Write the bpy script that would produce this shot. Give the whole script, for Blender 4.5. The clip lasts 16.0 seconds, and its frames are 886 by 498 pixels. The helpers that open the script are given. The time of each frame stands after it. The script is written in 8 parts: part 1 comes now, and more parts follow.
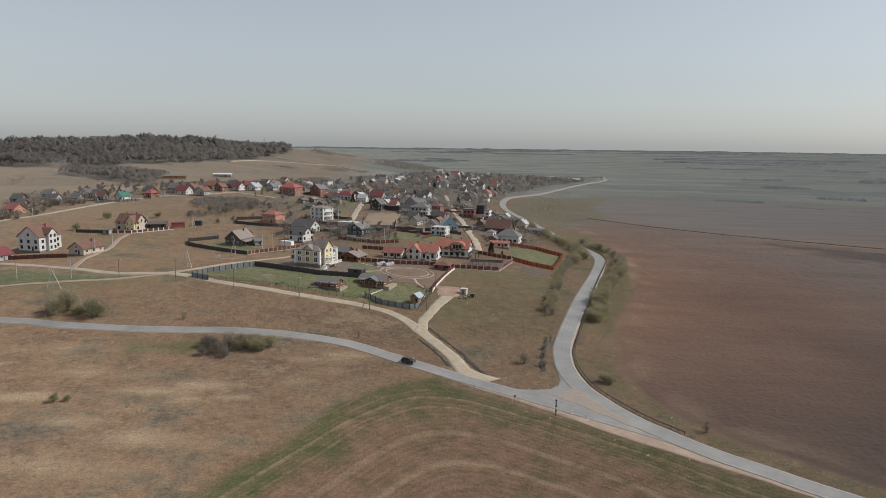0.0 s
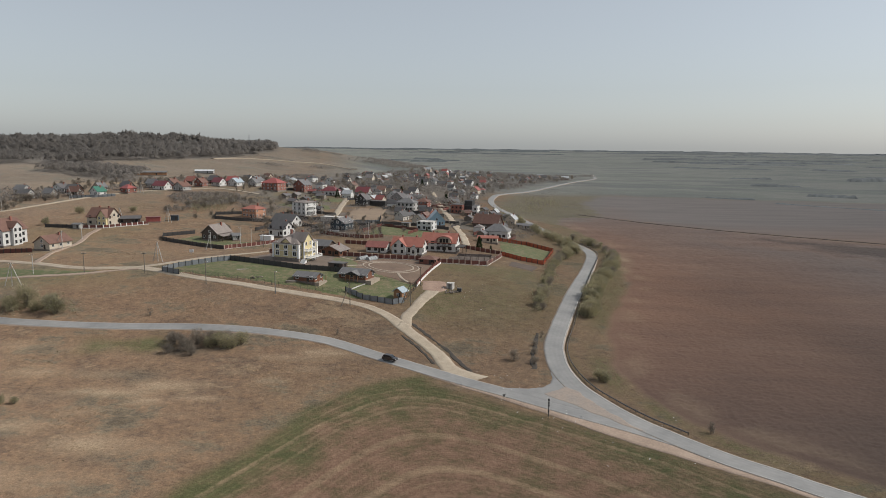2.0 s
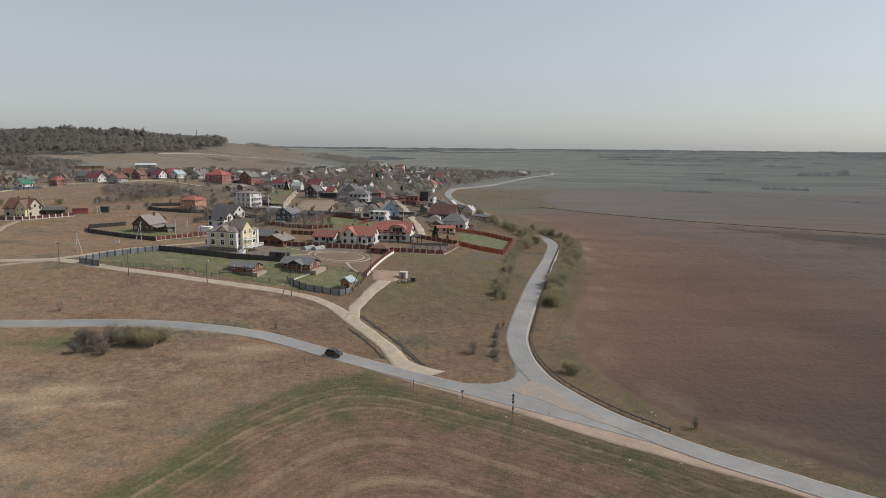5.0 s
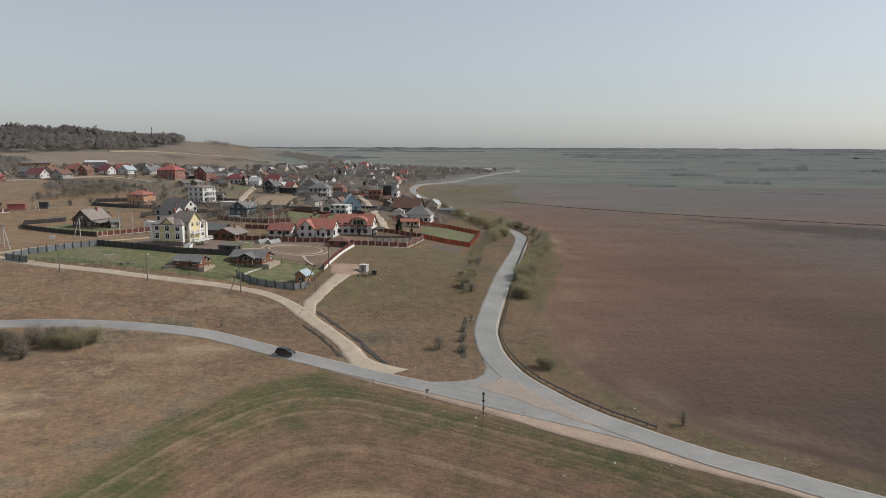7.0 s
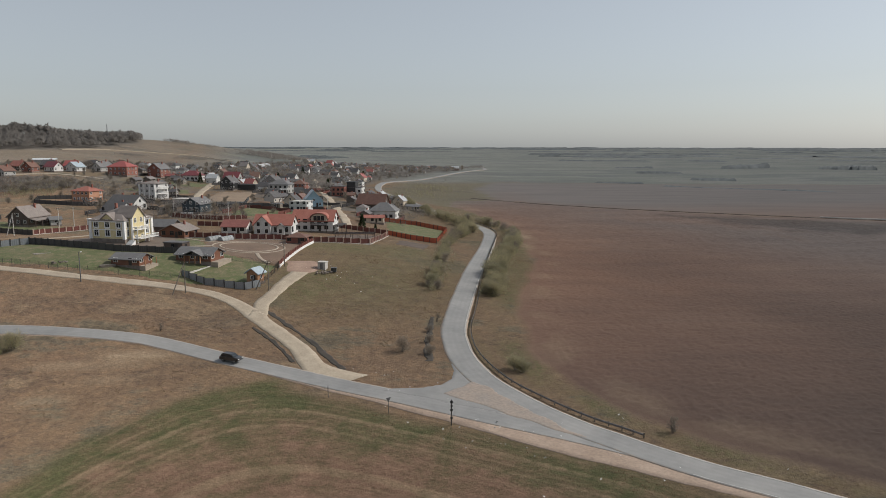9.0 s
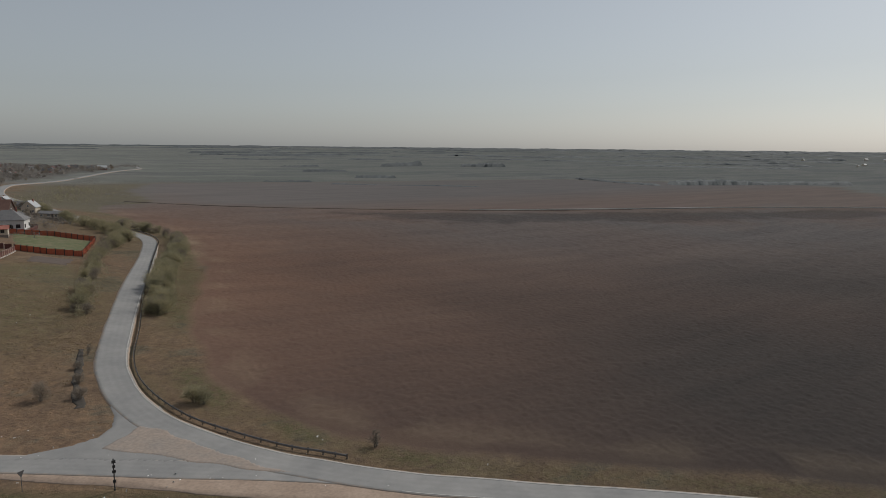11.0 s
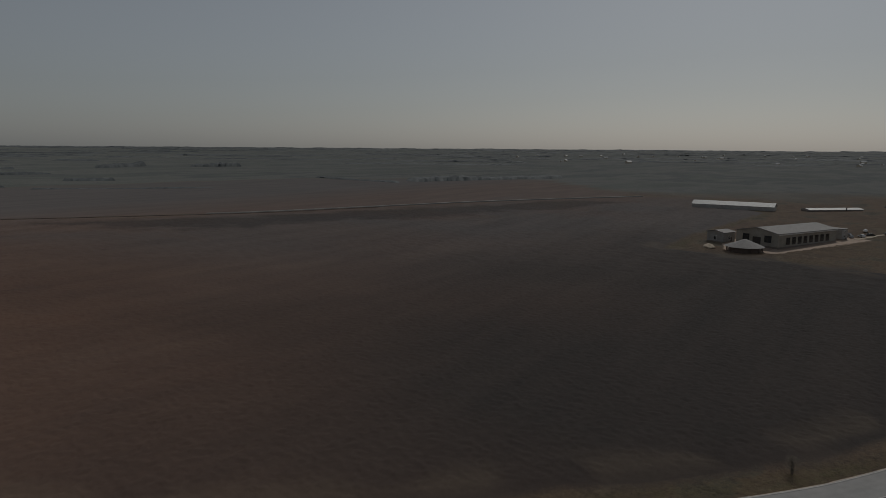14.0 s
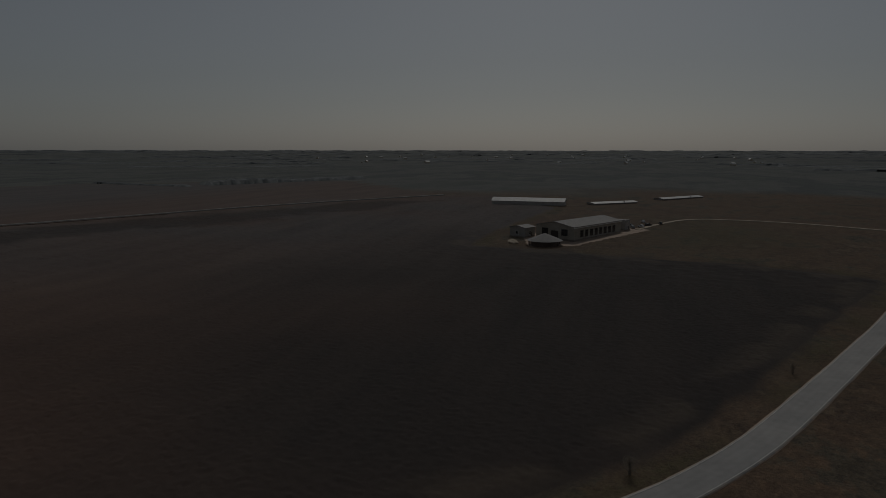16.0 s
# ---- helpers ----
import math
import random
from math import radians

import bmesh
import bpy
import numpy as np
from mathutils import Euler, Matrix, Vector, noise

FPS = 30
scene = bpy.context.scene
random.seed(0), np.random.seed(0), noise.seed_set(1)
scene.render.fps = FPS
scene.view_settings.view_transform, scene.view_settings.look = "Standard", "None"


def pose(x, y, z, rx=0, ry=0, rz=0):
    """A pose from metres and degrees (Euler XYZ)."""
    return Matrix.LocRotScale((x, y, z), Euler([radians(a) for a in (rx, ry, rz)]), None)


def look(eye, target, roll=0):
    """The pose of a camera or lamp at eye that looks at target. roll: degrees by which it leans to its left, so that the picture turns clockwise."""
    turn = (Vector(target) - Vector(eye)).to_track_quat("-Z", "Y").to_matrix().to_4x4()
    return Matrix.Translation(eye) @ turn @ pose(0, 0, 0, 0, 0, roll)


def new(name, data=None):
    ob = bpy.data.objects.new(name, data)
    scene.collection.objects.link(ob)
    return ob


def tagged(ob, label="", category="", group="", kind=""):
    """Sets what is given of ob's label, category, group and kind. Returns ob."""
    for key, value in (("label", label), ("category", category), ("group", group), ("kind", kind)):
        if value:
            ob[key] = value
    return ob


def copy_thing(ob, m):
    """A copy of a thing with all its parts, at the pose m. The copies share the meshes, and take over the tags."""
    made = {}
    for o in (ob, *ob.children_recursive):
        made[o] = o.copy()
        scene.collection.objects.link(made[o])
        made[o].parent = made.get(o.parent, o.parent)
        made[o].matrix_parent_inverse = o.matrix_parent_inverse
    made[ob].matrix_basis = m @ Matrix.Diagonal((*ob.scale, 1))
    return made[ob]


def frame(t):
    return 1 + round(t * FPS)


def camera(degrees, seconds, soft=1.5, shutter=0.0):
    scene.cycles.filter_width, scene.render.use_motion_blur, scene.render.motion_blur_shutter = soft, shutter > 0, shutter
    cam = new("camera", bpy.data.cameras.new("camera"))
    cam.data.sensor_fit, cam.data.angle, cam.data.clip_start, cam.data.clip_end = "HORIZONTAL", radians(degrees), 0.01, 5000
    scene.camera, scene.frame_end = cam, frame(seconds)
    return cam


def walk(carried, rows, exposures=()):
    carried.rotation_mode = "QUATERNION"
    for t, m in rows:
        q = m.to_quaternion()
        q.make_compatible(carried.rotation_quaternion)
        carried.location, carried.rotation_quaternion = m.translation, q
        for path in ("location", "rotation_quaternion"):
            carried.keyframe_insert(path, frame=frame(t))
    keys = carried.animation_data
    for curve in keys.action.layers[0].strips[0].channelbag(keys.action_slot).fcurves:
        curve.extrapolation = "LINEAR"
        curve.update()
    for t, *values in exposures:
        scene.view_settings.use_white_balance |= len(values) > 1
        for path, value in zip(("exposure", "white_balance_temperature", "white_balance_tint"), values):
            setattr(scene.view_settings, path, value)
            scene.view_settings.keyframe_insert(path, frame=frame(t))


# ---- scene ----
# rows: seconds, eye, target, roll
PATH = [
    (0, (-24.96, -171.01, 70.16), (-25.254, -161.133, 68.640), 0.65),
    (0.5, (-24.65, -167.56, 68.76), (-24.933, -157.675, 67.243), 0.67),
    (1, (-24.36, -164.18, 67.36), (-24.628, -154.302, 65.853), 0.67),
    (1.5, (-24.09, -160.80, 65.99), (-24.297, -150.916, 64.476), 0.63),
    (2, (-23.78, -157.48, 64.62), (-23.916, -147.596, 63.117), 0.65),
    (2.5, (-23.42, -154.16, 63.25), (-23.476, -144.270, 61.748), 0.63),
    (3, (-23.13, -150.77, 61.90), (-23.114, -140.888, 60.396), 0.61),
    (3.5, (-22.87, -147.47, 60.55), (-22.742, -137.583, 59.041), 0.56),
    (4, (-22.53, -144.17, 59.15), (-22.290, -134.288, 57.653), 0.56),
    (6.5, (-20.42, -126.63, 52.22), (-19.583, -116.777, 50.724), 0.29),
    (7, (-19.90, -123.13, 50.88), (-18.935, -113.284, 49.388), 0.19),
    (7.5, (-19.32, -119.68, 49.49), (-18.157, -109.856, 47.998), 0.16),
    (8, (-18.75, -116.25, 48.14), (-17.354, -106.462, 46.654), 0.10),
    (8.5, (-18.16, -112.78, 47.27), (-16.725, -102.994, 45.780), 0.07),
    (9, (-17.43, -109.21, 47.06), (-16.002, -99.428, 45.575), 0.08),
    (9.5, (-16.41, -105.82, 47.06), (-14.455, -96.123, 45.582), 0.30),
    (10, (-15.85, -102.36, 46.89), (-12.334, -93.122, 45.412), 0.50),
    (10.2, (-15.63, -101.04, 46.82), (-11.512, -92.046, 45.338), 0.52),
    (12.3, (-11.94, -88.76, 46.46), (-5.163, -81.554, 44.985), 0.45),
    (12.5, (-11.17, -87.64, 46.44), (-4.335, -80.492, 44.961), 0.39),
    (13, (-9.01, -84.93, 46.31), (-1.674, -78.297, 44.829), 0.48),
    (13.5, (-6.64, -82.11, 46.06), (1.228, -76.109, 44.583), 0.42),
    (14, (-4.07, -79.55, 45.72), (4.262, -74.218, 44.255), 0.41),
    (14.5, (-1.31, -77.40, 45.42), (7.423, -72.749, 43.962), 0.28),
    (15, (1.54, -75.41, 45.15), (10.633, -71.495, 43.709), 0.07),
    (15.5, (4.44, -73.55, 44.93), (13.809, -70.369, 43.497), 0.04),
    (16, (7.33, -71.88, 44.76), (16.842, -69.129, 43.323), 0.04),
]
cam = camera(66.0, 16.0, 0.75)
FADE = [
    (0.0, 0.08), (8.0, 0.08), (9.0, -0.02), (10.0, -0.2), (10.2, -0.25), (11.3, -0.55), (12.3, -0.88), (12.5, -0.99), (13.0, -1.18), (13.5, -1.39), (14.0, -1.6),
    (14.5, -1.83), (15.0, -2.1), (15.5, -2.4), (16.0, -2.68)]
walk(cam, [(t, look(e, g, r)) for t, e, g, r in PATH], FADE)

# ---- sky and sun ----
SUN_EL, SUN_AZ = 41.0, 84.0  # degrees; azimuth clockwise from +y
world = bpy.data.worlds.new("world")
scene.world = world
world.use_nodes = True
wn, wl = world.node_tree.nodes, world.node_tree.links
sky = wn.new("ShaderNodeTexSky")
sky.sky_type = "NISHITA"
sky.sun_disc = False
sky.sun_elevation = radians(SUN_EL)
sky.sun_rotation = radians(SUN_AZ)
sky.altitude = 150
sky.air_density, sky.dust_density, sky.ozone_density = 1.0, 1.4, 1.0
haze = wn.new("ShaderNodeMix")  # thin high haze greys the whole sky
haze.data_type = "RGBA"
haze.inputs[0].default_value = 0.38
haze.inputs[7].default_value = (4.7, 4.85, 4.9, 1)
grey = wn.new("ShaderNodeHueSaturation")
grey.inputs["Saturation"].default_value = 0.5
wl.new(sky.outputs[0], grey.inputs["Color"])
wl.new(grey.outputs[0], haze.inputs[6])
bg = wn["Background"]
bg.inputs["Strength"].default_value = 0.104
cool = wn.new("ShaderNodeMix")
cool.data_type, cool.blend_type = "RGBA", "MULTIPLY"
cool.inputs[0].default_value = 1.0
cool.inputs[7].default_value = (0.97, 1.0, 1.03, 1)
wl.new(haze.outputs[2], cool.inputs[6])
wl.new(cool.outputs[2], bg.inputs["Color"])
sun = new("sun", bpy.data.lights.new("sun", "SUN"))
sun.data.energy, sun.data.angle, sun.data.color = 3.4, radians(0.6), (1.0, 0.95, 0.87)
sd = Vector((math.sin(radians(SUN_AZ)) * math.cos(radians(SUN_EL)), math.cos(radians(SUN_AZ)) * math.cos(radians(SUN_EL)), math.sin(radians(SUN_EL))))
sun.matrix_world = look(sd * 500, (0, 0, 0))

# ---- the lie of the land ----
HILLS = [  # x, y, radius along x, radius along y, height
    (-90, 110, 60, 60, 9.5), (-170, 110, 70, 60, 8.3), (-60, 230, 70, 90, 8.5), (-160, 260, 80, 90, 6.9), (-240, 190, 90, 90, 8.0),
    (-40, 370, 80, 100, 8.9), (-190, 420, 110, 120, 13.5), (-10, 130, 50, 60, 5.4), (-330, 330, 160, 160, 14.3), (-420, 620, 250, 250, 27.7),
    (-500, 1050, 380, 300, 46.0), (-1000, 900, 450, 350, 52.0), (-120, 650, 160, 180, 9.7), (150, 1000, 200, 200, 3.6), (220, 0, 200, 160, -5.6),
    (-260, 60, 100, 80, 0.5), (-270, 1180, 170, 200, 19.0)]


def gz(x, y):
    """Height of the ground."""
    x, y = np.asarray(x, float), np.asarray(y, float)
    z = np.full(np.broadcast(x, y).shape, 1.6)
    for a, b, c, d, h in HILLS:
        z = z + h * np.exp(-((x - a) / c) ** 2 - ((y - b) / d) ** 2)
    r = np.hypot(x, y)
    return z + 38.0 * np.clip((r - 1900) / 2900, 0, 1) ** 1.5


def gh(x, y):
    return float(gz(x, y))


# ---- small builders ----
def quads_mesh(name, q, mats=(), smooth=False):
    """A mesh from an array of separate quads (n, 4, 3)."""
    q = np.asarray(q, dtype=np.float32)
    n = len(q)
    me = bpy.data.meshes.new(name)
    me.vertices.add(n * 4)
    me.vertices.foreach_set("co", q.reshape(-1))
    me.loops.add(n * 4)
    me.loops.foreach_set("vertex_index", np.arange(n * 4, dtype=np.int32))
    me.polygons.add(n)
    me.polygons.foreach_set("loop_start", np.arange(0, n * 4, 4, dtype=np.int32))
    me.update(calc_edges=True)
    for m in mats:
        me.materials.append(m)
    return me


def grid_mesh(name, P, mats=()):
    """A mesh from a grid of points (rows, columns, 3)."""
    P = np.asarray(P, dtype=np.float32)
    r, c = P.shape[:2]
    me = bpy.data.meshes.new(name)
    me.vertices.add(r * c)
    me.vertices.foreach_set("co", P.reshape(-1))
    i = np.arange(r * c).reshape(r, c)
    f = np.stack([i[:-1, :-1], i[:-1, 1:], i[1:, 1:], i[1:, :-1]], -1).reshape(-1, 4).astype(np.int32)
    me.loops.add(f.size)
    me.loops.foreach_set("vertex_index", f.reshape(-1))
    me.polygons.add(len(f))
    me.polygons.foreach_set("loop_start", np.arange(0, f.size, 4, dtype=np.int32))
    me.polygons.foreach_set("use_smooth", np.ones(len(f), dtype=bool))
    me.update(calc_edges=True)
    for m in mats:
        me.materials.append(m)
    return me


def soft_normals(me, nrm):
    """Shade twigs and leaves by the roundness of their crown, as dense foliage looks from afar."""
    own = np.zeros(len(me.polygons) * 3, np.float32)
    me.polygons.foreach_get("normal", own)
    nrm = nrm * np.where((own.reshape(-1, 3) * nrm).sum(1) < 0, -1.0, 1.0)[:, None]
    me.polygons.foreach_set("use_smooth", np.ones(len(me.polygons), dtype=bool))
    me.normals_split_custom_set_from_vertices(np.repeat(nrm, 4, 0).tolist())
    return me


def bm_box(bm, x0, x1, y0, y1, z0, z1, m=None):
    v = [bm.verts.new(p) for p in ((x0, y0, z0), (x1, y0, z0), (x1, y1, z0), (x0, y1, z0), (x0, y0, z1), (x1, y0, z1), (x1, y1, z1), (x0, y1, z1))]
    if m is not None:
        for a in v:
            a.co = m @ a.co
    for f in ((3, 2, 1, 0), (4, 5, 6, 7), (0, 1, 5, 4), (1, 2, 6, 5), (2, 3, 7, 6), (3, 0, 4, 7)):
        bm.faces.new([v[k] for k in f])
    return v


def bm_prism(bm, pts, y0, y1, m=None):
    """A prism: an outline in x, z drawn from y0 to y1."""
    a = [bm.verts.new((x, y0, z)) for x, z in pts]
    b = [bm.verts.new((x, y1, z)) for x, z in pts]
    if m is not None:
        for v in a + b:
            v.co = m @ v.co
    n = len(pts)
    bm.faces.new(a)
    bm.faces.new(b[::-1])
    for i in range(n):
        bm.faces.new((a[i], b[i], b[(i + 1) % n], a[(i + 1) % n]))


def bm_tube(bm, p0, p1, r0, r1, n=6):
    p0, p1 = Vector(p0), Vector(p1)
    d = (p1 - p0).normalized()
    u = d.orthogonal().normalized()
    w = d.cross(u)
    ring = []
    for p, r in ((p0, r0), (p1, r1)):
        ring.append([bm.verts.new(p + (u * math.cos(6.2832 * k / n) + w * math.sin(6.2832 * k / n)) * r) for k in range(n)])
    for k in range(n):
        bm.faces.new((ring[0][k], ring[0][(k + 1) % n], ring[1][(k + 1) % n], ring[1][k]))
    bm.faces.new(ring[0][::-1])
    bm.faces.new(ring[1])


def bm_mesh(name, bm, material):
    bmesh.ops.recalc_face_normals(bm, faces=bm.faces)
    me = bpy.data.meshes.new(name)
    bm.to_mesh(me)
    bm.free()
    me.materials.append(material)
    return me


def part(name, bm, material, parent, label="", m=None):
    ob = new(name, bm_mesh(name, bm, material))
    ob.parent = parent
    if m is not None:
        ob.matrix_basis = m
    if label:
        tagged(ob, label)
    return ob


def box_part(name, material, parent, x0, x1, y0, y1, z0, z1, label="", m=None):
    bm = bmesh.new()
    bm_box(bm, x0, x1, y0, y1, z0, z1)
    return part(name, bm, material, parent, label, m)


def smooth_line(pts, step):
    """Catmull-Rom points at about even steps along a line of (x, y)."""
    p = np.array([pts[0]] + list(pts) + [pts[-1]], float)
    p[0] = 2 * p[1] - p[2]
    p[-1] = 2 * p[-2] - p[-3]
    out = []
    for i in range(1, len(p) - 2):
        n = max(2, int(np.linalg.norm(p[i + 1] - p[i]) / step))
        for k in range(n):
            t = k / n
            out.append(0.5 * (2 * p[i] + (p[i + 1] - p[i - 1]) * t + (2 * p[i - 1] - 5 * p[i] + 4 * p[i + 1] - p[i + 2]) * t * t + (3 * p[i] - p[i - 1] - 3 * p[i + 1] + p[i + 2]) * t ** 3))
    out.append(p[-2])
    return np.array(out)


def normals_2d(c):
    d = np.gradient(c, axis=0)
    d /= np.linalg.norm(d, axis=1)[:, None]
    return np.stack([-d[:, 1], d[:, 0]], -1)


# ---- materials ----
def base_mat(name):
    m = bpy.data.materials.new(name)
    m.use_nodes = True
    nt = m.node_tree
    return m, nt.nodes, nt.links, nt.nodes["Principled BSDF"]


def noise_node(n, l, src, scale, detail=4.0, rough=0.55, stretch=None):
    t = n.new("ShaderNodeTexNoise")
    t.inputs["Scale"].default_value = scale
    t.inputs["Detail"].default_value = detail
    t.inputs["Roughness"].default_value = rough
    if stretch:
        mp = n.new("ShaderNodeMapping")
        mp.inputs["Scale"].default_value = stretch[:3]
        if len(stretch) > 3:
            mp.inputs["Rotation"].default_value = (0, 0, radians(stretch[3]))
        l.new(src, mp.inputs["Vector"])
        l.new(mp.outputs[0], t.inputs["Vector"])
    else:
        l.new(src, t.inputs["Vector"])
    return t.outputs["Fac"]


def ramp_node(n, l, fac, stops):
    r = n.new("ShaderNodeValToRGB")
    els = r.color_ramp.elements
    while len(els) < len(stops):
        els.new(0.5)
    for e, (p, c) in zip(els, stops):
        e.position, e.color = p, (*c, 1)
    l.new(fac, r.inputs["Fac"])
    return r.outputs["Color"]


def mix_node(n, l, fac, a, b, mode="MIX"):
    m = n.new("ShaderNodeMix")
    m.data_type, m.blend_type = "RGBA", mode
    for sock, v in ((m.inputs[0], fac), (m.inputs[6], a), (m.inputs[7], b)):
        if isinstance(v, (int, float)):
            sock.default_value = v
        elif isinstance(v, tuple):
            sock.default_value = (*v, 1)
        else:
            l.new(v, sock)
    return m.outputs[2]


def math_node(n, l, op, a, b=0.0, clamp=False):
    m = n.new("ShaderNodeMath")
    m.operation, m.use_clamp = op, clamp
    for sock, v in ((m.inputs[0], a), (m.inputs[1], b)):
        if isinstance(v, (int, float)):
            sock.default_value = v
        else:
            l.new(v, sock)
    return m.outputs[0]


def bump_node(n, l, height, p, strength, dist=0.1):
    b = n.new("ShaderNodeBump")
    b.inputs["Strength"].default_value = strength
    b.inputs["Distance"].default_value = dist
    l.new(height, b.inputs["Height"])
    l.new(b.outputs[0], p.inputs["Normal"])


def surface(name, a, b, scale=1.0, rough=0.8, fine=8.0, bump=0.2, metal=0.0, vary=0.25, stretch=None):
    """Two tones mixed by coarse stains, with a fine grain and some change from piece to piece."""
    m, n, l, p = base_mat(name)
    co = n.new("ShaderNodeTexCoord").outputs["Object"]
    big = noise_node(n, l, co, scale, 4, 0.6, stretch)
    sm = noise_node(n, l, co, scale * fine, 3, 0.6, stretch)
    c = ramp_node(n, l, big, [(0.3, a), (0.7, b)])
    k = ramp_node(n, l, sm, [(0.25, (0.78,) * 3), (0.75, (1.15,) * 3)])
    c = mix_node(n, l, 1.0, c, k, "MULTIPLY")
    if vary:
        inf = n.new("ShaderNodeObjectInfo").outputs["Random"]
        r = ramp_node(n, l, inf, [(0.0, (1 - vary,) * 3), (1.0, (1 + vary * 0.5,) * 3)])
        c = mix_node(n, l, 1.0, c, r, "MULTIPLY")
    l.new(c, p.inputs["Base Color"])
    p.inputs["Roughness"].default_value = rough
    p.inputs["Metallic"].default_value = metal
    if bump:
        bump_node(n, l, sm, p, bump, 0.03)
    return m


def ribbed(name, a, b, pitch=0.3, axis="x", rough=0.55, vary=0.0, ramp=None):
    """Profiled sheet or tiles: ribs across one axis of the part."""
    m, n, l, p = base_mat(name)
    co = n.new("ShaderNodeTexCoord").outputs["Object"]
    w = n.new("ShaderNodeTexWave")
    w.bands_direction = axis.upper()
    w.inputs["Scale"].default_value = 0.314 / pitch
    w.inputs["Distortion"].default_value = 0.3
    l.new(co, w.inputs["Vector"])
    big = noise_node(n, l, co, 0.5, 5, 0.65)
    c = ramp_node(n, l, big, [(0.3, a), (0.7, b)])
    if ramp:
        inf = n.new("ShaderNodeObjectInfo").outputs["Random"]
        rr = ramp_node(n, l, inf, ramp)
        n_ramp = [x for x in n if x.type == "VALTORGB"][-1]
        n_ramp.color_ramp.interpolation = "CONSTANT"
        c = mix_node(n, l, 1.0, c, rr, "MULTIPLY")
    elif vary:
        inf = n.new("ShaderNodeObjectInfo").outputs["Random"]
        rr = ramp_node(n, l, inf, [(0.0, (1 - vary,) * 3), (1.0, (1 + vary * 0.5,) * 3)])
        c = mix_node(n, l, 1.0, c, rr, "MULTIPLY")
    k = ramp_node(n, l, w.outputs["Fac"], [(0.0, (0.82,) * 3), (0.5, (1.05,) * 3)])
    c = mix_node(n, l, 1.0, c, k, "MULTIPLY")
    l.new(c, p.inputs["Base Color"])
    p.inputs["Roughness"].default_value = rough
    bump_node(n, l, w.outputs["Fac"], p, 0.4, 0.04)
    return m


def ground_material():
    m, n, l, p = base_mat("ground_soil")
    co = n.new("ShaderNodeTexCoord").outputs["Object"]
    at = n.new("ShaderNodeAttribute")
    at.attribute_name = "zone"
    sep = n.new("ShaderNodeSeparateColor")
    l.new(at.outputs["Color"], sep.inputs[0])
    plough, green, crop = sep.outputs[0], sep.outputs[1], sep.outputs[2]
    at2 = n.new("ShaderNodeAttribute")
    at2.attribute_name = "rows"
    rows = at2.outputs["Fac"]
    at3 = n.new("ShaderNodeAttribute")
    at3.attribute_name = "far"
    sep3 = n.new("ShaderNodeSeparateColor")
    l.new(at3.outputs["Color"], sep3.inputs[0])
    at4 = n.new("ShaderNodeAttribute")
    at4.attribute_name = "field"
    sep4 = n.new("ShaderNodeSeparateColor")
    l.new(at4.outputs["Color"], sep4.inputs[0])
    at5 = n.new("ShaderNodeAttribute")
    at5.attribute_name = "cover"
    sep5 = n.new("ShaderNodeSeparateColor")
    l.new(at5.outputs["Color"], sep5.inputs[0])
    huge = noise_node(n, l, co, 0.012, 5, 0.6)
    tall = noise_node(n, l, co, 0.03, 11, 0.72, (0.9, 1.2, 1, 20))
    big = noise_node(n, l, co, 0.045, 9, 0.7)
    mid = noise_node(n, l, co, 0.22, 8, 0.74)
    fine = noise_node(n, l, co, 1.6, 5, 0.75)
    grain = noise_node(n, l, co, 6.0, 3, 0.7)
    # dry grass
    dry = ramp_node(n, l, big, [(0.3, (0.125, 0.092, 0.066)), (0.4, (0.19, 0.128, 0.084)), (0.48, (0.165, 0.125, 0.085)), (0.55, (0.23, 0.165, 0.105)), (0.62, (0.165, 0.145, 0.105)), (0.72, (0.34, 0.255, 0.165))])
    dry2 = ramp_node(n, l, mid, [(0.3, (0.12, 0.092, 0.068)), (0.48, (0.195, 0.138, 0.09)), (0.62, (0.29, 0.215, 0.14)), (0.74, (0.2, 0.175, 0.13))])
    dry = mix_node(n, l, 0.5, dry, dry2)
    weeds = ramp_node(n, l, tall, [(0.36, (0.10, 0.096, 0.074)), (0.42, (0.165, 0.15, 0.112)), (0.46, (0.235, 0.167, 0.112)), (0.53, (0.222, 0.152, 0.102)), (0.575, (0.15, 0.11, 0.082)), (0.62, (0.27, 0.205, 0.138))])
    dry = mix_node(n, l, 0.68, dry, weeds)
    mot = noise_node(n, l, co, 0.55, 8, 0.78)
    dry = mix_node(n, l, 1.0, dry, ramp_node(n, l, mot, [(0.32, (0.68, 0.7, 0.74)), (0.5, (1.0, 1.0, 1.0)), (0.66, (1.34, 1.28, 1.2))]), "MULTIPLY")
    grn = ramp_node(n, l, mid, [(0.3, (0.125, 0.115, 0.062)), (0.55, (0.16, 0.147, 0.078)), (0.75, (0.235, 0.2, 0.12))])
    gm = math_node(n, l, "MULTIPLY", green, ramp_node(n, l, mot, [(0.36, (0.12,) * 3), (0.56, (1.0,) * 3)]), True)
    c = mix_node(n, l, gm, dry, grn)
    c = mix_node(n, l, sep5.outputs[1], c, ramp_node(n, l, mot, [(0.35, (0.075, 0.068, 0.055)), (0.65, (0.17, 0.15, 0.115))]))
    lm = math_node(n, l, "MULTIPLY", sep4.outputs[2], ramp_node(n, l, mot, [(0.34, (0.3,) * 3), (0.52, (1.0,) * 3)]), True)
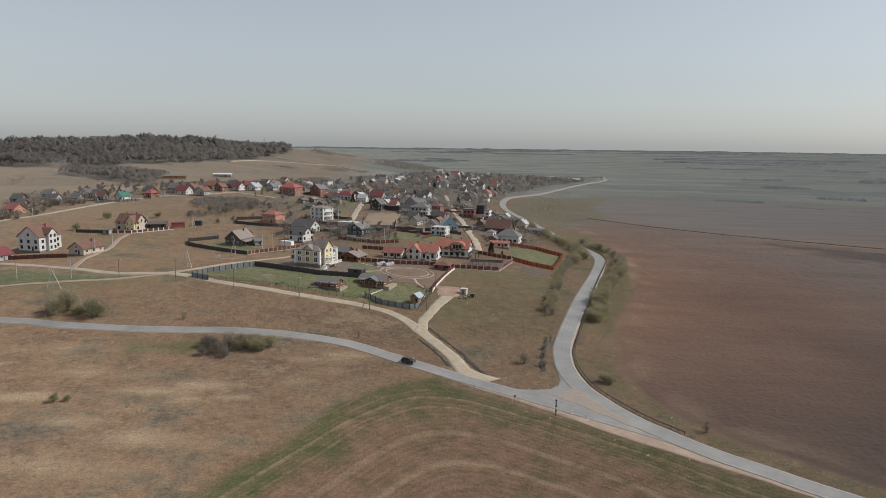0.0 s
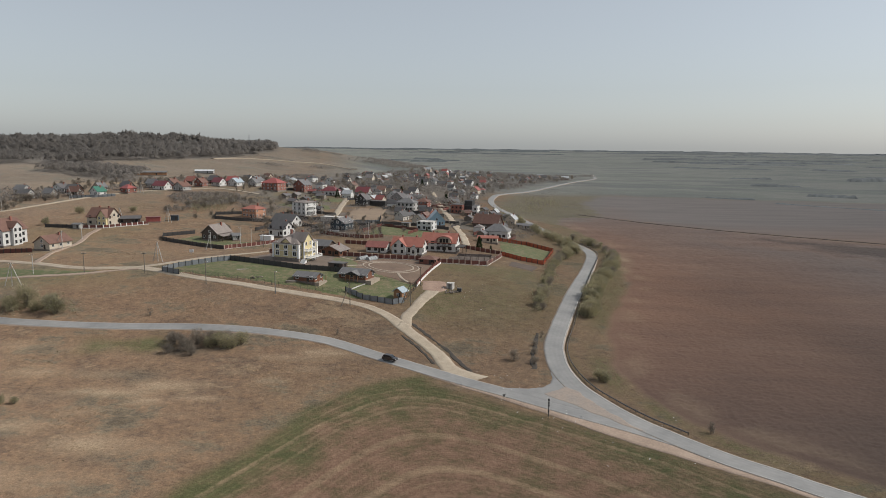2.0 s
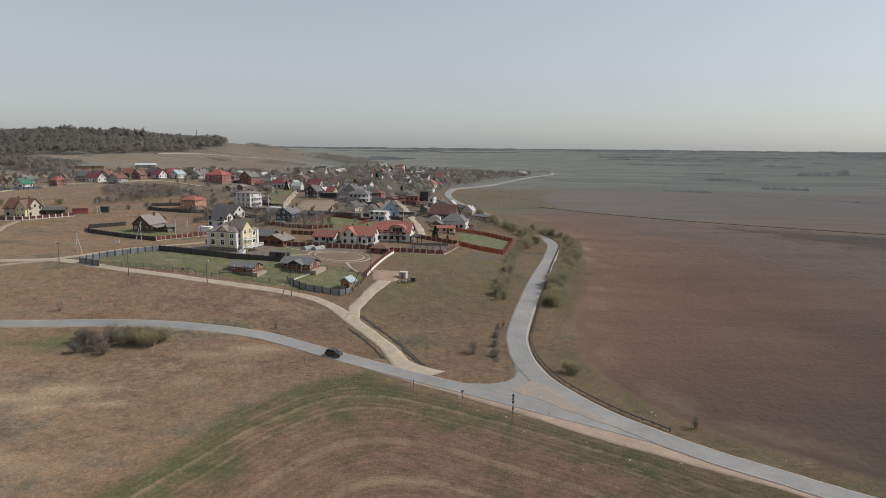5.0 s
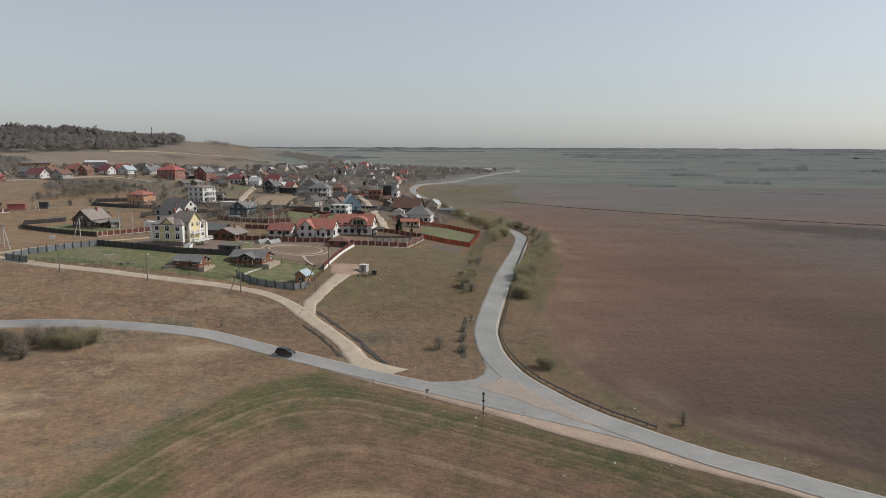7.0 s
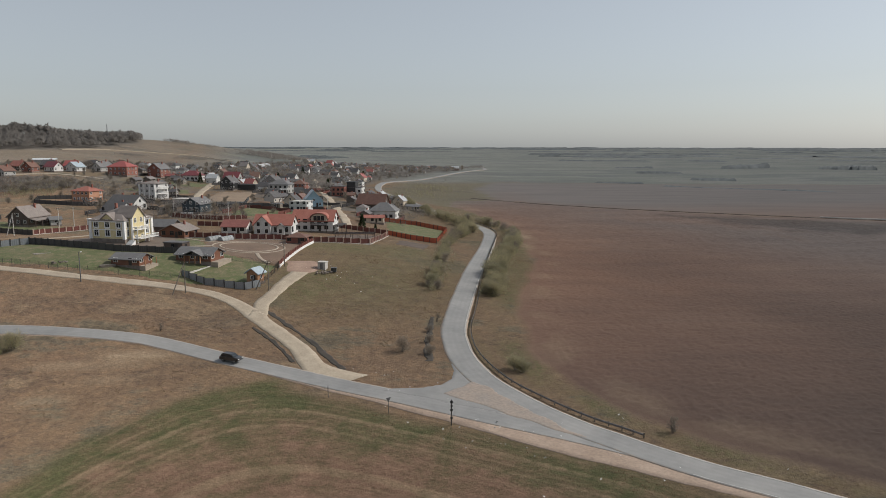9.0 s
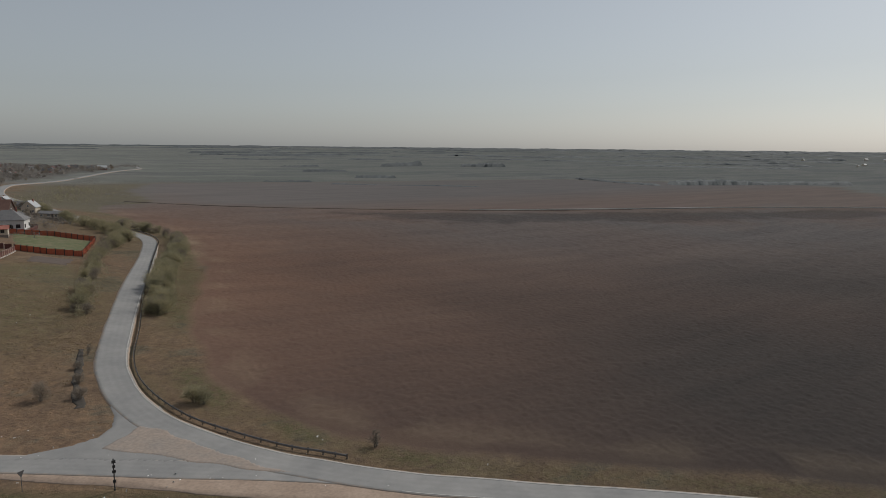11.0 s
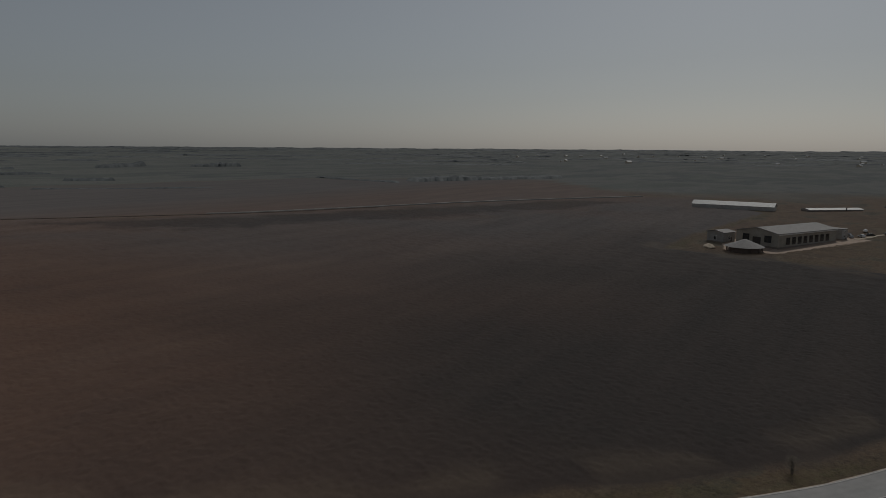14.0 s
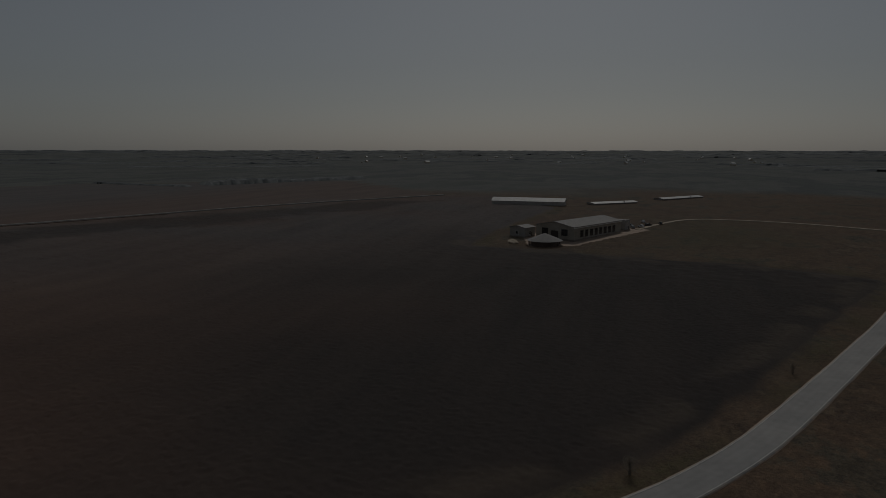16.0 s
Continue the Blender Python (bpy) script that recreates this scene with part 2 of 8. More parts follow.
    c = mix_node(n, l, lm, c, ramp_node(n, l, mid, [(0.3, (0.078, 0.092, 0.04)), (0.7, (0.15, 0.15, 0.075))]))
    # young crop, drilled in rows that follow the field's edge
    wob = math_node(n, l, "ADD", rows, math_node(n, l, "MULTIPLY", big, 2.5))
    tram = math_node(n, l, "ADD", math_node(n, l, "MULTIPLY", math_node(n, l, "SINE", math_node(n, l, "MULTIPLY", wob, 1.15)), 0.6), math_node(n, l, "MULTIPLY", math_node(n, l, "SINE", math_node(n, l, "MULTIPLY", wob, 0.53)), 0.55))
    drill = math_node(n, l, "SINE", math_node(n, l, "MULTIPLY", wob, 3.7))
    crop_g = ramp_node(n, l, mid, [(0.3, (0.08, 0.09, 0.042)), (0.7, (0.14, 0.137, 0.068))])
    crop_b = ramp_node(n, l, mid, [(0.3, (0.17, 0.112, 0.077)), (0.7, (0.25, 0.163, 0.112))])
    inner = math_node(n, l, "MULTIPLY", math_node(n, l, "SUBTRACT", rows, 8.0), 0.06, True)
    inner = math_node(n, l, "ADD", inner, math_node(n, l, "MULTIPLY", math_node(n, l, "SUBTRACT", big, 0.5), 3.6), True)
    inner = math_node(n, l, "ADD", inner, math_node(n, l, "MULTIPLY", math_node(n, l, "SUBTRACT", mid, 0.5), 2.0), True)
    cc = mix_node(n, l, inner, crop_g, crop_b)
    tr = math_node(n, l, "MULTIPLY", math_node(n, l, "SUBTRACT", tram, 0.45), 2.2, True)
    tr = math_node(n, l, "MULTIPLY", tr, ramp_node(n, l, mid, [(0.35, (0.15,) * 3), (0.6, (1.0,) * 3)]))
    thin = math_node(n, l, "MULTIPLY", math_node(n, l, "SUBTRACT", math_node(n, l, "SINE", math_node(n, l, "ADD", math_node(n, l, "MULTIPLY", wob, 2.05), math_node(n, l, "MULTIPLY", mid, 3.0))), 0.72), 2.4, True)
    tr = math_node(n, l, "MAXIMUM", tr, math_node(n, l, "MULTIPLY", thin, ramp_node(n, l, big, [(0.45, (0.0,) * 3), (0.62, (0.6,) * 3)])))
    cc = mix_node(n, l, tr, cc, (0.29, 0.215, 0.14))
    dk = ramp_node(n, l, drill, [(0.0, (0.93,) * 3), (1.0, (1.05,) * 3)])
    cc = mix_node(n, l, 1.0, cc, dk, "MULTIPLY")
    c = mix_node(n, l, crop, c, cc)
    c = mix_node(n, l, 1.0, c, (0.985, 0.945, 0.945), "MULTIPLY")
    # ploughed soil in long streaks
    st = noise_node(n, l, co, 0.03, 6, 0.65, (0.35, 2.2, 1, 28))
    st2 = noise_node(n, l, co, 0.14, 5, 0.6, (0.3, 1.6, 1, 28))
    soil = ramp_node(n, l, huge, [(0.3, (0.155, 0.101, 0.08)), (0.5, (0.196, 0.122, 0.092)), (0.7, (0.24, 0.153, 0.113))])
    soil = mix_node(n, l, 0.24, soil, ramp_node(n, l, st, [(0.3, (0.1, 0.08, 0.07)), (0.5, (0.165, 0.108, 0.08)), (0.72, (0.24, 0.16, 0.115))]))
    soil = mix_node(n, l, 1.0, soil, ramp_node(n, l, st2, [(0.3, (0.95,) * 3), (0.7, (1.05,) * 3)]), "MULTIPLY")
    # greyer soil to the north-east, its colour paled for distance haze
    hazed_greysoil = ramp_node(n, l, st, [(0.3, (0.155, 0.138, 0.129)), (0.5, (0.185, 0.163, 0.152)), (0.7, (0.21, 0.182, 0.168))])
    soil = mix_node(n, l, sep3.outputs[0], soil, hazed_greysoil)
    soil = mix_node(n, l, math_node(n, l, "MULTIPLY", sep4.outputs[1], 0.45), soil, ramp_node(n, l, st, [(0.35, (0.215, 0.118, 0.078)), (0.65, (0.27, 0.155, 0.104))]))
    # the backlit look of the south-east soil, put into its colour
    soil = mix_node(n, l, sep5.outputs[2], soil, ramp_node(n, l, st, [(0.3, (0.07, 0.061, 0.056)), (0.7, (0.096, 0.079, 0.069))]))
    soil = mix_node(n, l, sep4.outputs[0], soil, (0.075, 0.066, 0.06))
    c = mix_node(n, l, plough, c, soil)
    # far meadows and woods; the fields' colour is greyed and paled for haze
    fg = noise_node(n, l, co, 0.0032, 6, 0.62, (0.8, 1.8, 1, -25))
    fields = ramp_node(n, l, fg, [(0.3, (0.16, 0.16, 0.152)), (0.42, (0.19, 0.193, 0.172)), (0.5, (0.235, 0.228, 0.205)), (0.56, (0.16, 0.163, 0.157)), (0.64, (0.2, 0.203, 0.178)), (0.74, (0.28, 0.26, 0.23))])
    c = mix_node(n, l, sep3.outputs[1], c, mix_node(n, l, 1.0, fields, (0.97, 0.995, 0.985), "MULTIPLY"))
    c = mix_node(n, l, sep3.outputs[2], c, ramp_node(n, l, mid, [(0.3, (0.28, 0.205, 0.138)), (0.7, (0.41, 0.315, 0.215))]))
    k = ramp_node(n, l, fine, [(0.28, (0.7,) * 3), (0.5, (1.0,) * 3), (0.72, (1.27,) * 3)])
    fk = math_node(n, l, "SUBTRACT", 1.0, math_node(n, l, "MULTIPLY", plough, 0.85))
    c = mix_node(n, l, fk, c, mix_node(n, l, 1.0, c, k, "MULTIPLY"))
    k = ramp_node(n, l, grain, [(0.28, (0.78,) * 3), (0.72, (1.2,) * 3)])
    c = mix_node(n, l, fk, c, mix_node(n, l, 1.0, c, k, "MULTIPLY"))
    c = mix_node(n, l, sep5.outputs[0], c, ramp_node(n, l, mid, [(0.3, (0.125, 0.113, 0.101)), (0.7, (0.19, 0.172, 0.153))]))
    l.new(c, p.inputs["Base Color"])
    p.inputs["Roughness"].default_value = 0.95
    p.inputs["Specular IOR Level"].default_value = 0.1
    p.inputs["Diffuse Roughness"].default_value = 1.0
    h = math_node(n, l, "ADD", math_node(n, l, "MULTIPLY", fine, 0.6), math_node(n, l, "MULTIPLY", mid, 1.6))
    h = math_node(n, l, "MULTIPLY", h, math_node(n, l, "SUBTRACT", 1.0, math_node(n, l, "MULTIPLY", plough, 0.7)))
    bump_node(n, l, h, p, 0.6, 0.6)
    return m


M_GROUND = ground_material()


def asphalt_material():
    """Old asphalt: stains and patches, two paler wheel tracks in each lane, sand blown over its edges."""
    m, n, l, p = base_mat("asphalt")
    co = n.new("ShaderNodeTexCoord").outputs["Object"]
    at = n.new("ShaderNodeAttribute")
    at.attribute_name = "across"
    u = math_node(n, l, "ABSOLUTE", at.outputs["Fac"])
    big = noise_node(n, l, co, 0.07, 5, 0.6)
    mid = noise_node(n, l, co, 0.5, 4, 0.6)
    fine = noise_node(n, l, co, 9.0, 3, 0.7)
    c = ramp_node(n, l, big, [(0.32, (0.19, 0.189, 0.188)), (0.5, (0.226, 0.223, 0.218)), (0.68, (0.26, 0.254, 0.246))])
    c = mix_node(n, l, 1.0, c, ramp_node(n, l, mid, [(0.3, (0.92,) * 3), (0.7, (1.07,) * 3)]), "MULTIPLY")
    wheel = ramp_node(n, l, u, [(0.0, (0.97,) * 3), (0.22, (1.03,) * 3), (0.42, (0.97,) * 3), (0.64, (1.03,) * 3), (0.8, (0.99,) * 3)])
    c = mix_node(n, l, 1.0, c, wheel, "MULTIPLY")
    c = mix_node(n, l, 1.0, c, ramp_node(n, l, fine, [(0.3, (0.93,) * 3), (0.7, (1.06,) * 3)]), "MULTIPLY")
    e = math_node(n, l, "ADD", u, math_node(n, l, "MULTIPLY", math_node(n, l, "SUBTRACT", mid, 0.5), 0.5))
    e = math_node(n, l, "MULTIPLY", math_node(n, l, "SUBTRACT", e, 0.86), 5.0, True)
    c = mix_node(n, l, e, c, (0.31, 0.255, 0.205))
    l.new(c, p.inputs["Base Color"])
    p.inputs["Roughness"].default_value = 0.85
    bump_node(n, l, fine, p, 0.05, 0.02)
    return m


M_ASPHALT = asphalt_material()
M_TRACKGREY = surface("pale_track", (0.225, 0.218, 0.21), (0.285, 0.275, 0.263), 0.1, 0.85, 7, 0.08, vary=0)
M_DUST = surface("dusty_asphalt", (0.242, 0.21, 0.186), (0.305, 0.245, 0.202), 0.3, 0.9, 6, 0.1, vary=0)
M_GRAVEL = surface("gravel", (0.3, 0.245, 0.185), (0.4, 0.335, 0.255), 0.25, 0.95, 10, 0.4, vary=0)
M_SHOULDER = surface("sandy_shoulder", (0.27, 0.2, 0.152), (0.36, 0.275, 0.215), 0.2, 0.95, 10, 0.4, vary=0)
M_WHITELINE = surface("road_paint", (0.3, 0.29, 0.275), (0.45, 0.44, 0.42), 0.8, 0.8, 8, 0.0, vary=0)


def lawn_material():
    """Spring lawn: fresh green, olive and straw in patches, with bare soil showing through."""
    m, n, l, p = base_mat("lawn_grass")
    co = n.new("ShaderNodeTexCoord").outputs["Object"]
    big = noise_node(n, l, co, 0.09, 5, 0.65)
    mid = noise_node(n, l, co, 0.45, 6, 0.7)
    fine = noise_node(n, l, co, 3.0, 5, 0.75)
    c = ramp_node(n, l, big, [(0.34, (0.15, 0.125, 0.07)), (0.46, (0.1, 0.105, 0.045)), (0.56, (0.08, 0.098, 0.036)), (0.68, (0.16, 0.14, 0.075))])
    c = mix_node(n, l, ramp_node(n, l, mid, [(0.5, (0.0,) * 3), (0.66, (0.8,) * 3)]), c, (0.195, 0.155, 0.098))
    c = mix_node(n, l, ramp_node(n, l, mid, [(0.3, (0.7,) * 3), (0.42, (0.0,) * 3)]), c, (0.062, 0.075, 0.03))
    c = mix_node(n, l, 1.0, c, ramp_node(n, l, fine, [(0.28, (0.7,) * 3), (0.72, (1.3,) * 3)]), "MULTIPLY")
    l.new(c, p.inputs["Base Color"])
    p.inputs["Roughness"].default_value = 0.95
    bump_node(n, l, fine, p, 0.5, 0.1)
    return m


M_LAWN = lawn_material()
M_EARTH = surface("bare_earth", (0.125, 0.084, 0.06), (0.185, 0.126, 0.09), 0.15, 0.95, 14, 0.5, vary=0)
M_DARKEARTH = surface("garden_soil", (0.11, 0.085, 0.068), (0.17, 0.128, 0.1), 0.2, 0.95, 10, 0.5, vary=0)
M_BED = surface("dug_bed", (0.075, 0.055, 0.045), (0.115, 0.085, 0.068), 0.3, 0.95, 10, 0.5, vary=0)
M_REDGRAVEL = surface("reddish_gravel", (0.25, 0.165, 0.125), (0.33, 0.23, 0.175), 0.3, 0.95, 10, 0.4, vary=0)
# near-black tone stands for the shade inside the cut ditches
M_DITCH = surface("ditch_shade", (0.032, 0.027, 0.022), (0.065, 0.054, 0.044), 0.6, 0.95, 6, 0.5, vary=0)
M_PAVING = surface("paving", (0.29, 0.24, 0.185), (0.36, 0.30, 0.24), 0.6, 0.85, 8, 0.2, vary=0)

M_YELLOW = surface("yellow_render", (0.6, 0.5, 0.28), (0.67, 0.57, 0.34), 0.4, 0.85, 10, 0.1, vary=0)
M_WHITE = surface("white_render", (0.55, 0.54, 0.52), (0.65, 0.64, 0.62), 0.4, 0.8, 10, 0.1, vary=0.08)
M_CREAM = surface("cream_render", (0.46, 0.39, 0.31), (0.54, 0.47, 0.38), 0.4, 0.85, 10, 0.1, vary=0.08)
M_ORANGE = surface("orange_brick", (0.42, 0.21, 0.13), (0.5, 0.27, 0.17), 0.5, 0.85, 20, 0.2, vary=0.05)
M_REDBRICK = surface("red_brick", (0.23, 0.09, 0.068), (0.3, 0.13, 0.098), 0.5, 0.85, 20, 0.2, vary=0.15)
M_LOG = ribbed("brown_logs", (0.135, 0.052, 0.03), (0.19, 0.08, 0.046), 0.25, "z", 0.6)
M_DARKLOG = ribbed("dark_logs", (0.078, 0.055, 0.046), (0.112, 0.078, 0.062), 0.25, "z", 0.6)
M_PINE = ribbed("orange_pine_boards", (0.3, 0.15, 0.075), (0.37, 0.2, 0.105), 0.2, "x", 0.6)
M_BLUEWALL = ribbed("light_blue_siding", (0.27, 0.4, 0.47), (0.32, 0.45, 0.53), 0.3, "z", 0.6)
M_DKBLUE = ribbed("slate_blue_siding", (0.035, 0.05, 0.062), (0.05, 0.068, 0.08), 0.25, "z", 0.6)
M_GREYWALL = surface("grey_render", (0.3, 0.29, 0.28), (0.4, 0.39, 0.37), 0.4, 0.85, 10, 0.1, vary=0.2)
M_BLACKWALL = ribbed("black_siding", (0.022, 0.022, 0.024), (0.035, 0.034, 0.035), 0.25, "x", 0.55)
M_BLOCK = surface("pale_concrete_blocks", (0.5, 0.5, 0.49), (0.62, 0.62, 0.61), 0.8, 0.9, 10, 0.2, vary=0)
M_STONE = surface("plinth_stone", (0.16, 0.13, 0.11), (0.25, 0.21, 0.18), 1.2, 0.9, 6, 0.4)
M_TRIM = surface("white_trim", (0.7, 0.69, 0.67), (0.78, 0.77, 0.75), 1.0, 0.6, 6, 0.05, vary=0)
M_GLASS = surface("window_glass", (0.018, 0.022, 0.026), (0.035, 0.04, 0.045), 0.6, 0.08, 4, 0.0, vary=0.3)
M_DKFRAME = surface("dark_window_frame", (0.035, 0.028, 0.024), (0.05, 0.04, 0.034), 1.0, 0.6, 6, 0.05, vary=0)
R_GREY = ribbed("grey_shingle_roof", (0.12, 0.118, 0.12), (0.17, 0.165, 0.165), 0.35, "y", 0.75)
R_TAUPE = ribbed("taupe_tile_roof", (0.185, 0.155, 0.14), (0.24, 0.205, 0.185), 0.35, "y", 0.7)
R_DARK = ribbed("charcoal_roof", (0.085, 0.08, 0.08), (0.118, 0.11, 0.108), 0.35, "x", 0.6)
R_RED = ribbed("orange_red_tile_roof", (0.27, 0.095, 0.068), (0.35, 0.135, 0.1), 0.35, "x", 0.65)
R_BRIGHT = ribbed("bright_red_sheet_roof", (0.29, 0.07, 0.062), (0.35, 0.095, 0.082), 0.35, "x", 0.45)
R_MAROON = ribbed("maroon_sheet_roof", (0.15, 0.035, 0.04), (0.2, 0.05, 0.055), 0.35, "x", 0.5)
R_BROWN = ribbed("brown_tile_roof", (0.125, 0.062, 0.046), (0.17, 0.09, 0.066), 0.35, "x", 0.65)
R_BLUEGREY = ribbed("blue_grey_sheet_roof", (0.3, 0.36, 0.4), (0.38, 0.44, 0.48), 0.3, "x", 0.4)
R_GREEN = ribbed("green_sheet_roof", (0.03, 0.13, 0.09), (0.05, 0.17, 0.12), 0.3, "x", 0.45)
R_ZINC = ribbed("pale_zinc_roof", (0.5, 0.51, 0.52), (0.62, 0.63, 0.64), 0.3, "x", 0.4)
R_MIXED = ribbed("village_roof", (0.9, 0.9, 0.9), (1.1, 1.1, 1.1), 0.35, "x", 0.65, ramp=[
    (0.0, (0.08, 0.075, 0.075)), (0.35, (0.12, 0.11, 0.11)), (0.5, (0.15, 0.085, 0.065)), (0.58, (0.26, 0.08, 0.07)), (0.66, (0.07, 0.066, 0.066)),
    (0.82, (0.36, 0.37, 0.38)), (0.9, (0.19, 0.17, 0.16))])
F_BLACK = ribbed("dark_sheet_fence", (0.042, 0.039, 0.039), (0.064, 0.059, 0.058), 0.2, "x", 0.5, vary=0.2)
F_GREY = ribbed("grey_sheet_fence", (0.16, 0.175, 0.19), (0.21, 0.225, 0.24), 0.2, "x", 0.45, vary=0.2)
F_BROWN = ribbed("brown_sheet_fence", (0.11, 0.033, 0.026), (0.15, 0.05, 0.038), 0.2, "x", 0.5, vary=0.2)
F_ORANGE = ribbed("orange_red_sheet_fence", (0.4, 0.085, 0.04), (0.47, 0.115, 0.055), 0.2, "x", 0.5, vary=0.15)
F_POST = surface("masonry_post", (0.36, 0.27, 0.22), (0.46, 0.36, 0.3), 1.0, 0.85, 6, 0.2)
M_CONCRETE = surface("concrete", (0.42, 0.4, 0.37), (0.55, 0.53, 0.5), 0.6, 0.9, 8, 0.2)
M_OLDWOOD = surface("weathered_wood", (0.14, 0.12, 0.1), (0.22, 0.19, 0.16), 1.5, 0.9, 6, 0.3)
M_STEEL = surface("galvanised_steel", (0.16, 0.16, 0.165), (0.24, 0.24, 0.245), 1.0, 0.5, 6, 0.05, metal=0.6)
M_DARKSTEEL = surface("dark_steel", (0.03, 0.03, 0.03), (0.05, 0.05, 0.05), 1.0, 0.6, 6, 0.05)
M_BARK = surface("bark", (0.13, 0.112, 0.094), (0.2, 0.175, 0.15), 2.0, 0.95, 6, 0.4)


# ---- ground ----
def inside_dist(x, y, poly):
    """Distance to a polygon's outline, positive inside."""
    d = np.full(x.shape, 1e9)
    ins = np.zeros(x.shape, bool)
    n = len(poly)
    for i in range(n):
        (ax, ay), (bx, by) = poly[i], poly[(i + 1) % n]
        ex, ey = bx - ax, by - ay
        t = np.clip(((x - ax) * ex + (y - ay) * ey) / (ex * ex + ey * ey), 0, 1)
        d = np.minimum(d, np.hypot(x - ax - t * ex, y - ay - t * ey))
        if ay != by:
            ins ^= ((ay > y) != (by > y)) & (x < ex * (y - ay) / (by - ay) + ax)
    return np.where(ins, d, -d)


def axis_steps(lo, hi, step, end, grow):
    v = list(np.arange(lo, hi + 0.1, step))
    s = step
    while v[-1] < end:
        s *= grow
        v.append(v[-1] + s)
    s, lowest = step, []
    while (lowest[-1] if lowest else lo) > -end:
        s *= grow
        lowest.append((lowest[-1] if lowest else lo) - s)
    return np.array(lowest[::-1] + v)


PLOUGH = [(52, -21), (62, -30), (82, -48), (100, -66), (116, -79), (146, -95), (178, -108), (215, -126), (276, -156), (305, -112), (315, -70), (328, -38), (336, 10), (400, 6), (530, -10), (640, 60),
          (632, 108), (553, 158), (473, 203), (398, 236), (313, 273), (268, 303), (226, 333), (188, 363), (140, 408), (108, 450), (70, 430), (59, 380), (69, 329), (73, 290), (71, 234), (66, 190), (55, 145), (42, 108),
          (29.5, 72), (25.5, 42), (26.5, 18), (34, 0), (45, -13)]
CROP = [(-33, 25), (-48, 14), (-59, -2), (-65, -21), (-74, -39), (-95, -90), (-130, -260), (140, -260), (95, -88), (62, -50), (38, -32), (25, -19), (6, -5), (-10, 6), (-22, 15)]
BEYOND = [(108, 454), (142, 412), (190, 367), (228, 337), (270, 307), (315, 277), (400, 240), (475, 207), (555, 162), (640, 110), (900, 330), (700, 620), (473, 666), (344, 685), (249, 714), (164, 719), (120, 600)]
WETSOIL = [(196, 318), (206, 298), (218, 268), (232, 236), (272, 206), (330, 190), (420, 150), (520, 108), (560, 100), (548, 140), (470, 180), (400, 212), (316, 254), (262, 286)]
HILLWOOD = [(-585, 625), (-520, 606), (-458, 600), (-432, 632), (-391, 672), (-357, 770), (-341, 852), (-318, 1010), (-400, 1130), (-560, 1120), (-1000, 1050), (-1300, 900), (-900, 720)]
SLOPEWOOD = [(-455, 535), (-400, 512), (-345, 462), (-312, 446), (-322, 490), (-340, 560), (-388, 586), (-445, 572)]
VILLAGE = [(-225, 425), (-120, 428), (-20, 410), (2, 470), (4, 560), (18, 640), (52, 740), (108, 880), (178, 1020), (215, 1110), (60, 1150), (-60, 1080), (-120, 900), (-150, 720), (-215, 560)]
MIDDLE = [(-215, 330), (-170, 300), (-138, 240), (-100, 205), (-60, 205), (15, 232), (38, 320), (5, 425), (-120, 440), (-200, 430)]
HOLLOW = [(18, 400), (62, 372), (112, 446), (168, 720), (240, 1000), (190, 990), (120, 835), (66, 700), (24, 560), (16, 470)]
STRAW = [(-96, 12, 9, 2.5, 0.9), (-86, 4, 5, 1.5, 0.8), (-72, 16, 4, 2, 0.9), (-62, 26, 5, 2, 0.6), (-104, -6, 12, 2.5, 0.8), (-118, -14, 10, 3, 0.7), (-84, -24, 4, 2, 0.6), (-110, -38, 14, 4, 0.6), (-140, 0, 16, 3, 0.7), (-70, 33, 9, 1.6, 0.8),
         (-62, 38, 6, 2.0, 1.0), (-150, 36, 20, 3, 0.5), (-300, 420, 60, 20, 0.7), (-127, 18, 14, 2.5, 0.8), (-112, 6, 10, 2.2, 1.0), (-98, 1, 3.5, 1.8, 1.1), (-100, -22, 10, 4, 0.7), (-124, -34, 9, 4, 0.8)]
GREENS = [(0, 120, 30, 45, 0.6), (-15, 85, 25, 25, 0.5), (390, -110, 70, 40, 0.6), (-200, 95, 45, 12, 0.9), (-95, 205, 40, 40, 0.5), (-20, 142, 14, 9, 1.1), (-30, 88, 6, 14, 0.9), (6, 150, 10, 14, 0.8),
          (12, 40, 3, 20, 0.6), (33, 90, 4, 30, 0.5), (-140, 395, 60, 50, 0.9), (48, 130, 9, 60, 0.7), (70, 300, 60, 80, 0.35), (90, 520, 70, 90, 0.5), (-225, 200, 50, 30, 0.4), (22, 30, 4, 12, 0.9), (30, 8, 5, 9, 0.9), (-28, 96, 6, 8, 1.1)]
LUSH = [(-130, 38, 6, 5, 1.0), (-115, 40, 5, 6, 1.2), (-122, 41, 4, 3, 0.8), (-178, 56, 10, 2, 0.6)]
DARKWEED = [(-101, 36, 9, 5, 0.8), (-113, 19, 9, 4, 0.8), (-106, 17, 5, 4, 0.5), (-128, -20, 9, 8, 0.6), (-140, -30, 12, 9, 0.5), (-122, 3, 10, 2.5, 0.5), (-97, -14, 4, 1.5, 0.5), (-95, -28, 5, 2.5, 0.5), (-46, 57, 5, 6, 0.5), (-38, 49, 4, 4, 0.6), (-2, 40, 5, 4, 0.4)]


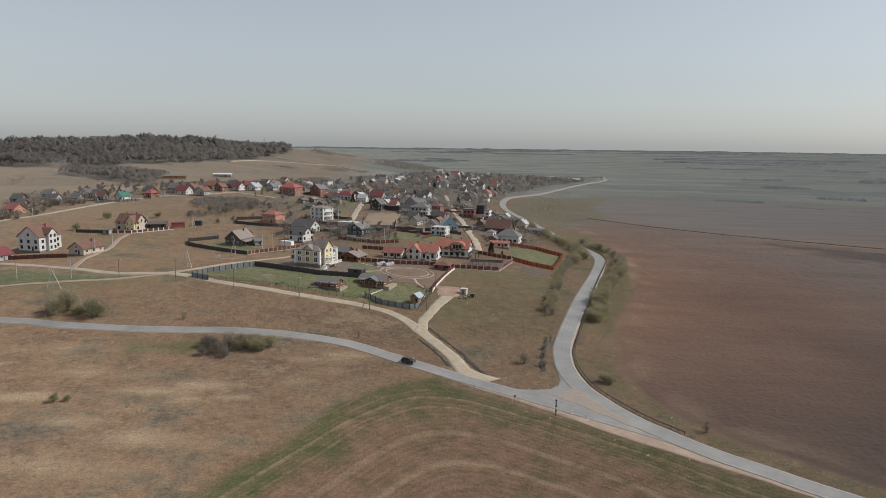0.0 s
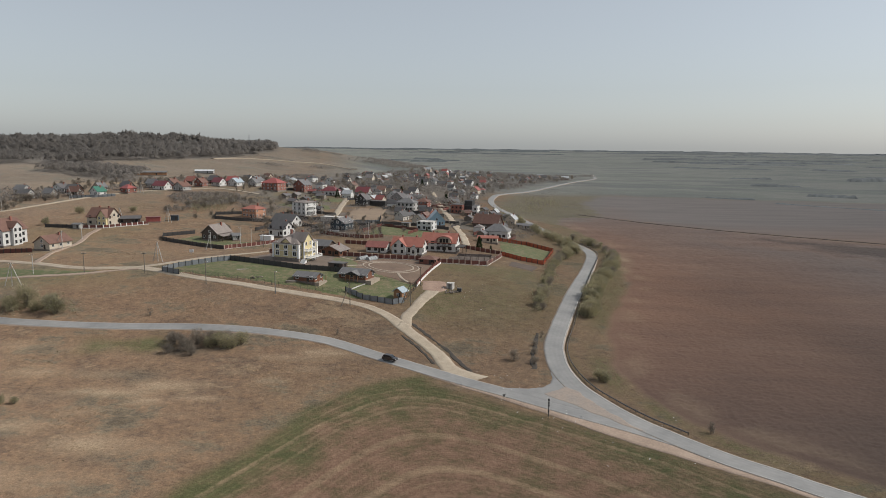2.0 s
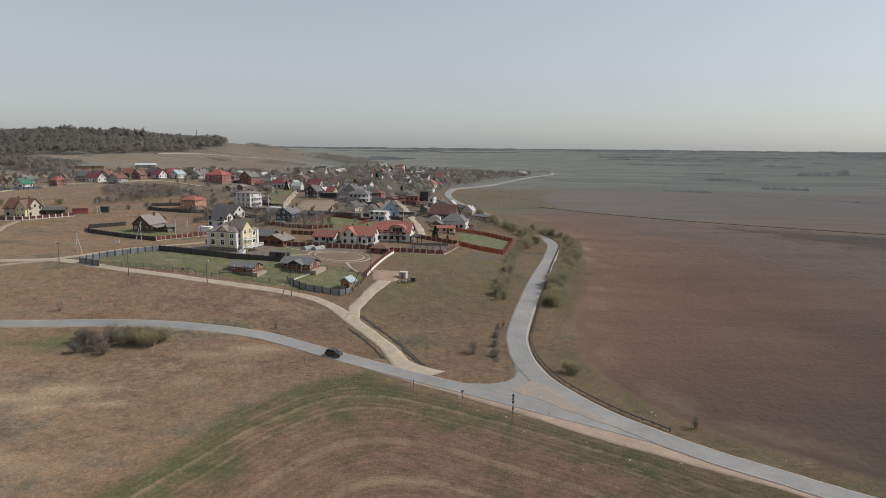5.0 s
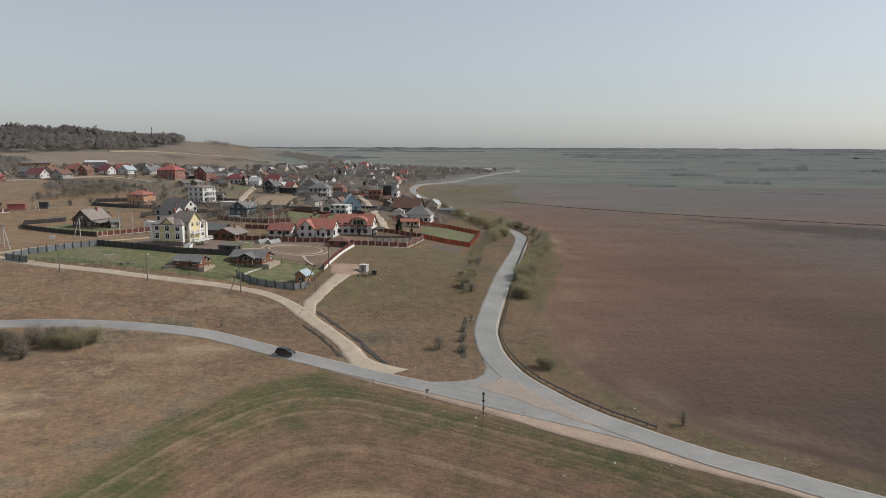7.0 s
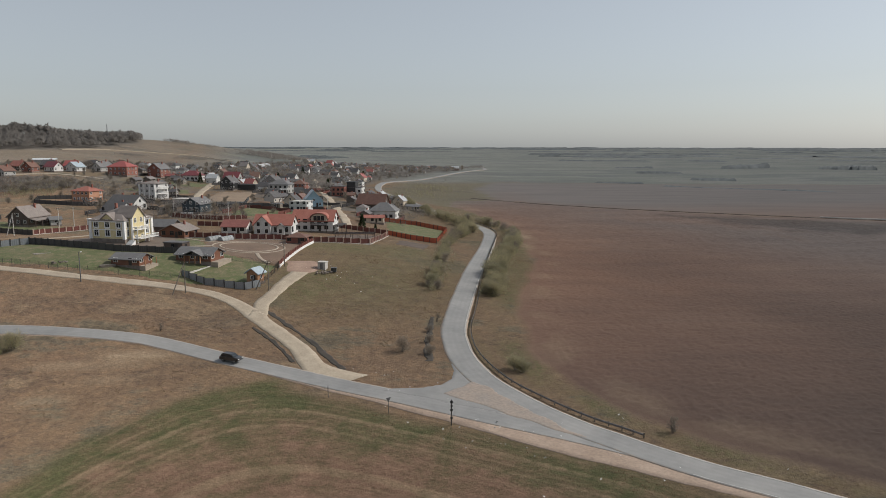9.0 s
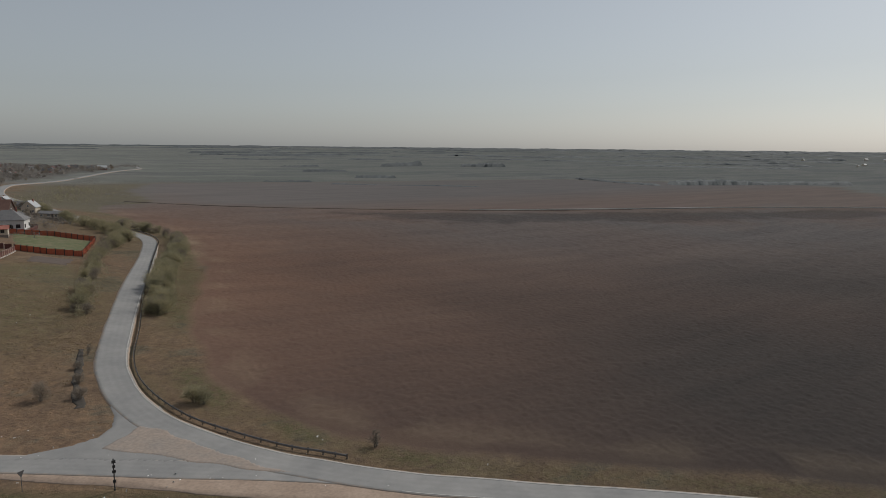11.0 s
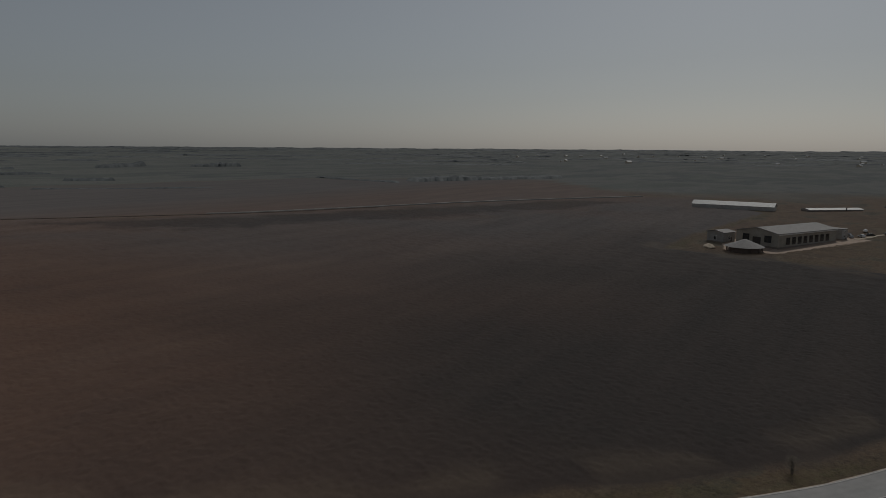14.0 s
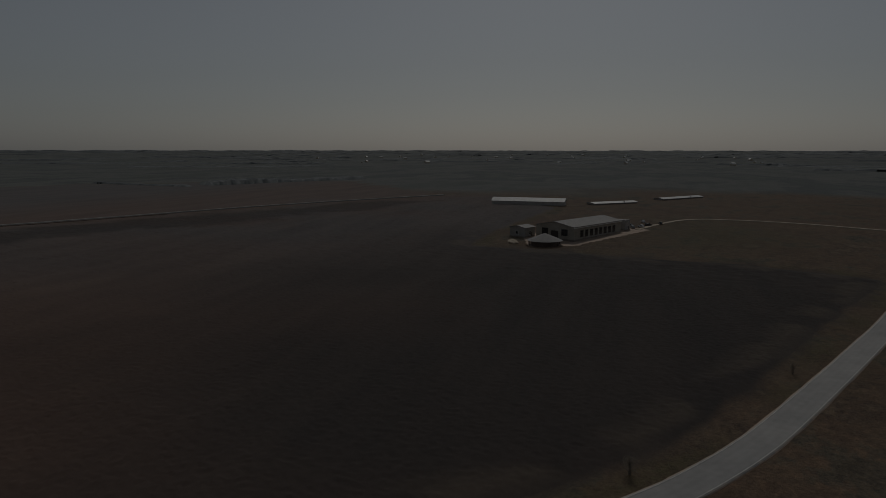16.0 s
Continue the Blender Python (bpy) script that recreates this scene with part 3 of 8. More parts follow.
def zones(X, Y):
    """What covers the land at each point: the attributes that the ground's material mixes."""
    rad = np.hypot(X, Y)
    flat = list(zip(X.reshape(-1).tolist(), Y.reshape(-1).tolist()))
    warp = np.array([noise.noise((a * 0.06, b * 0.06, 0)) for a, b in flat]).reshape(X.shape)
    warp2 = np.array([noise.noise((a * 0.012, b * 0.012, 5)) for a, b in flat]).reshape(X.shape)

    def edge_dist(line):
        d = np.full(X.shape, 1e9)
        for (ax, ay), (bx, by) in zip(line[:-1], line[1:]):
            ex, ey = bx - ax, by - ay
            t = np.clip(((X - ax) * ex + (Y - ay) * ey) / (ex * ex + ey * ey), 0, 1)
            d = np.minimum(d, np.hypot(X - ax - t * ex, Y - ay - t * ey))
        return d

    def blobs(rows):
        return sum(k * np.exp(-((X - cx) / rx) ** 2 - ((Y - cy) / ry) ** 2) for cx, cy, rx, ry, k in rows)

    pd = inside_dist(X, Y, PLOUGH)
    z_p = np.clip((pd + 3.0 * warp) / 3.0 + 0.5, 0, 1)
    z_b = np.clip((inside_dist(X, Y, BEYOND) + 10 * warp) / 10 + 0.5, 0, 1)
    z_c = np.clip((inside_dist(X, Y, CROP) + 2.5 * warp) / 4 + 0.5, 0, 1)
    e1 = edge_dist([(-20, 45), (-48, 10), (-59, -8), (-74, -39), (-95, -90), (-130, -260)])
    e2 = edge_dist([(-55, 40), (-22, 15), (6, -5), (25, -19), (38, -32), (62, -50), (95, -88), (140, -200)])
    row_d = -9.0 * np.logaddexp(-np.clip(e1, 0, 300) / 9.0, -np.clip(e2, 0, 300) / 9.0) + 6
    verge = np.clip(1 - np.abs(pd + 4) / 6, 0, 1) * np.clip(0.6 + 1.2 * warp, 0, 1.0)
    hollow = np.clip((inside_dist(X, Y, HOLLOW) + 8 * warp) / 14 + 0.4, 0, 1)
    z_g = np.clip(np.clip(blobs(GREENS) + verge + 0.35 * warp2 * (rad < 700), 0, 1) + 0.8 * hollow, 0, 1)
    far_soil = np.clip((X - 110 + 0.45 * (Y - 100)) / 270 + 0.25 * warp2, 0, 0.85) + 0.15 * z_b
    # mask of the haze-paled fields: plain, far hillside, a little in the hollow
    hazed_fields = np.clip(np.maximum(np.hypot(X - 100, Y) - 640, np.minimum(X - 640, Y + 60)) / 100 + 0.5 * warp2, 0, 1) * (1 - z_b) * (1 - z_p)
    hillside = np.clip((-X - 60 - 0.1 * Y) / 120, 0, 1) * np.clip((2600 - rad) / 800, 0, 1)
    hazed_fields = np.maximum(np.maximum(hazed_fields * (1 - hillside), 0.4 * hillside * np.clip((rad - 330) / 250, 0, 1)), 0.2 * hollow)
    straw = np.clip(1.35 * blobs(STRAW) * (0.65 + 1.5 * warp), 0, 0.95)
    pale = np.clip(1 - np.abs(pd - 6) / 8, 0, 1) * np.clip(0.1 + warp, 0, 0.22) * (rad < 420) + blobs([(73, 226, 3.5, 11, 0.8), (66, 194, 3, 9, 0.5)])
    woods = np.maximum(np.maximum(np.clip(inside_dist(X, Y, HILLWOOD) / 20 + 0.5, 0, 1), np.clip(inside_dist(X, Y, SLOPEWOOD) / 12 + 0.5, 0, 1)), 0.8 * np.clip(inside_dist(X, Y, VILLAGE) / 30 + 0.3 + warp, 0, 1))
    woods = np.maximum(np.maximum(woods, 0.2 * hollow), 0.75 * np.clip(inside_dist(X, Y, MIDDLE) / 20, 0, 1) * np.clip(0.55 + 2.2 * warp + warp2, 0, 1))
    wet = 0.65 * np.clip((inside_dist(X, Y, WETSOIL) + 16 * warp + 14 * warp2) / 16 + 0.4, 0, 1)
    rust = np.clip(1 - pd / 75 + 1.2 * warp2 + 0.4 * warp, 0, 1) * np.clip((Y - 10) / 90, 0, 1) * np.clip((420 - Y) / 120, 0, 1)
    # south-east soil darkened: stands for the shaded side of clods seen towards the sun
    backlit_shade = 0.95 * np.clip((X - 30) / 80 + 0.5 * warp2, 0, 1) * np.clip((100 - Y) / 120 + 0.5 * warp2, 0, 1) * np.clip((420 - X) / 100, 0, 1)
    lush = np.clip(1.3 * blobs(LUSH) * (0.6 + 2.4 * warp), 0, 0.9)
    weed = np.clip(blobs(DARKWEED) * (0.9 + 1.4 * warp), 0, 0.85)
    return {"zone": (np.maximum(z_p, z_b), z_g, z_c), "far": (np.clip(far_soil, 0, 1), hazed_fields, np.clip(straw + pale, 0, 1)), "field": (wet, rust, lush), "cover": (woods, weed, backlit_shade), "rows": np.clip(row_d, -5, 200)}


def give_zones(me, X, Y):
    for name, v in zones(X, Y).items():
        if isinstance(v, tuple):
            a = me.attributes.new(name, "FLOAT_COLOR", "POINT")
            a.data.foreach_set("color", np.stack([*v, np.ones_like(v[0])], -1).astype(np.float32).reshape(-1))
        else:
            a = me.attributes.new(name, "FLOAT", "POINT")
            a.data.foreach_set("value", v.astype(np.float32).reshape(-1))


xs = axis_steps(-250, 120, 2.0, 4850, 1.06)
ys = axis_steps(-130, 300, 2.0, 4850, 1.06)
X, Y = np.meshgrid(xs, ys)
rad = np.hypot(X, Y)
shrink = np.where(rad > 4850, 4850 / np.maximum(rad, 1), 1)
X, Y = X * shrink, Y * shrink
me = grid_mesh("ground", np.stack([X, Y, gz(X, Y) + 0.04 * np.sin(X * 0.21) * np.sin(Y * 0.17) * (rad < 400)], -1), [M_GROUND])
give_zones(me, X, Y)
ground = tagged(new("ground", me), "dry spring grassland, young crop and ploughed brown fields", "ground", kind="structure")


def clods(name, x0, x1, y0, y1, step, rough, near, far_):
    """Turned soil: a close grid of uneven clods over the ploughed field, at distances from near to far_ round its southern corner."""
    rng = np.random.default_rng(17)
    gx, gy = np.meshgrid(np.arange(x0, x1, step), np.arange(y0, y1, step))
    r, c = gx.shape
    gx, gy = gx + rng.uniform(-0.25, 0.25, gx.shape) * step, gy + rng.uniform(-0.25, 0.25, gx.shape) * step
    d = inside_dist(gx, gy, PLOUGH)
    away = np.hypot(gx - 40, gy + 40)
    ok = (d > -2.5) & (away > near) & (away < far_)
    calm = np.clip(np.minimum(np.minimum(d / 6, (away - near) / 6), (far_ - away) / 6), 0, 1)
    z = gz(gx, gy) + 0.2 * np.clip((d - 0.6) / 3.5, -1, 1) + calm * rough * (0.6 + rng.uniform(-1, 1, gx.shape))
    i = np.arange(r * c).reshape(r, c)
    f = np.stack([i[:-1, :-1], i[:-1, 1:], i[1:, 1:], i[1:, :-1]], -1)[ok[:-1, :-1] & ok[:-1, 1:] & ok[1:, 1:] & ok[1:, :-1]]
    used, inv = np.unique(f.reshape(-1), return_inverse=True)
    co = np.stack([gx, gy, z], -1).reshape(-1, 3)[used]
    me = bpy.data.meshes.new(name)
    me.vertices.add(len(co))
    me.vertices.foreach_set("co", co.astype(np.float32).reshape(-1))
    me.loops.add(len(inv))
    me.loops.foreach_set("vertex_index", inv.astype(np.int32).reshape(-1))
    me.polygons.add(len(f))
    me.polygons.foreach_set("loop_start", np.arange(0, len(inv), 4, dtype=np.int32))
    me.update(calc_edges=True)
    me.materials.append(M_GROUND)
    give_zones(me, co[:, 0].astype(float), co[:, 1].astype(float))
    tagged(new(name, me), "reddish brown ploughed soil turned in rough clods", "soil", kind="stuff")


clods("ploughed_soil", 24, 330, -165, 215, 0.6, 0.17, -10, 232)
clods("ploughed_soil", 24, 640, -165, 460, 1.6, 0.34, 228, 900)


# ---- roads ----
def ribbon(name, pts, widths, material, lift, label, category="road", step=2.0, cross=7, wave=0.0, shift=0.0):
    """A strip laid on the ground along a line; widths: one number, or one a point."""
    c = smooth_line(pts, step)
    nn = normals_2d(c)
    if isinstance(widths, (int, float)):
        w = np.full(len(c), float(widths))
    else:  # (x of the line, width) pairs
        w = np.interp(c[:, 0], [a for a, _ in widths], [b for _, b in widths])
    k = np.linspace(-0.5, 0.5, cross)
    rows, across = [], []
    for i in range(len(c)):
        wob = wave * noise.noise((c[i, 0] * 0.12, c[i, 1] * 0.12, 3)) + wave * 0.6 * noise.noise((c[i, 0] * 0.5, c[i, 1] * 0.5, 8))
        wob2 = wave * noise.noise((c[i, 0] * 0.12, c[i, 1] * 0.12, 13)) + wave * 0.6 * noise.noise((c[i, 0] * 0.5, c[i, 1] * 0.5, 18))
        half = w[i] * 0.36 + 0.3 * min(1.0, w[i] / 5)
        inner_ = np.linspace(-half + wob, half + wob2, cross - 2)
        off = np.concatenate([[inner_[0] - 0.15], inner_, [inner_[-1] + 0.15]]) + shift
        p = c[i] + nn[i] * off[:, None]
        up = lift + 0.25 * min(1.0, max(0.0, (math.hypot(c[i, 0], c[i, 1]) - 330) / 250))
        z = gz(p[:, 0], p[:, 1]) + up
        z[0] -= up + 0.2
        z[-1] -= up + 0.2
        rows.append(np.column_stack([p, z]))
        across.append(np.concatenate([[-1.0], np.linspace(-1, 1, cross - 2), [1.0]]))
    strip = grid_mesh(name, rows, [material])
    strip.attributes.new("across", "FLOAT", "POINT").data.foreach_set("value", np.array(across, np.float32).reshape(-1))
    soft_ = np.ones((len(c) - 1, cross - 1), dtype=bool)
    soft_[:, 0] = soft_[:, -1] = False
    strip.polygons.foreach_set("use_smooth", soft_.reshape(-1))
    return tagged(new(name, strip), label, category, kind="structure")


W_ROAD = [(-330, 60), (-260, 60), (-188, 58), (-166, 54.5), (-145, 52.3), (-125, 51.6), (-105, 52.2), (-85, 51.4), (-66, 48.2), (-56, 44), (-44, 36.8), (-30.5, 28.4), (-19, 20.8), (-8.4, 14.1), (1, 7.4), (10, 0.8), (18.5, -5.6), (25.5, -11.5), (31, -16.6)]
N_ROAD = [(400, -222), (300, -177), (222, -142.5), (182, -123), (145, -104.4), (122, -92.5), (106.5, -82.8), (95.5, -74.4), (77, -57.6), (59, -41.2), (48.2, -32.0), (43.7, -27.6), (37.8, -22.5), (34.5, -19.3), (31.4, -15.8), (28.3, -12.1), (25.3, -8.2), (21.8, -3.8), (18.2, 2.2), (14.7, 9.2), (10.5, 20), (8.4, 31.5), (8.2, 43.5), (9.7, 57), (14.6, 76.5), (24, 110), (35, 149), (49, 200), (57, 235), (57, 258), (50, 290), (42, 325), (34, 366), (27, 410), (19, 475), (15.5, 522), (16, 558), (21, 600), (32, 645),
          (74, 732), (127, 862), (198, 1025), (250, 1170), (285, 1380)]
ribbon("shoulder_west", W_ROAD, [(-60, 2.6), (-30, 3.4), (-12, 6.2), (5, 11.0), (16, 12.0), (24, 7.0), (31, 2.0)], M_SHOULDER, 0.06, "sandy dirt shoulder of the asphalt road", "shoulder", wave=0.4, shift=-1.6)
ribbon("shoulder_south", [(6, 0.5), (13, -4.8), (20, -10), (27, -15.3), (33, -20.2), (40, -26), (48, -33.5), (58, -42.5)], [(6, 3), (13, 6.5), (20, 8.2), (33, 7.8), (44, 5.0), (58, 2.2)], M_SHOULDER, 0.065, "sandy dirt strip along the asphalt road", "shoulder", wave=0.4, shift=-1.6)
ribbon("shoulder_north", N_ROAD, 8.4, M_SHOULDER, 0.07, "sandy dirt shoulder of the branching road", "shoulder", wave=0.18)
ribbon("road_west", W_ROAD, [(-80, 5.6), (-40, 6.9), (-10, 7.2), (8, 7.2), (18, 6.0), (31, 4.0)], M_ASPHALT, 0.11, "worn grey two-lane asphalt country road", wave=0.07, cross=13)
ribbon("road_north", N_ROAD, 8.0, M_ASPHALT, 0.13, "worn grey asphalt road curving up to the village", wave=0.07, cross=13)
for side, lab in ((2.75, "worn white edge line on the inner side of the road"), (-2.75, "worn white edge line on the outer side of the road")):
    ribbon("edge_line", N_ROAD[:27] if side < 0 else N_ROAD[:14], 0.22, M_WHITELINE, 0.165, lab, "road marking", wave=0.03, shift=side)
DIRT = [(-17.5, 22.0), (-20.5, 25.8), (-24.6, 32.2), (-28.4, 42.5), (-32.8, 51.2), (-37.2, 58.5), (-41.5, 65.6), (-46, 71.2), (-52, 76.5), (-60, 79.6), (-70, 81.6), (-80, 83.0), (-96, 86.2), (-118, 92.8), (-130, 98), (-147, 106), (-171, 107), (-198, 118), (-240, 134), (-300, 150)]
ribbon("track_village", DIRT, [(-200, 4), (-150, 5), (-120, 4), (-50, 4.2), (-42, 5.8), (-34, 5.6), (-28, 5.6), (-24, 6.6), (-20.5, 10.5), (-17.5, 15)], M_GRAVEL, 0.1, "pale compacted gravel village track", "track", wave=0.45)
ribbon("track_gate", [(-39.5, 62.5), (-39.2, 70), (-37.8, 77), (-34, 91), (-30, 103), (-28, 110)], [(-38, 4.6), (-37, 4.4), (-36, 5), (-30, 6), (-28, 7)], M_GRAVEL, 0.1, "pale gravel drive to a fenced plot", "track", wave=0.8)
ribbon("track_upper", [(-149, 107), (-141, 113), (-131, 126), (-119, 146), (-108, 171), (-100, 195)], 4.2, M_GRAVEL, 0.1, "pale gravel village lane beside fences", "track", wave=0.5)
ribbon("track_farm", [(-196, 118), (-202, 140), (-204, 164), (-211, 188), (-213, 203)], 2.8, M_SHOULDER, 0.2, "pale wheel track to a house", "track", wave=0.5)
ribbon("track_meadow", [(-147, 105), (-170, 98), (-205, 95), (-260, 88)], 2.4, M_SHOULDER, 0.2, "faint grassy wheel track", "track", wave=1.0)
ribbon("track_hill", [(-330, 240), (-308, 267), (-299, 289), (-288, 316), (-276, 340), (-257, 358), (-237, 366), (-211, 382), (-175, 372)], 4, M_GRAVEL, 0.3, "pale gravel lane along the upper row of houses", "track", wave=0.4)
ribbon("track_middle", [(-101, 272), (-103, 300), (-107, 346), (-110, 391), (-114, 440)], 5, M_GRAVEL, 0.3, "pale unpaved lane between plots", "track", wave=0.8)
ribbon("track_lane", [(-16, 216), (-17, 245), (-21, 285), (-24, 315), (-28, 345), (-31, 369), (-36, 440), (-42, 543), (-47, 599)], 5.2, M_GRAVEL, 0.3, "pale unpaved village lane", "track", wave=1.1)
ribbon("track_ridge", [(-352, 774), (-334, 825), (-305, 853), (-263, 879), (-226, 902), (-172, 880)], 5, M_GRAVEL, 0.6, "pale track over the grassy ridge", "track", wave=0.5, step=6)
ribbon("track_barn", [(409, -71), (440, -85), (466, -103), (468, -130), (455, -165), (430, -200), (395, -245)], 3.4, M_GRAVEL, 0.25, "pale track leading to the farm building", "track", wave=0.6)

DITCHLINE = [(92, 468), (110, 446), (142, 410), (190, 365), (228, 335), (270, 305), (315, 275), (400, 238), (475, 205), (555, 160), (635, 110)]
ribbon("track_field", [(290, 294), (320, 276), (405, 240), (480, 207), (560, 161), (640, 110)], 3.0, M_TRACKGREY, 0.6, "pale field track along the ditch", "track", wave=0.8, step=5)
ribbon("ditch_field", DITCHLINE[:8], 3.2, M_BED, 0.25, "dark damp ditch between two fields", "ditch", wave=1.6, step=5)


def patch(name, poly, material, lift, label, category="lawn", step=2.0, edge=0.8, kind="structure"):
    """A piece of ground with an uneven outline, laid on the land."""
    poly = np.array(poly, float)
    lo, hi = poly.min(0) - 2, poly.max(0) + 2
    nx, ny = int((hi[0] - lo[0]) / step) + 1, int((hi[1] - lo[1]) / step) + 1
    gx, gy = np.meshgrid(np.linspace(lo[0], hi[0], nx), np.linspace(lo[1], hi[1], ny))
    d = inside_dist(gx, gy, [tuple(p) for p in poly])
    wv = np.array([[noise.noise((a * 0.2, b * 0.2, 2)) for a, b in zip(r1, r2)] for r1, r2 in zip(gx, gy)])
    z = gz(gx, gy) + np.clip((d + edge * wv) / step, -1, 0) * (lift + 0.5) + lift
    keep = (d > -2 * step)
    m2 = grid_mesh(name, np.stack([gx, gy, z], -1), [material])
    bm = bmesh.new()
    bm.from_mesh(m2)
    bm.verts.ensure_lookup_table()
    flat = keep.reshape(-1)
    bmesh.ops.delete(bm, geom=[v for i, v in enumerate(bm.verts) if not flat[i]], context="VERTS")
    bm.to_mesh(m2)
    bm.free()
    return tagged(new(name, m2), label, category, kind=kind)


patch("lawn_front", [(-137, 103), (-116, 121), (-86, 110), (-68, 112), (-60, 118), (-38, 104), (-45, 84), (-60, 84), (-82, 89), (-118, 97)], M_LAWN, 0.14, "patchy green lawn of a fenced plot")
patch("lawn_yard", [(-70, 150), (-62, 122), (-70, 118), (-78, 140)], M_LAWN, 0.14, "green lawn beside the log house")
patch("yard_earth", [(-64, 120), (-66, 148), (-31, 152), (-38, 106)], M_EARTH, 0.16, "bare reddish earth yard", "yard")
patch("lawn_orange_fence", [(4, 206), (12, 195), (23, 190), (34, 237), (21, 252), (5, 254)], M_LAWN, 0.14, "green lawn inside the orange fence")
patch("lawn_upper", [(-70, 225), (-72, 262), (-28, 262), (-32, 232)], M_LAWN, 0.14, "patchy grass plot behind the red-roofed houses")
M_SANDPLOT = surface("sandy_plot", (0.2, 0.145, 0.1), (0.27, 0.2, 0.14), 0.1, 0.95, 14, 0.4, vary=0)
patch("plot_bare", [(-96, 345), (-74, 350), (-70, 270), (-95, 262)], M_SANDPLOT, 0.2, "bare sandy building plot", "plot", 3)
patch("garden_bed", [(7, 186), (18, 178), (14, 160), (4, 168)], M_BED, 0.16, "dug garden bed of dark soil", "garden bed")
patch("plot_beds", [(-27, 154), (-9, 159), (-1, 196), (-16, 186), (-24, 176)], M_BED, 0.15, "dark mulched garden plot behind the brown fence", "plot")
patch("drive_end", [(-35, 100), (-36, 111), (-27, 114), (-24, 108), (-28, 99)], M_REDGRAVEL, 0.13, "reddish gravel apron at the drive's end", "drive", 1.5, 1.2)
patch("yard_villa", [(-113, 123), (-100, 116), (-86, 112), (-71, 113), (-66, 124), (-78, 148), (-106, 150)], M_DARKEARTH, 0.13, "dark earth yard round the yellow villa", "yard")
patch("junction_sand", [(0.5, 14.5), (3.5, 17.5), (7.6, 20.5), (10.2, 17), (12.8, 11), (16.4, 2.6), (19.6, -4), (24, -10), (17, -3.4), (12, 2.2), (7, 8.2)], M_DUST, 0.16, "dusty sand triangle in the road junction", "junction", 0.35, 1.0)
patch("lawn_house_plot", [(-120, 190), (-134, 170), (-168, 186), (-160, 202)], M_LAWN, 0.14, "grass yard of the dark wooden house")
patch("barn_yard", [(340, -20), (345, -42), (410, -78), (420, -66), (380, -10)], M_SHOULDER, 0.14, "rough earth yard round the farm building", "yard", 3)
patch("plot_garden", [(-50, 300), (-48, 320), (-28, 322), (-30, 303)], M_DARKEARTH, 0.2, "dug vegetable plot of dark soil", "plot", 3)
patch("plot_garden_2", [(-150, 330), (-146, 350), (-116, 350), (-112, 326)], M_LAWN, 0.2, "green grass plot between houses", "lawn", 3)
patch("plot_garden_4", [(-146, 372), (-140, 396), (-112, 396), (-114, 374)], M_LAWN, 0.2, "green grass garden below the white bungalow", "lawn", 3)
patch("lawn_track", [(-260, 92), (-260, 128), (-222, 120), (-196, 108), (-160, 101), (-190, 96)], M_LAWN, 0.12, "green grass strip between wheel tracks", "lawn", 3)
patch("junction_apron", [(-12, 17.5), (-7, 18.2), (-2.5, 18.2), (1.1, 19.5), (3.6, 22.4), (4.9, 27.2), (5.0, 38.9), (10, 40), (14, 18), (20, 0), (8, 5), (-4, 13)], M_ASPHALT, 0.12, "worn asphalt apron of the junction", "junction", 0.6, 0.15)


# ---- buildings ----
WIN_CACHE = {}


def window_meshes(w, h, fm):
    key = (round(w, 2), round(h, 2), fm.name)
    if key not in WIN_CACHE:
        bm = bmesh.new()
        t, d = 0.09, 0.09
        gx_ = [-w / 2 - t, -w / 2, -0.035, 0.035, w / 2, w / 2 + t]
        gz_ = [-t, 0, h * 0.66, h * 0.66 + 0.06, h, h + t]
        grid_ = [[bm.verts.new((a, 0.02, b)) for b in gz_] for a in gx_]
        for i in range(5):
            for j in range(5):
                if i in (0, 2, 4) or j in (0, 4) or (j == 2 and h > 1.2):
                    bm.faces.new((grid_[i][j], grid_[i + 1][j], grid_[i + 1][j + 1], grid_[i][j + 1]))
        ex = bmesh.ops.extrude_face_region(bm, geom=list(bm.faces))
        bmesh.ops.translate(bm, verts=[v for v in ex["geom"] if isinstance(v, bmesh.types.BMVert)], vec=(0, -d - 0.02, 0))
        bmesh.ops.delete(bm, geom=[v for v in bm.verts if not v.link_faces], context="VERTS")
        f = bm_mesh("window_frame", bm, fm)
        bm = bmesh.new()
        bm_box(bm, -w / 2, w / 2, -0.035, 0.01, 0, h)
        WIN_CACHE[key] = (f, bm_mesh("pane", bm, M_GLASS))
    return WIN_CACHE[key]


def face_matrix(face, W, D, u, z):
    return {"f": pose(u, -D / 2, z), "b": pose(-u, D / 2, z, 0, 0, 180), "r": pose(W / 2, u, z, 0, 0, 90), "l": pose(-W / 2, -u, z, 0, 0, -90)}[face]


def window(parent, face, W, D, u, z, w=1.2, h=1.4, fm=None):
    f, p = window_meshes(w, h, fm or M_TRIM)
    ob = new("window", f)
    ob.parent = parent
    ob.matrix_basis = face_matrix(face, W, D, u, z)
    pane = new("pane", p)
    pane.parent = ob
    return ob


def window_grid(parent, face, W, D, span, cols, floors, fm=None, w=1.2, h=1.4, z0=1.0, rise=2.9):
    for k in range(floors):
        for c in range(cols):
            u = 0 if cols == 1 else -span / 2 + span * c / (cols - 1)
            window(parent, face, W, D, u, z0 + k * rise, w, h, fm)


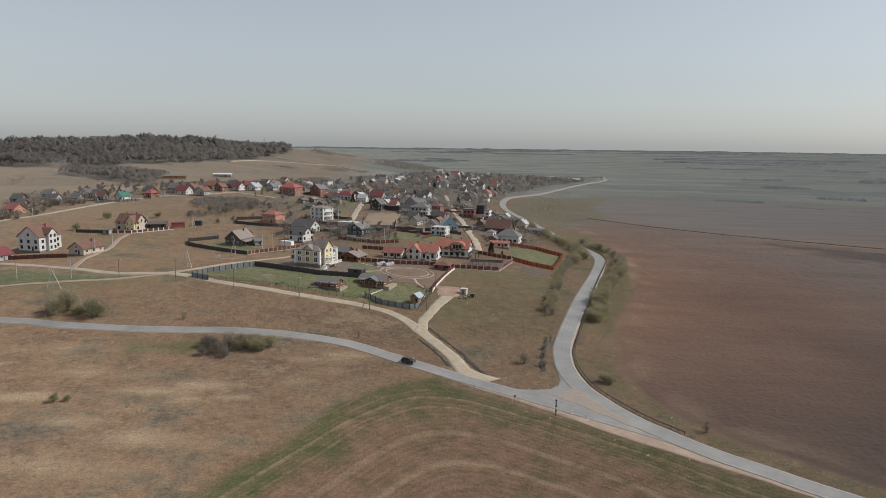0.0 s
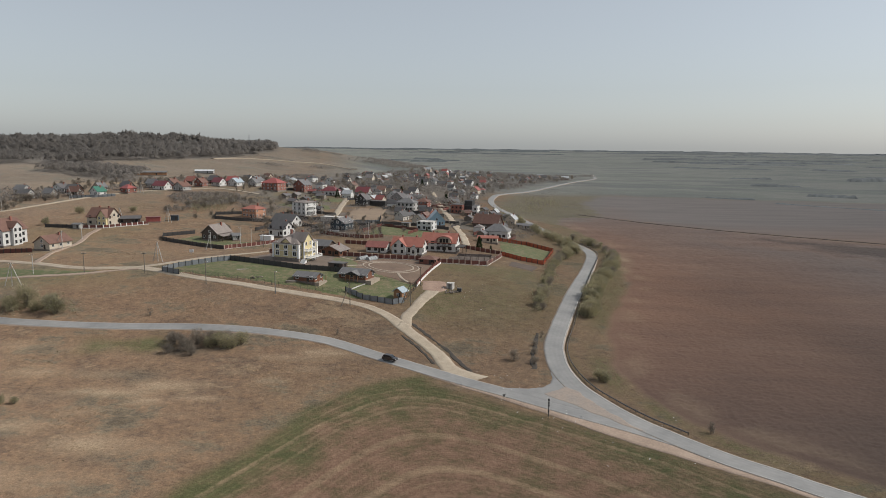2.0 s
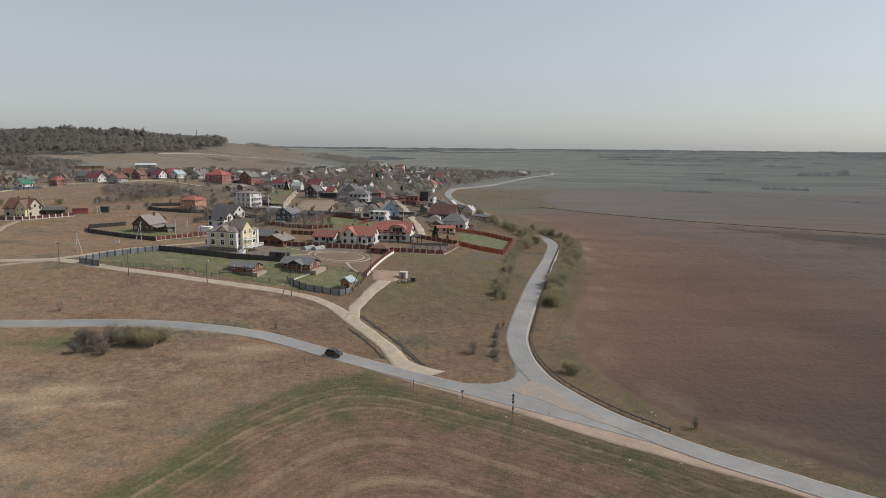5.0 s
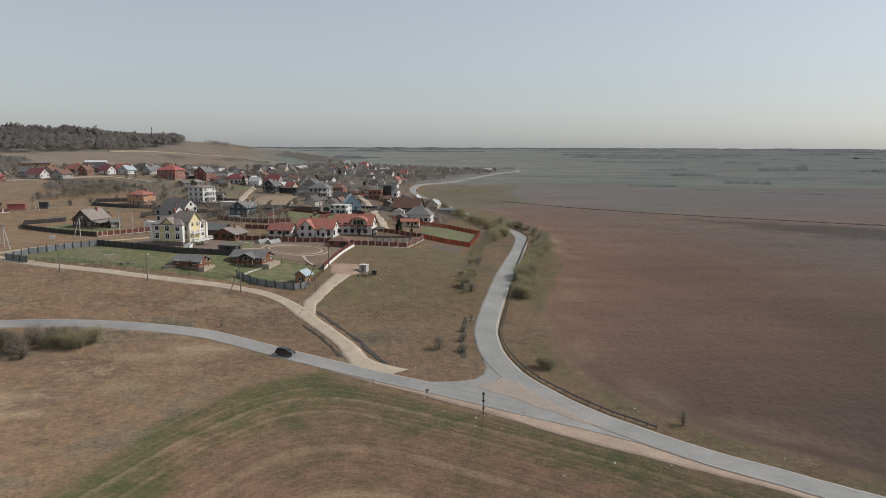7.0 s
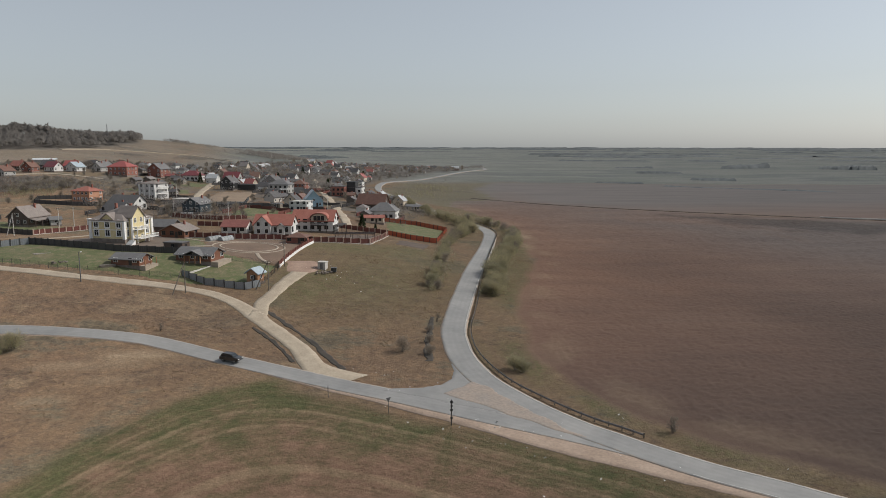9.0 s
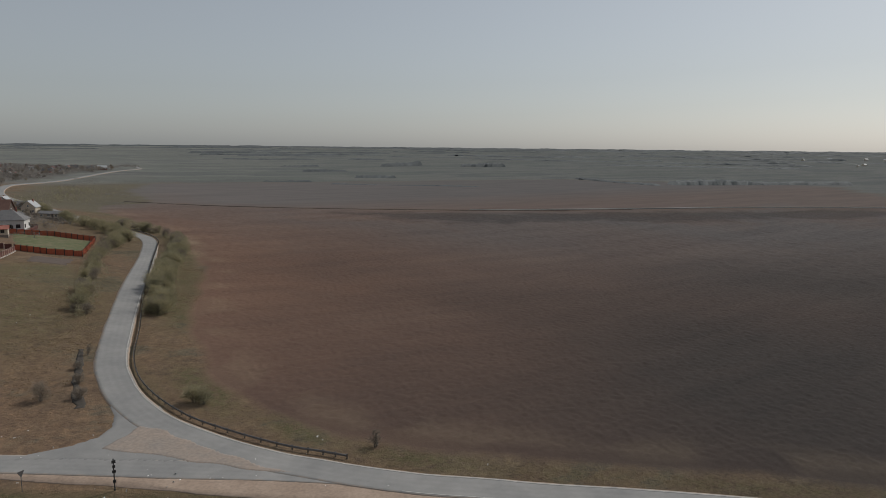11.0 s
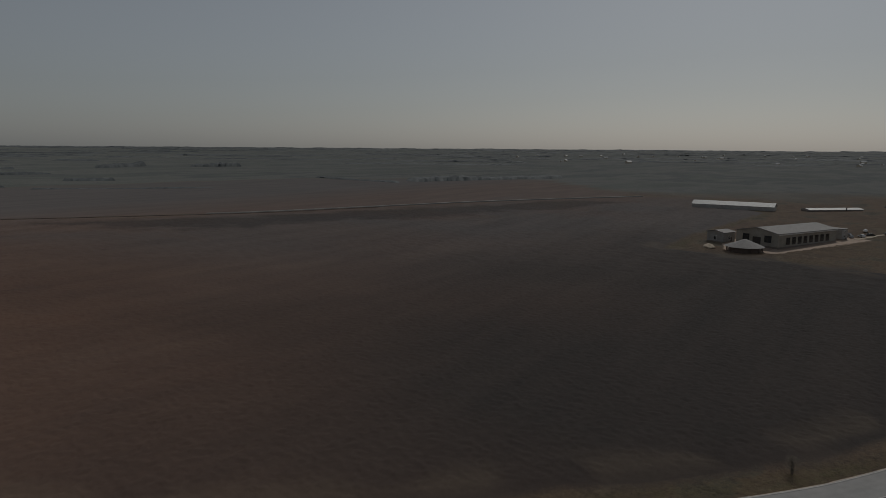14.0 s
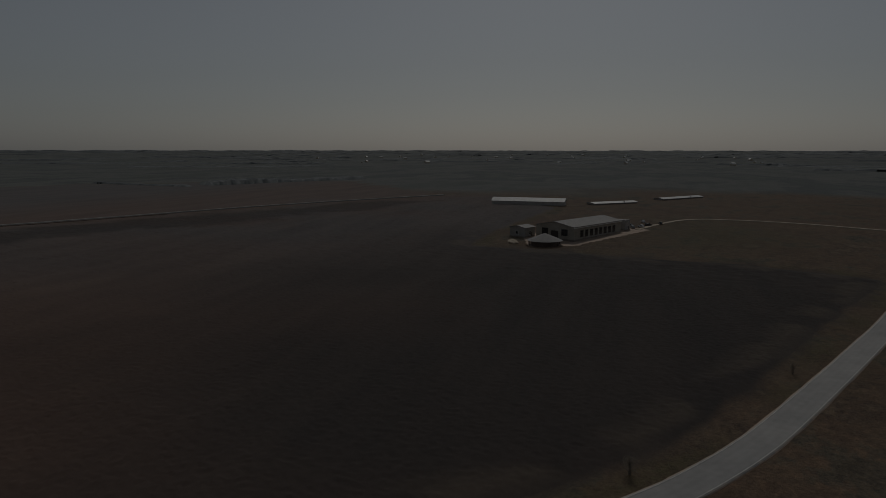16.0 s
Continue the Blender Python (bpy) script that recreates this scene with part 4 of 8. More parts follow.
def wall_bm(bm, W, D, eave, ridge, roof, m=None, base=0.0):
    if roof == "gy":
        bm_prism(bm, [(-W / 2, base), (W / 2, base), (W / 2, eave), (0, ridge), (-W / 2, eave)], -D / 2, D / 2, m)
    elif roof == "gx":
        bm_prism(bm, [(-D / 2, base), (D / 2, base), (D / 2, eave), (0, ridge), (-D / 2, eave)], -W / 2, W / 2, (m or Matrix()) @ pose(0, 0, 0, 0, 0, 90))
    else:
        bm_box(bm, -W / 2, W / 2, -D / 2, D / 2, base, eave, m)


def roof_bm(bm, W, D, eave, ridge, roof, ov=0.55, m=None, th=0.2):
    if roof in ("gx", "gy"):
        span, run = (D, W) if roof == "gx" else (W, D)
        mm = (m or Matrix()) @ (pose(0, 0, 0, 0, 0, 90) if roof == "gx" else Matrix())
        s = (ridge - eave) / (span / 2)
        e = span / 2 + ov
        ez = eave - s * ov
        up = th * math.sqrt(1 + s * s)
        for k in (-1, 1):
            pts = [(0, ridge + 0.03), (k * e, ez + 0.03), (k * e, ez + 0.03 + up), (0, ridge + 0.03 + up)]
            bm_prism(bm, pts, -run / 2 - ov, run / 2 + ov, mm)
    elif roof == "hip":
        a, b = W / 2 + ov, D / 2 + ov
        rl = max(a - b, 0.0)
        rw = max(b - a, 0.0)
        low = [(-a, -b), (a, -b), (a, b), (-a, b)]
        vb = [bm.verts.new((x, y, eave + 0.02)) for x, y in low]
        vm = [bm.verts.new((x, y, eave + 0.2)) for x, y in low]
        if rl >= rw:
            t = [bm.verts.new((-max(rl, 0.05), 0, ridge)), bm.verts.new((max(rl, 0.05), 0, ridge))]
            fs = [(vm[0], vm[1], t[1], t[0]), (vm[1], vm[2], t[1]), (vm[2], vm[3], t[0], t[1]), (vm[3], vm[0], t[0])]
        else:
            t = [bm.verts.new((0, -rw, ridge)), bm.verts.new((0, rw, ridge))]
            fs = [(vm[0], vm[1], t[0]), (vm[1], vm[2], t[1], t[0]), (vm[2], vm[3], t[1]), (vm[3], vm[0], t[0], t[1])]
        if m is not None:
            for v in vb + vm + t:
                v.co = m @ v.co
        for f in fs:
            bm.faces.new(f)
        bm.faces.new(vb[::-1])
        for k in range(4):
            bm.faces.new((vb[k], vb[(k + 1) % 4], vm[(k + 1) % 4], vm[k]))
    else:
        bm_box(bm, -W / 2 - 0.2, W / 2 + 0.2, -D / 2 - 0.2, D / 2 + 0.2, eave + 0.02, eave + 0.28, m)


def house(name, label, x, y, W, D, eave, ridge, rz, roof, wm, rm, cols=(3, 2, 2), floors=2, anchor="f", fm=None, chimney=1, win=(1.2, 1.4), category="house", door=True, plinth=0.4):
    """anchor: what of the footprint stands at x, y: f the middle of the front, c its front right corner, l the front left corner, m the middle."""
    off = {"f": (0, D / 2), "c": (-W / 2, D / 2), "l": (W / 2, D / 2), "m": (0, 0)}[anchor]
    R = pose(0, 0, 0, 0, 0, rz)
    c = Vector((x, y, 0)) + R @ Vector((*off, 0))
    h = new(name)
    h.matrix_basis = pose(c.x, c.y, gh(c.x, c.y) + 0.05, 0, 0, rz)
    tagged(h, label, category)
    bm = bmesh.new()
    wall_bm(bm, W, D, eave, ridge, roof, None, plinth - 0.02)
    part("wall", bm, wm, h)
    bm = bmesh.new()
    bm_box(bm, -W / 2 - 0.12, W / 2 + 0.12, -D / 2 - 0.12, D / 2 + 0.12, -3.0, plinth)
    part("foundation", bm, M_STONE, h)
    bm = bmesh.new()
    roof_bm(bm, W, D, eave, ridge, roof)
    rf = part("roof", bm, rm, h)
    rise = 2.85
    for face, n in zip("frl", cols):
        span = (W if face == "f" else D)
        if n:
            window_grid(h, face, W, D, span * 0.68, n, floors, fm, win[0], win[1], plinth + 0.9, rise)
    gable = {"gx": "rl", "gy": "f", "hip": "", "flat": ""}[roof]
    for face in gable:
        if ridge - eave > 2.4:
            window(h, face, W, D, 0, eave + 0.2, 1.0, 1.2, fm)
    if door:
        box_part("door", M_DKFRAME, h, W * 0.18 - 0.5, W * 0.18 + 0.5, -D / 2 - 0.06, -D / 2 + 0.02, plinth, plinth + 2.1)
    for k in range(chimney):
        cx, cy = (W * (0.22 - 0.45 * k), D * 0.12) if roof != "gy" else (W * 0.12, D * (0.2 - 0.4 * k))
        bm = bmesh.new()
        bm_box(bm, cx - 0.35, cx + 0.35, cy - 0.35, cy + 0.35, eave, ridge + 0.9)
        bm_box(bm, cx - 0.42, cx + 0.42, cy - 0.42, cy + 0.42, ridge + 0.9, ridge + 1.05)
        ch = part("chimney", bm, M_REDBRICK, h)
    return h


def gable_bay(h, face, W, D, u, w, out, eave, ridge, wm, rm, fm=None, cols=2, floors=2, back=3.0):
    """A cross gable that stands out of a house's face."""
    m = face_matrix(face, W, D, u, 0)
    bm = bmesh.new()
    bm_prism(bm, [(-w / 2, 0), (w / 2, 0), (w / 2, eave), (0, ridge), (-w / 2, eave)], -out, 0.02, m)
    part("bay", bm, wm, h)
    bm = bmesh.new()
    s = (ridge - eave) / (w / 2)
    e = w / 2 + 0.45
    for k in (-1, 1):
        bm_prism(bm, [(0, ridge + 0.03), (k * e, eave - s * 0.45 + 0.03), (k * e, eave - s * 0.45 + 0.28), (0, ridge + 0.3)], -out - 0.4, back, m)
    part("bay_roof", bm, rm, h)
    for k in range(floors):
        for c in range(cols):
            uu = 0 if cols == 1 else -w * 0.25 + w * 0.5 * c / (cols - 1)
            f, p = window_meshes(1.0, 1.4, fm or M_TRIM)
            ob = new("window", f)
            ob.parent = h
            ob.matrix_basis = m @ pose(uu, -out, 1.0 + 2.85 * k)
            pn = new("pane", p)
            pn.parent = ob
    return m


def balcony(h, m, w, d, z, post=True, mat=None):
    """A slab with a balustrade and posts, against the plane of m."""
    bm = bmesh.new()
    bm_box(bm, -w / 2, w / 2, -d, 0, z, z + 0.18)
    b = part("balcony", bm, mat or M_TRIM, h, m=m)
    bm = bmesh.new()
    for k in range(int(w / 0.4) + 1):
        xx = -w / 2 + 0.05 + k * (w - 0.1) / max(1, int(w / 0.4))
        bm_box(bm, xx - 0.05, xx + 0.05, -d, -d + 0.1, z + 0.18, z + 1.0)
    bm_box(bm, -w / 2, w / 2, -d - 0.02, -d + 0.12, z + 1.0, z + 1.12)
    bm_box(bm, -w / 2, -w / 2 + 0.1, -d, 0, z + 0.85, z + 1.1)
    bm_box(bm, w / 2 - 0.1, w / 2, -d, 0, z + 0.85, z + 1.1)
    part("balustrade", bm, mat or M_TRIM, b)
    if post:
        for k in (-1, 1):
            bm = bmesh.new()
            bm_tube(bm, (k * (w / 2 - 0.15), -d + 0.15, 0), (k * (w / 2 - 0.15), -d + 0.15, z), 0.13, 0.13, 8)
            part("post", bm, mat or M_TRIM, b)
    return b


# the yellow villa
yh = house("yellow_villa", "pale yellow three-storey villa with white corners and taupe tiled hip roof", -88, 123, 12.6, 13.5, 7.4, 11.4, -22, "hip", M_YELLOW, R_TAUPE, (3, 2, 2), 2, "c", M_TRIM, 2, (1.5, 1.9), door=False, plinth=1.6)
for (cx, cy) in ((-1, -1), (1, -1), (1, 1), (-1, 1)):
    box_part("quoin", M_TRIM, yh, cx * 6.3 - 0.45, cx * 6.3 + 0.45, cy * 6.75 - 0.45, cy * 6.75 + 0.45, 1.5, 7.3)
box_part("cornice", M_TRIM, yh, -6.5, 6.5, -6.95, 6.95, 6.95, 7.38)
box_part("string_course", M_TRIM, yh, -6.36, 6.36, -6.81, 6.81, 4.35, 4.6)
m = gable_bay(yh, "r", 12.6, 13.5, -1.5, 6.0, 1.4, 8.6, 11.8, M_YELLOW, R_TAUPE, M_TRIM, 2, 3, 5.0)
for k in (-1, 1):
    bm = bmesh.new()
    bm_box(bm, k * 3.0 - 0.3, k * 3.0 + 0.3, -1.55, -1.0, 0, 8.5)
    part("quoin", bm, M_TRIM, yh, m=m)
balcony(yh, m @ pose(0, -1.4, 0), 6.0, 1.8, 4.3)
balcony(yh, m @ pose(2.0, -1.4, 0), 9.5, 2.6, 1.4, False)
bm = bmesh.new()
for k in range(7):
    bm_box(bm, -5.8 + k * 0.32 - 1.6, -5.5 + k * 0.32 - 1.6, -4.0, -1.8, -0.8, 0.1 + 0.21 * k)
part("steps", bm, M_TRIM, yh, m=m)
m = face_matrix("f", 12.6, 13.5, 0.3, 0)
bm = bmesh.new()
bm_prism(bm, [(-2.2, 7.5), (2.2, 7.5), (0, 9.3)], -0.2, 4.0, m @ pose(0, 0, 0.4))
part("dormer", bm, M_YELLOW, yh)
bm = bmesh.new()
for k in (-1, 1):
    bm_prism(bm, [(0, 9.75), (k * 2.7, 7.6), (k * 2.7, 7.8), (0, 9.98)], -0.6, 4.2, m)
part("dormer_roof", bm, R_TAUPE, yh)

for face, W_, D_, n_ in (("f", 12.6, 13.5, 3), ("r", 12.6, 13.5, 2), ("l", 12.6, 13.5, 2)):
    span_ = (W_ if face == "f" else D_) * 0.68
    for fl in range(2):
        for c_ in range(n_):
            u_ = -span_ / 2 + span_ * c_ / (n_ - 1)
            bm = bmesh.new()
            for a_ in range(8):
                t0, t1 = math.pi * a_ / 8, math.pi * (a_ + 1) / 8
                bm_prism(bm, [(-0.85 * math.cos(t0), 1.95 + 0.4 * math.sin(t0)), (-0.85 * math.cos(t1), 1.95 + 0.4 * math.sin(t1)), (-1.05 * math.cos(t1), 1.95 + 0.65 * math.sin(t1)), (-1.05 * math.cos(t0), 1.95 + 0.65 * math.sin(t0))], -0.12, 0.0)
            for k_ in (-1, 1):
                bm_box(bm, k_ * 0.95 - 0.1, k_ * 0.95 + 0.1, -0.12, 0.0, -0.25, 1.95)
            bm_box(bm, -1.15, 1.15, -0.18, 0.0, -0.25, -0.1)
            part("surround", bm, M_TRIM, yh, "white arched window surround", face_matrix(face, W_, D_, u_, 2.5 + 2.85 * fl))
# dark ground floor wall round the villa's terrace
box_part("plinth_band", M_STONE, yh, -6.55, 6.55, -7.0, 7.0, -0.6, 1.45)

ca = house("log_cabin", "small brown log cabin with grey sheet roof", -75, 91.5, 9.0, 6.0, 2.1, 3.4, -20, "gx", M_LOG, R_GREY, (2, 2, 0), 1, "c", M_TRIM, 0, (1.3, 1.1), "cabin")
box_part("deck", M_PAVING, ca, 4.5, 6.4, -3, 3, -1.2, 0.35)
for k in (-2.6, 0, 2.6):
    box_part("post", M_PINE, ca, 6.0, 6.2, k - 0.1, k + 0.1, 0.35, 2.1)
cb = house("log_cabin", "brown log cabin with grey shingle roof and porch gable", -57, 99.5, 11.5, 7.5, 2.3, 4.0, -20, "gx", M_LOG, R_GREY, (3, 2, 0), 1, "c", M_TRIM, 0, (1.5, 1.3), "cabin")
m = face_matrix("f", 11.5, 7.5, 0.6, 0)
bm = bmesh.new()
for k in (-1, 1):
    bm_prism(bm, [(0, 3.65), (k * 3.2, 2.2), (k * 3.2, 2.42), (0, 3.9)], -1.9, 2.6, m)
part("porch_roof", bm, R_GREY, cb)
for k in (-2.6, -0.9, 0.9, 2.6):
    bm = bmesh.new()
    bm_box(bm, k - 0.12, k + 0.12, -1.7, -1.46, 0, 2.25)
    part("post", bm, M_PINE, cb, m=m)
box_part("deck", M_PAVING, cb, 5.8, 8.2, -3.9, 3.9, -1.5, 0.35)
house("log_house", "brown timber guest house with wide front gable", -75, 148, 10, 9, 2.7, 4.9, -20, "gy", M_LOG, R_TAUPE, (3, 2, 0), 1, "c", M_DKFRAME, 1, (1.4, 1.3), "cabin")
house("garden_shed", "dark flat-roofed brown garden shed", -71, 114, 6.6, 4, 2.6, 2.6, -20, "flat", M_DARKLOG, R_DARK, (1, 1, 0), 1, "f", M_DKFRAME, 0, (1.0, 1.0), "shed")
house("garden_shed", "tall orange wooden shed with pale blue-grey roof", -43.5, 86.5, 3.6, 3.4, 3.0, 4.2, -28, "gy", M_PINE, R_BLUEGREY, (1, 1, 0), 1, "f", M_TRIM, 0, (0.8, 0.9), "shed")

R_DULLRED = ribbed("dull_red_tile_roof", (0.19, 0.065, 0.055), (0.25, 0.095, 0.078), 0.35, "x", 0.65)
# the two red-roofed houses
r1 = house("red_roofed_house", "white house with orange-red tile roof and dark timber framing", -46, 171, 15.5, 9.5, 4.2, 7.8, -12, "gx", M_WHITE, R_RED, (4, 2, 0), 1, "f", M_DKFRAME, 2, (2.0, 2.0))
gable_bay(r1, "f", 15.5, 9.5, -3.6, 6.6, 1.6, 4.4, 7.6, M_WHITE, R_RED, M_DKFRAME, 2, 2, 4.5)
m = gable_bay(r1, "f", 15.5, 9.5, 3.6, 3.0, 1.2, 3.4, 4.6, M_WHITE, R_DARK, M_DKFRAME, 1, 1, 1.5)
house("house_annexe", "low white annexe with dull red tile roof", -61, 170, 10, 8, 3.0, 5.2, -12, "gx", M_WHITE, R_DULLRED, (3, 1, 1), 1, "f", M_DKFRAME, 0, (1.5, 1.3), "annexe")
r2 = house("red_roofed_house", "white two-storey house with broad orange-red tile roof and arched dormer", -31, 188, 18, 11, 4.9, 9.0, -12, "gx", M_WHITE, R_RED, (5, 2, 1), 2, "f", M_DKFRAME, 2, (1.6, 1.4))
m = face_matrix("f", 18, 11, 3.2, 0)
bm = bmesh.new()
arc = [(-3.4, 5.0)] + [(-3.4 * math.cos(math.pi * k / 10), 6.0 + 2.0 * math.sin(math.pi * k / 10)) for k in range(11)] + [(3.4, 5.0)]
bm_prism(bm, arc, -1.0, 2.5, m)
part("dormer", bm, M_CREAM, r2)
bm = bmesh.new()
for k in range(10):
    a0, a1 = math.pi * k / 10, math.pi * (k + 1) / 10
    q = [(-3.9 * math.cos(a0), 6.0 + 2.2 * math.sin(a0)), (-3.9 * math.cos(a1), 6.0 + 2.2 * math.sin(a1)), (-3.9 * math.cos(a1), 6.2 + 2.25 * math.sin(a1)), (-3.9 * math.cos(a0), 6.2 + 2.25 * math.sin(a0))]
    bm_prism(bm, q, -1.6, 4.0, m)
part("dormer_roof", bm, R_RED, r2)
balcony(r2, m @ pose(0, 0, 0), 7.0, 1.8, 2.9, True, M_DKFRAME)
for u in (-1.6, 0, 1.6):
    f, p = window_meshes(1.2, 1.8, M_DKFRAME)
    ob = new("window", f)
    ob.parent = r2
    ob.matrix_basis = m @ pose(u, -1.0, 5.2)
    pn = new("pane", p)
    pn.parent = ob
bm = bmesh.new()
bm_box(bm, 9.0, 13.0, -5.2, 4.5, 2.7, 2.9)
tr = part("terrace_roof", bm, M_DKFRAME, r2)
for a, b in ((12.8, -5.0), (12.8, 4.3), (9.3, -5.0)):
    box_part("post", M_DKFRAME, r2, a - 0.12, a + 0.12, b - 0.12, b + 0.12, -1.0, 2.7)

house("garden_pavilion", "small brown pavilion with hipped brown roof", -35, 143, 7.2, 6.0, 2.4, 3.9, -15, "hip", M_REDBRICK, R_BROWN, (2, 2, 0), 1, "f", M_DKFRAME, 0, (1.4, 1.2), "pavilion")
house("unfinished_house", "roofless white block house under construction", -41, 253, 9.6, 9, 5.2, 5.2, -18, "flat", M_BLOCK, M_CONCRETE, (3, 2, 0), 2, "f", M_STEEL, 0, (1.3, 1.4))
house("blue_house", "light blue house with steep blue-grey gable roof", -34, 280, 10.5, 10, 3.4, 9.4, 8, "gy", M_BLUEWALL, R_BLUEGREY, (2, 3, 0), 1, "f", M_TRIM, 1, (1.0, 1.3))
db = house("slate_blue_house", "dark slate-blue house with white-framed windows and grey roof", -90, 232, 9.5, 11, 4.2, 7.0, -22, "gy", M_DKBLUE, R_GREY, (3, 3, 0), 2, "f", M_TRIM, 1, (1.2, 1.3))
box_part("deck", M_TRIM, db, -4.8, 1.5, -7.6, -6.05, -0.5, 0.35)
house("white_house", "white house with charcoal gable roof and tall gable windows", -115.5, 208, 10.5, 9.0, 4.2, 7.8, -28, "gx", M_WHITE, R_DARK, (2, 2, 0), 2, "c", M_DKFRAME, 1, (1.3, 1.6))
house("white_house", "white house under a long charcoal roof", -117, 235, 14.5, 9.0, 3.8, 7.2, -24, "gx", M_WHITE, R_DARK, (3, 2, 0), 1, "c", M_DKFRAME, 2, (1.3, 1.6))
w3 = house("three_storey_house", "white three-storey house with columned balconies and low hip roof", -119, 282, 11, 10, 8.8, 10.4, -28, "hip", M_WHITE, R_TAUPE, (3, 2, 0), 3, "c", M_TRIM, 1, (1.2, 1.6))
for k in (-5.2, -1.8, 1.8, 5.2):
    box_part("pilaster", M_TRIM, w3, k - 0.3, k + 0.3, -5.35, -4.99, 0.4, 8.7)
balcony(w3, face_matrix("r", 11, 10, 0, 0), 6, 2.2, 3.2)
balcony(w3, face_matrix("r", 11, 10, 0, 0), 6, 2.2, 6.1, False)
house("orange_house", "orange brick house with red hip roof", -145, 259, 11, 9, 5.6, 8.0, -25, "hip", M_ORANGE, R_RED, (4, 2, 0), 2, "c", M_TRIM, 1, (1.1, 1.3))
dw = house("dark_wooden_house", "dark brown wooden house with broad brown gable roof", -150, 192, 9.5, 12, 3.8, 7.8, -18, "gy", M_DARKLOG, R_TAUPE, (3, 3, 0), 1, "f", M_TRIM, 1, (1.0, 1.2))
bm = bmesh.new()
bm_prism(bm, [(4.9, 2.9), (8.0, 2.2), (8.0, 2.4), (4.9, 3.15)], -5.5, 6.2)
part("porch_roof", bm, R_TAUPE, dw)
for k in (-5.5, -1.8, 1.8, 5.5):
    box_part("post", M_DARKLOG, dw, 7.6, 7.84, k - 0.12, k + 0.12, -0.8, 2.3)
house("garden_shed", "small grey shed beside a wooden house", -137, 196, 4, 4, 2.6, 3.6, 30, "gx", M_GREYWALL, R_GREY, (1, 0, 1), 1, "f", M_TRIM, 0, (0.9, 0.9), "shed")
house("white_trailer", "white box trailer parked by a fence", -122, 196, 7, 2.6, 2.9, 2.9, -22, "flat", M_TRIM, M_TRIM, (0, 0, 0), 1, "f", M_TRIM, 0, category="trailer", door=False)
pg = new("pergola")
pg.matrix_basis = pose(-13, 168, gh(-13, 168) + 0.05, 0, 0, -8)
tagged(pg, "dark timber pergola with grey sheeting over garden beds", "pergola")
for k in range(6):
    for j in (-3.5, 3.5):
        box_part("post", M_DARKLOG, pg, -7.5 + 3 * k - 0.1, -7.5 + 3 * k + 0.1, j - 0.1, j + 0.1, -0.8, 2.7)
    box_part("beam", M_DARKLOG, pg, -7.5 + 3 * k - 0.08, -7.5 + 3 * k + 0.08, -3.9, 3.9, 2.7, 2.9)
for k in range(12):
    box_part("slat", M_DARKLOG, pg, -8.2, 8.2, -3.8 + 0.68 * k, -3.66 + 0.68 * k, 2.9, 3.0)
for k, (a, b) in enumerate(((-6, -2), (-1.5, 2.5), (3, 7))):
    box_part("sheeting", R_ZINC, pg, a, b, -8.5, -5.2, 0.3, 0.42)
# far left farmsteads
wl_h = house("white_three_storey_house", "white three-storey house with brown gable roof and round-topped bay", -233, 154, 12.5, 14, 7.4, 12.2, -12, "gy", M_WHITE, R_BROWN, (3, 3, 0), 2, "c", M_DKFRAME, 1, (1.2, 1.5))
gable_bay(wl_h, "r", 12.5, 14, 0, 5.0, 1.6, 8.6, 11.0, M_WHITE, R_BROWN, M_DKFRAME, 2, 3, 5.0)
house("garage_house", "low stone house with brown tile roof", -206, 145, 8.5, 13, 3.2, 6.2, -14, "gy", M_CREAM, R_BROWN, (1, 3, 0), 1, "c", M_TRIM, 1, (1.2, 1.2))
house("maroon_roofed_house", "low house with maroon sheet roof", -246, 140, 9, 12, 3.0, 6.0, -12, "gy", M_GREYWALL, R_MAROON, (2, 3, 0), 1, "m", M_TRIM, 0, (1.1, 1.2))
bh = house("beige_house", "beige and grey brick house with brown tile roof and front gable", -217, 209, 13, 10, 5.0, 9.4, -10, "gx", M_CREAM, R_BROWN, (3, 2, 2), 2, "f", M_DKFRAME, 2, (1.2, 1.4))
gable_bay(bh, "f", 13, 10, 3.5, 5.2, 1.5, 5.2, 8.8, M_YELLOW, R_BROWN, M_TRIM, 2, 2, 4.0)
house("open_shed", "brown open shed with low roof", -204, 218, 11, 6, 3.2, 4.4, 18, "gx", M_DARKLOG, R_DARK, (2, 0, 0), 1, "f", M_DKFRAME, 0, category="shed")
house("red_container", "bright red steel container on bare ground", -195, 228, 7.5, 2.6, 2.7, 2.7, 18, "flat", R_BRIGHT, R_MAROON, (0, 0, 0), 1, "f", M_TRIM, 0, category="container", door=False)
house("garden_shed", "small grey shed on the grass slope", -224, 200, 4, 3, 2.4, 2.9, -10, "gx", M_GREYWALL, R_GREY, (0, 0, 0), 1, "f", M_TRIM, 0, category="shed")
house("roadside_kiosk", "small dark transformer hut on the slope", -186, 236, 4, 3, 3.0, 3.0, 10, "flat", M_DKBLUE, R_DARK, (0, 0, 0), 1, "f", M_TRIM, 0, category="hut")
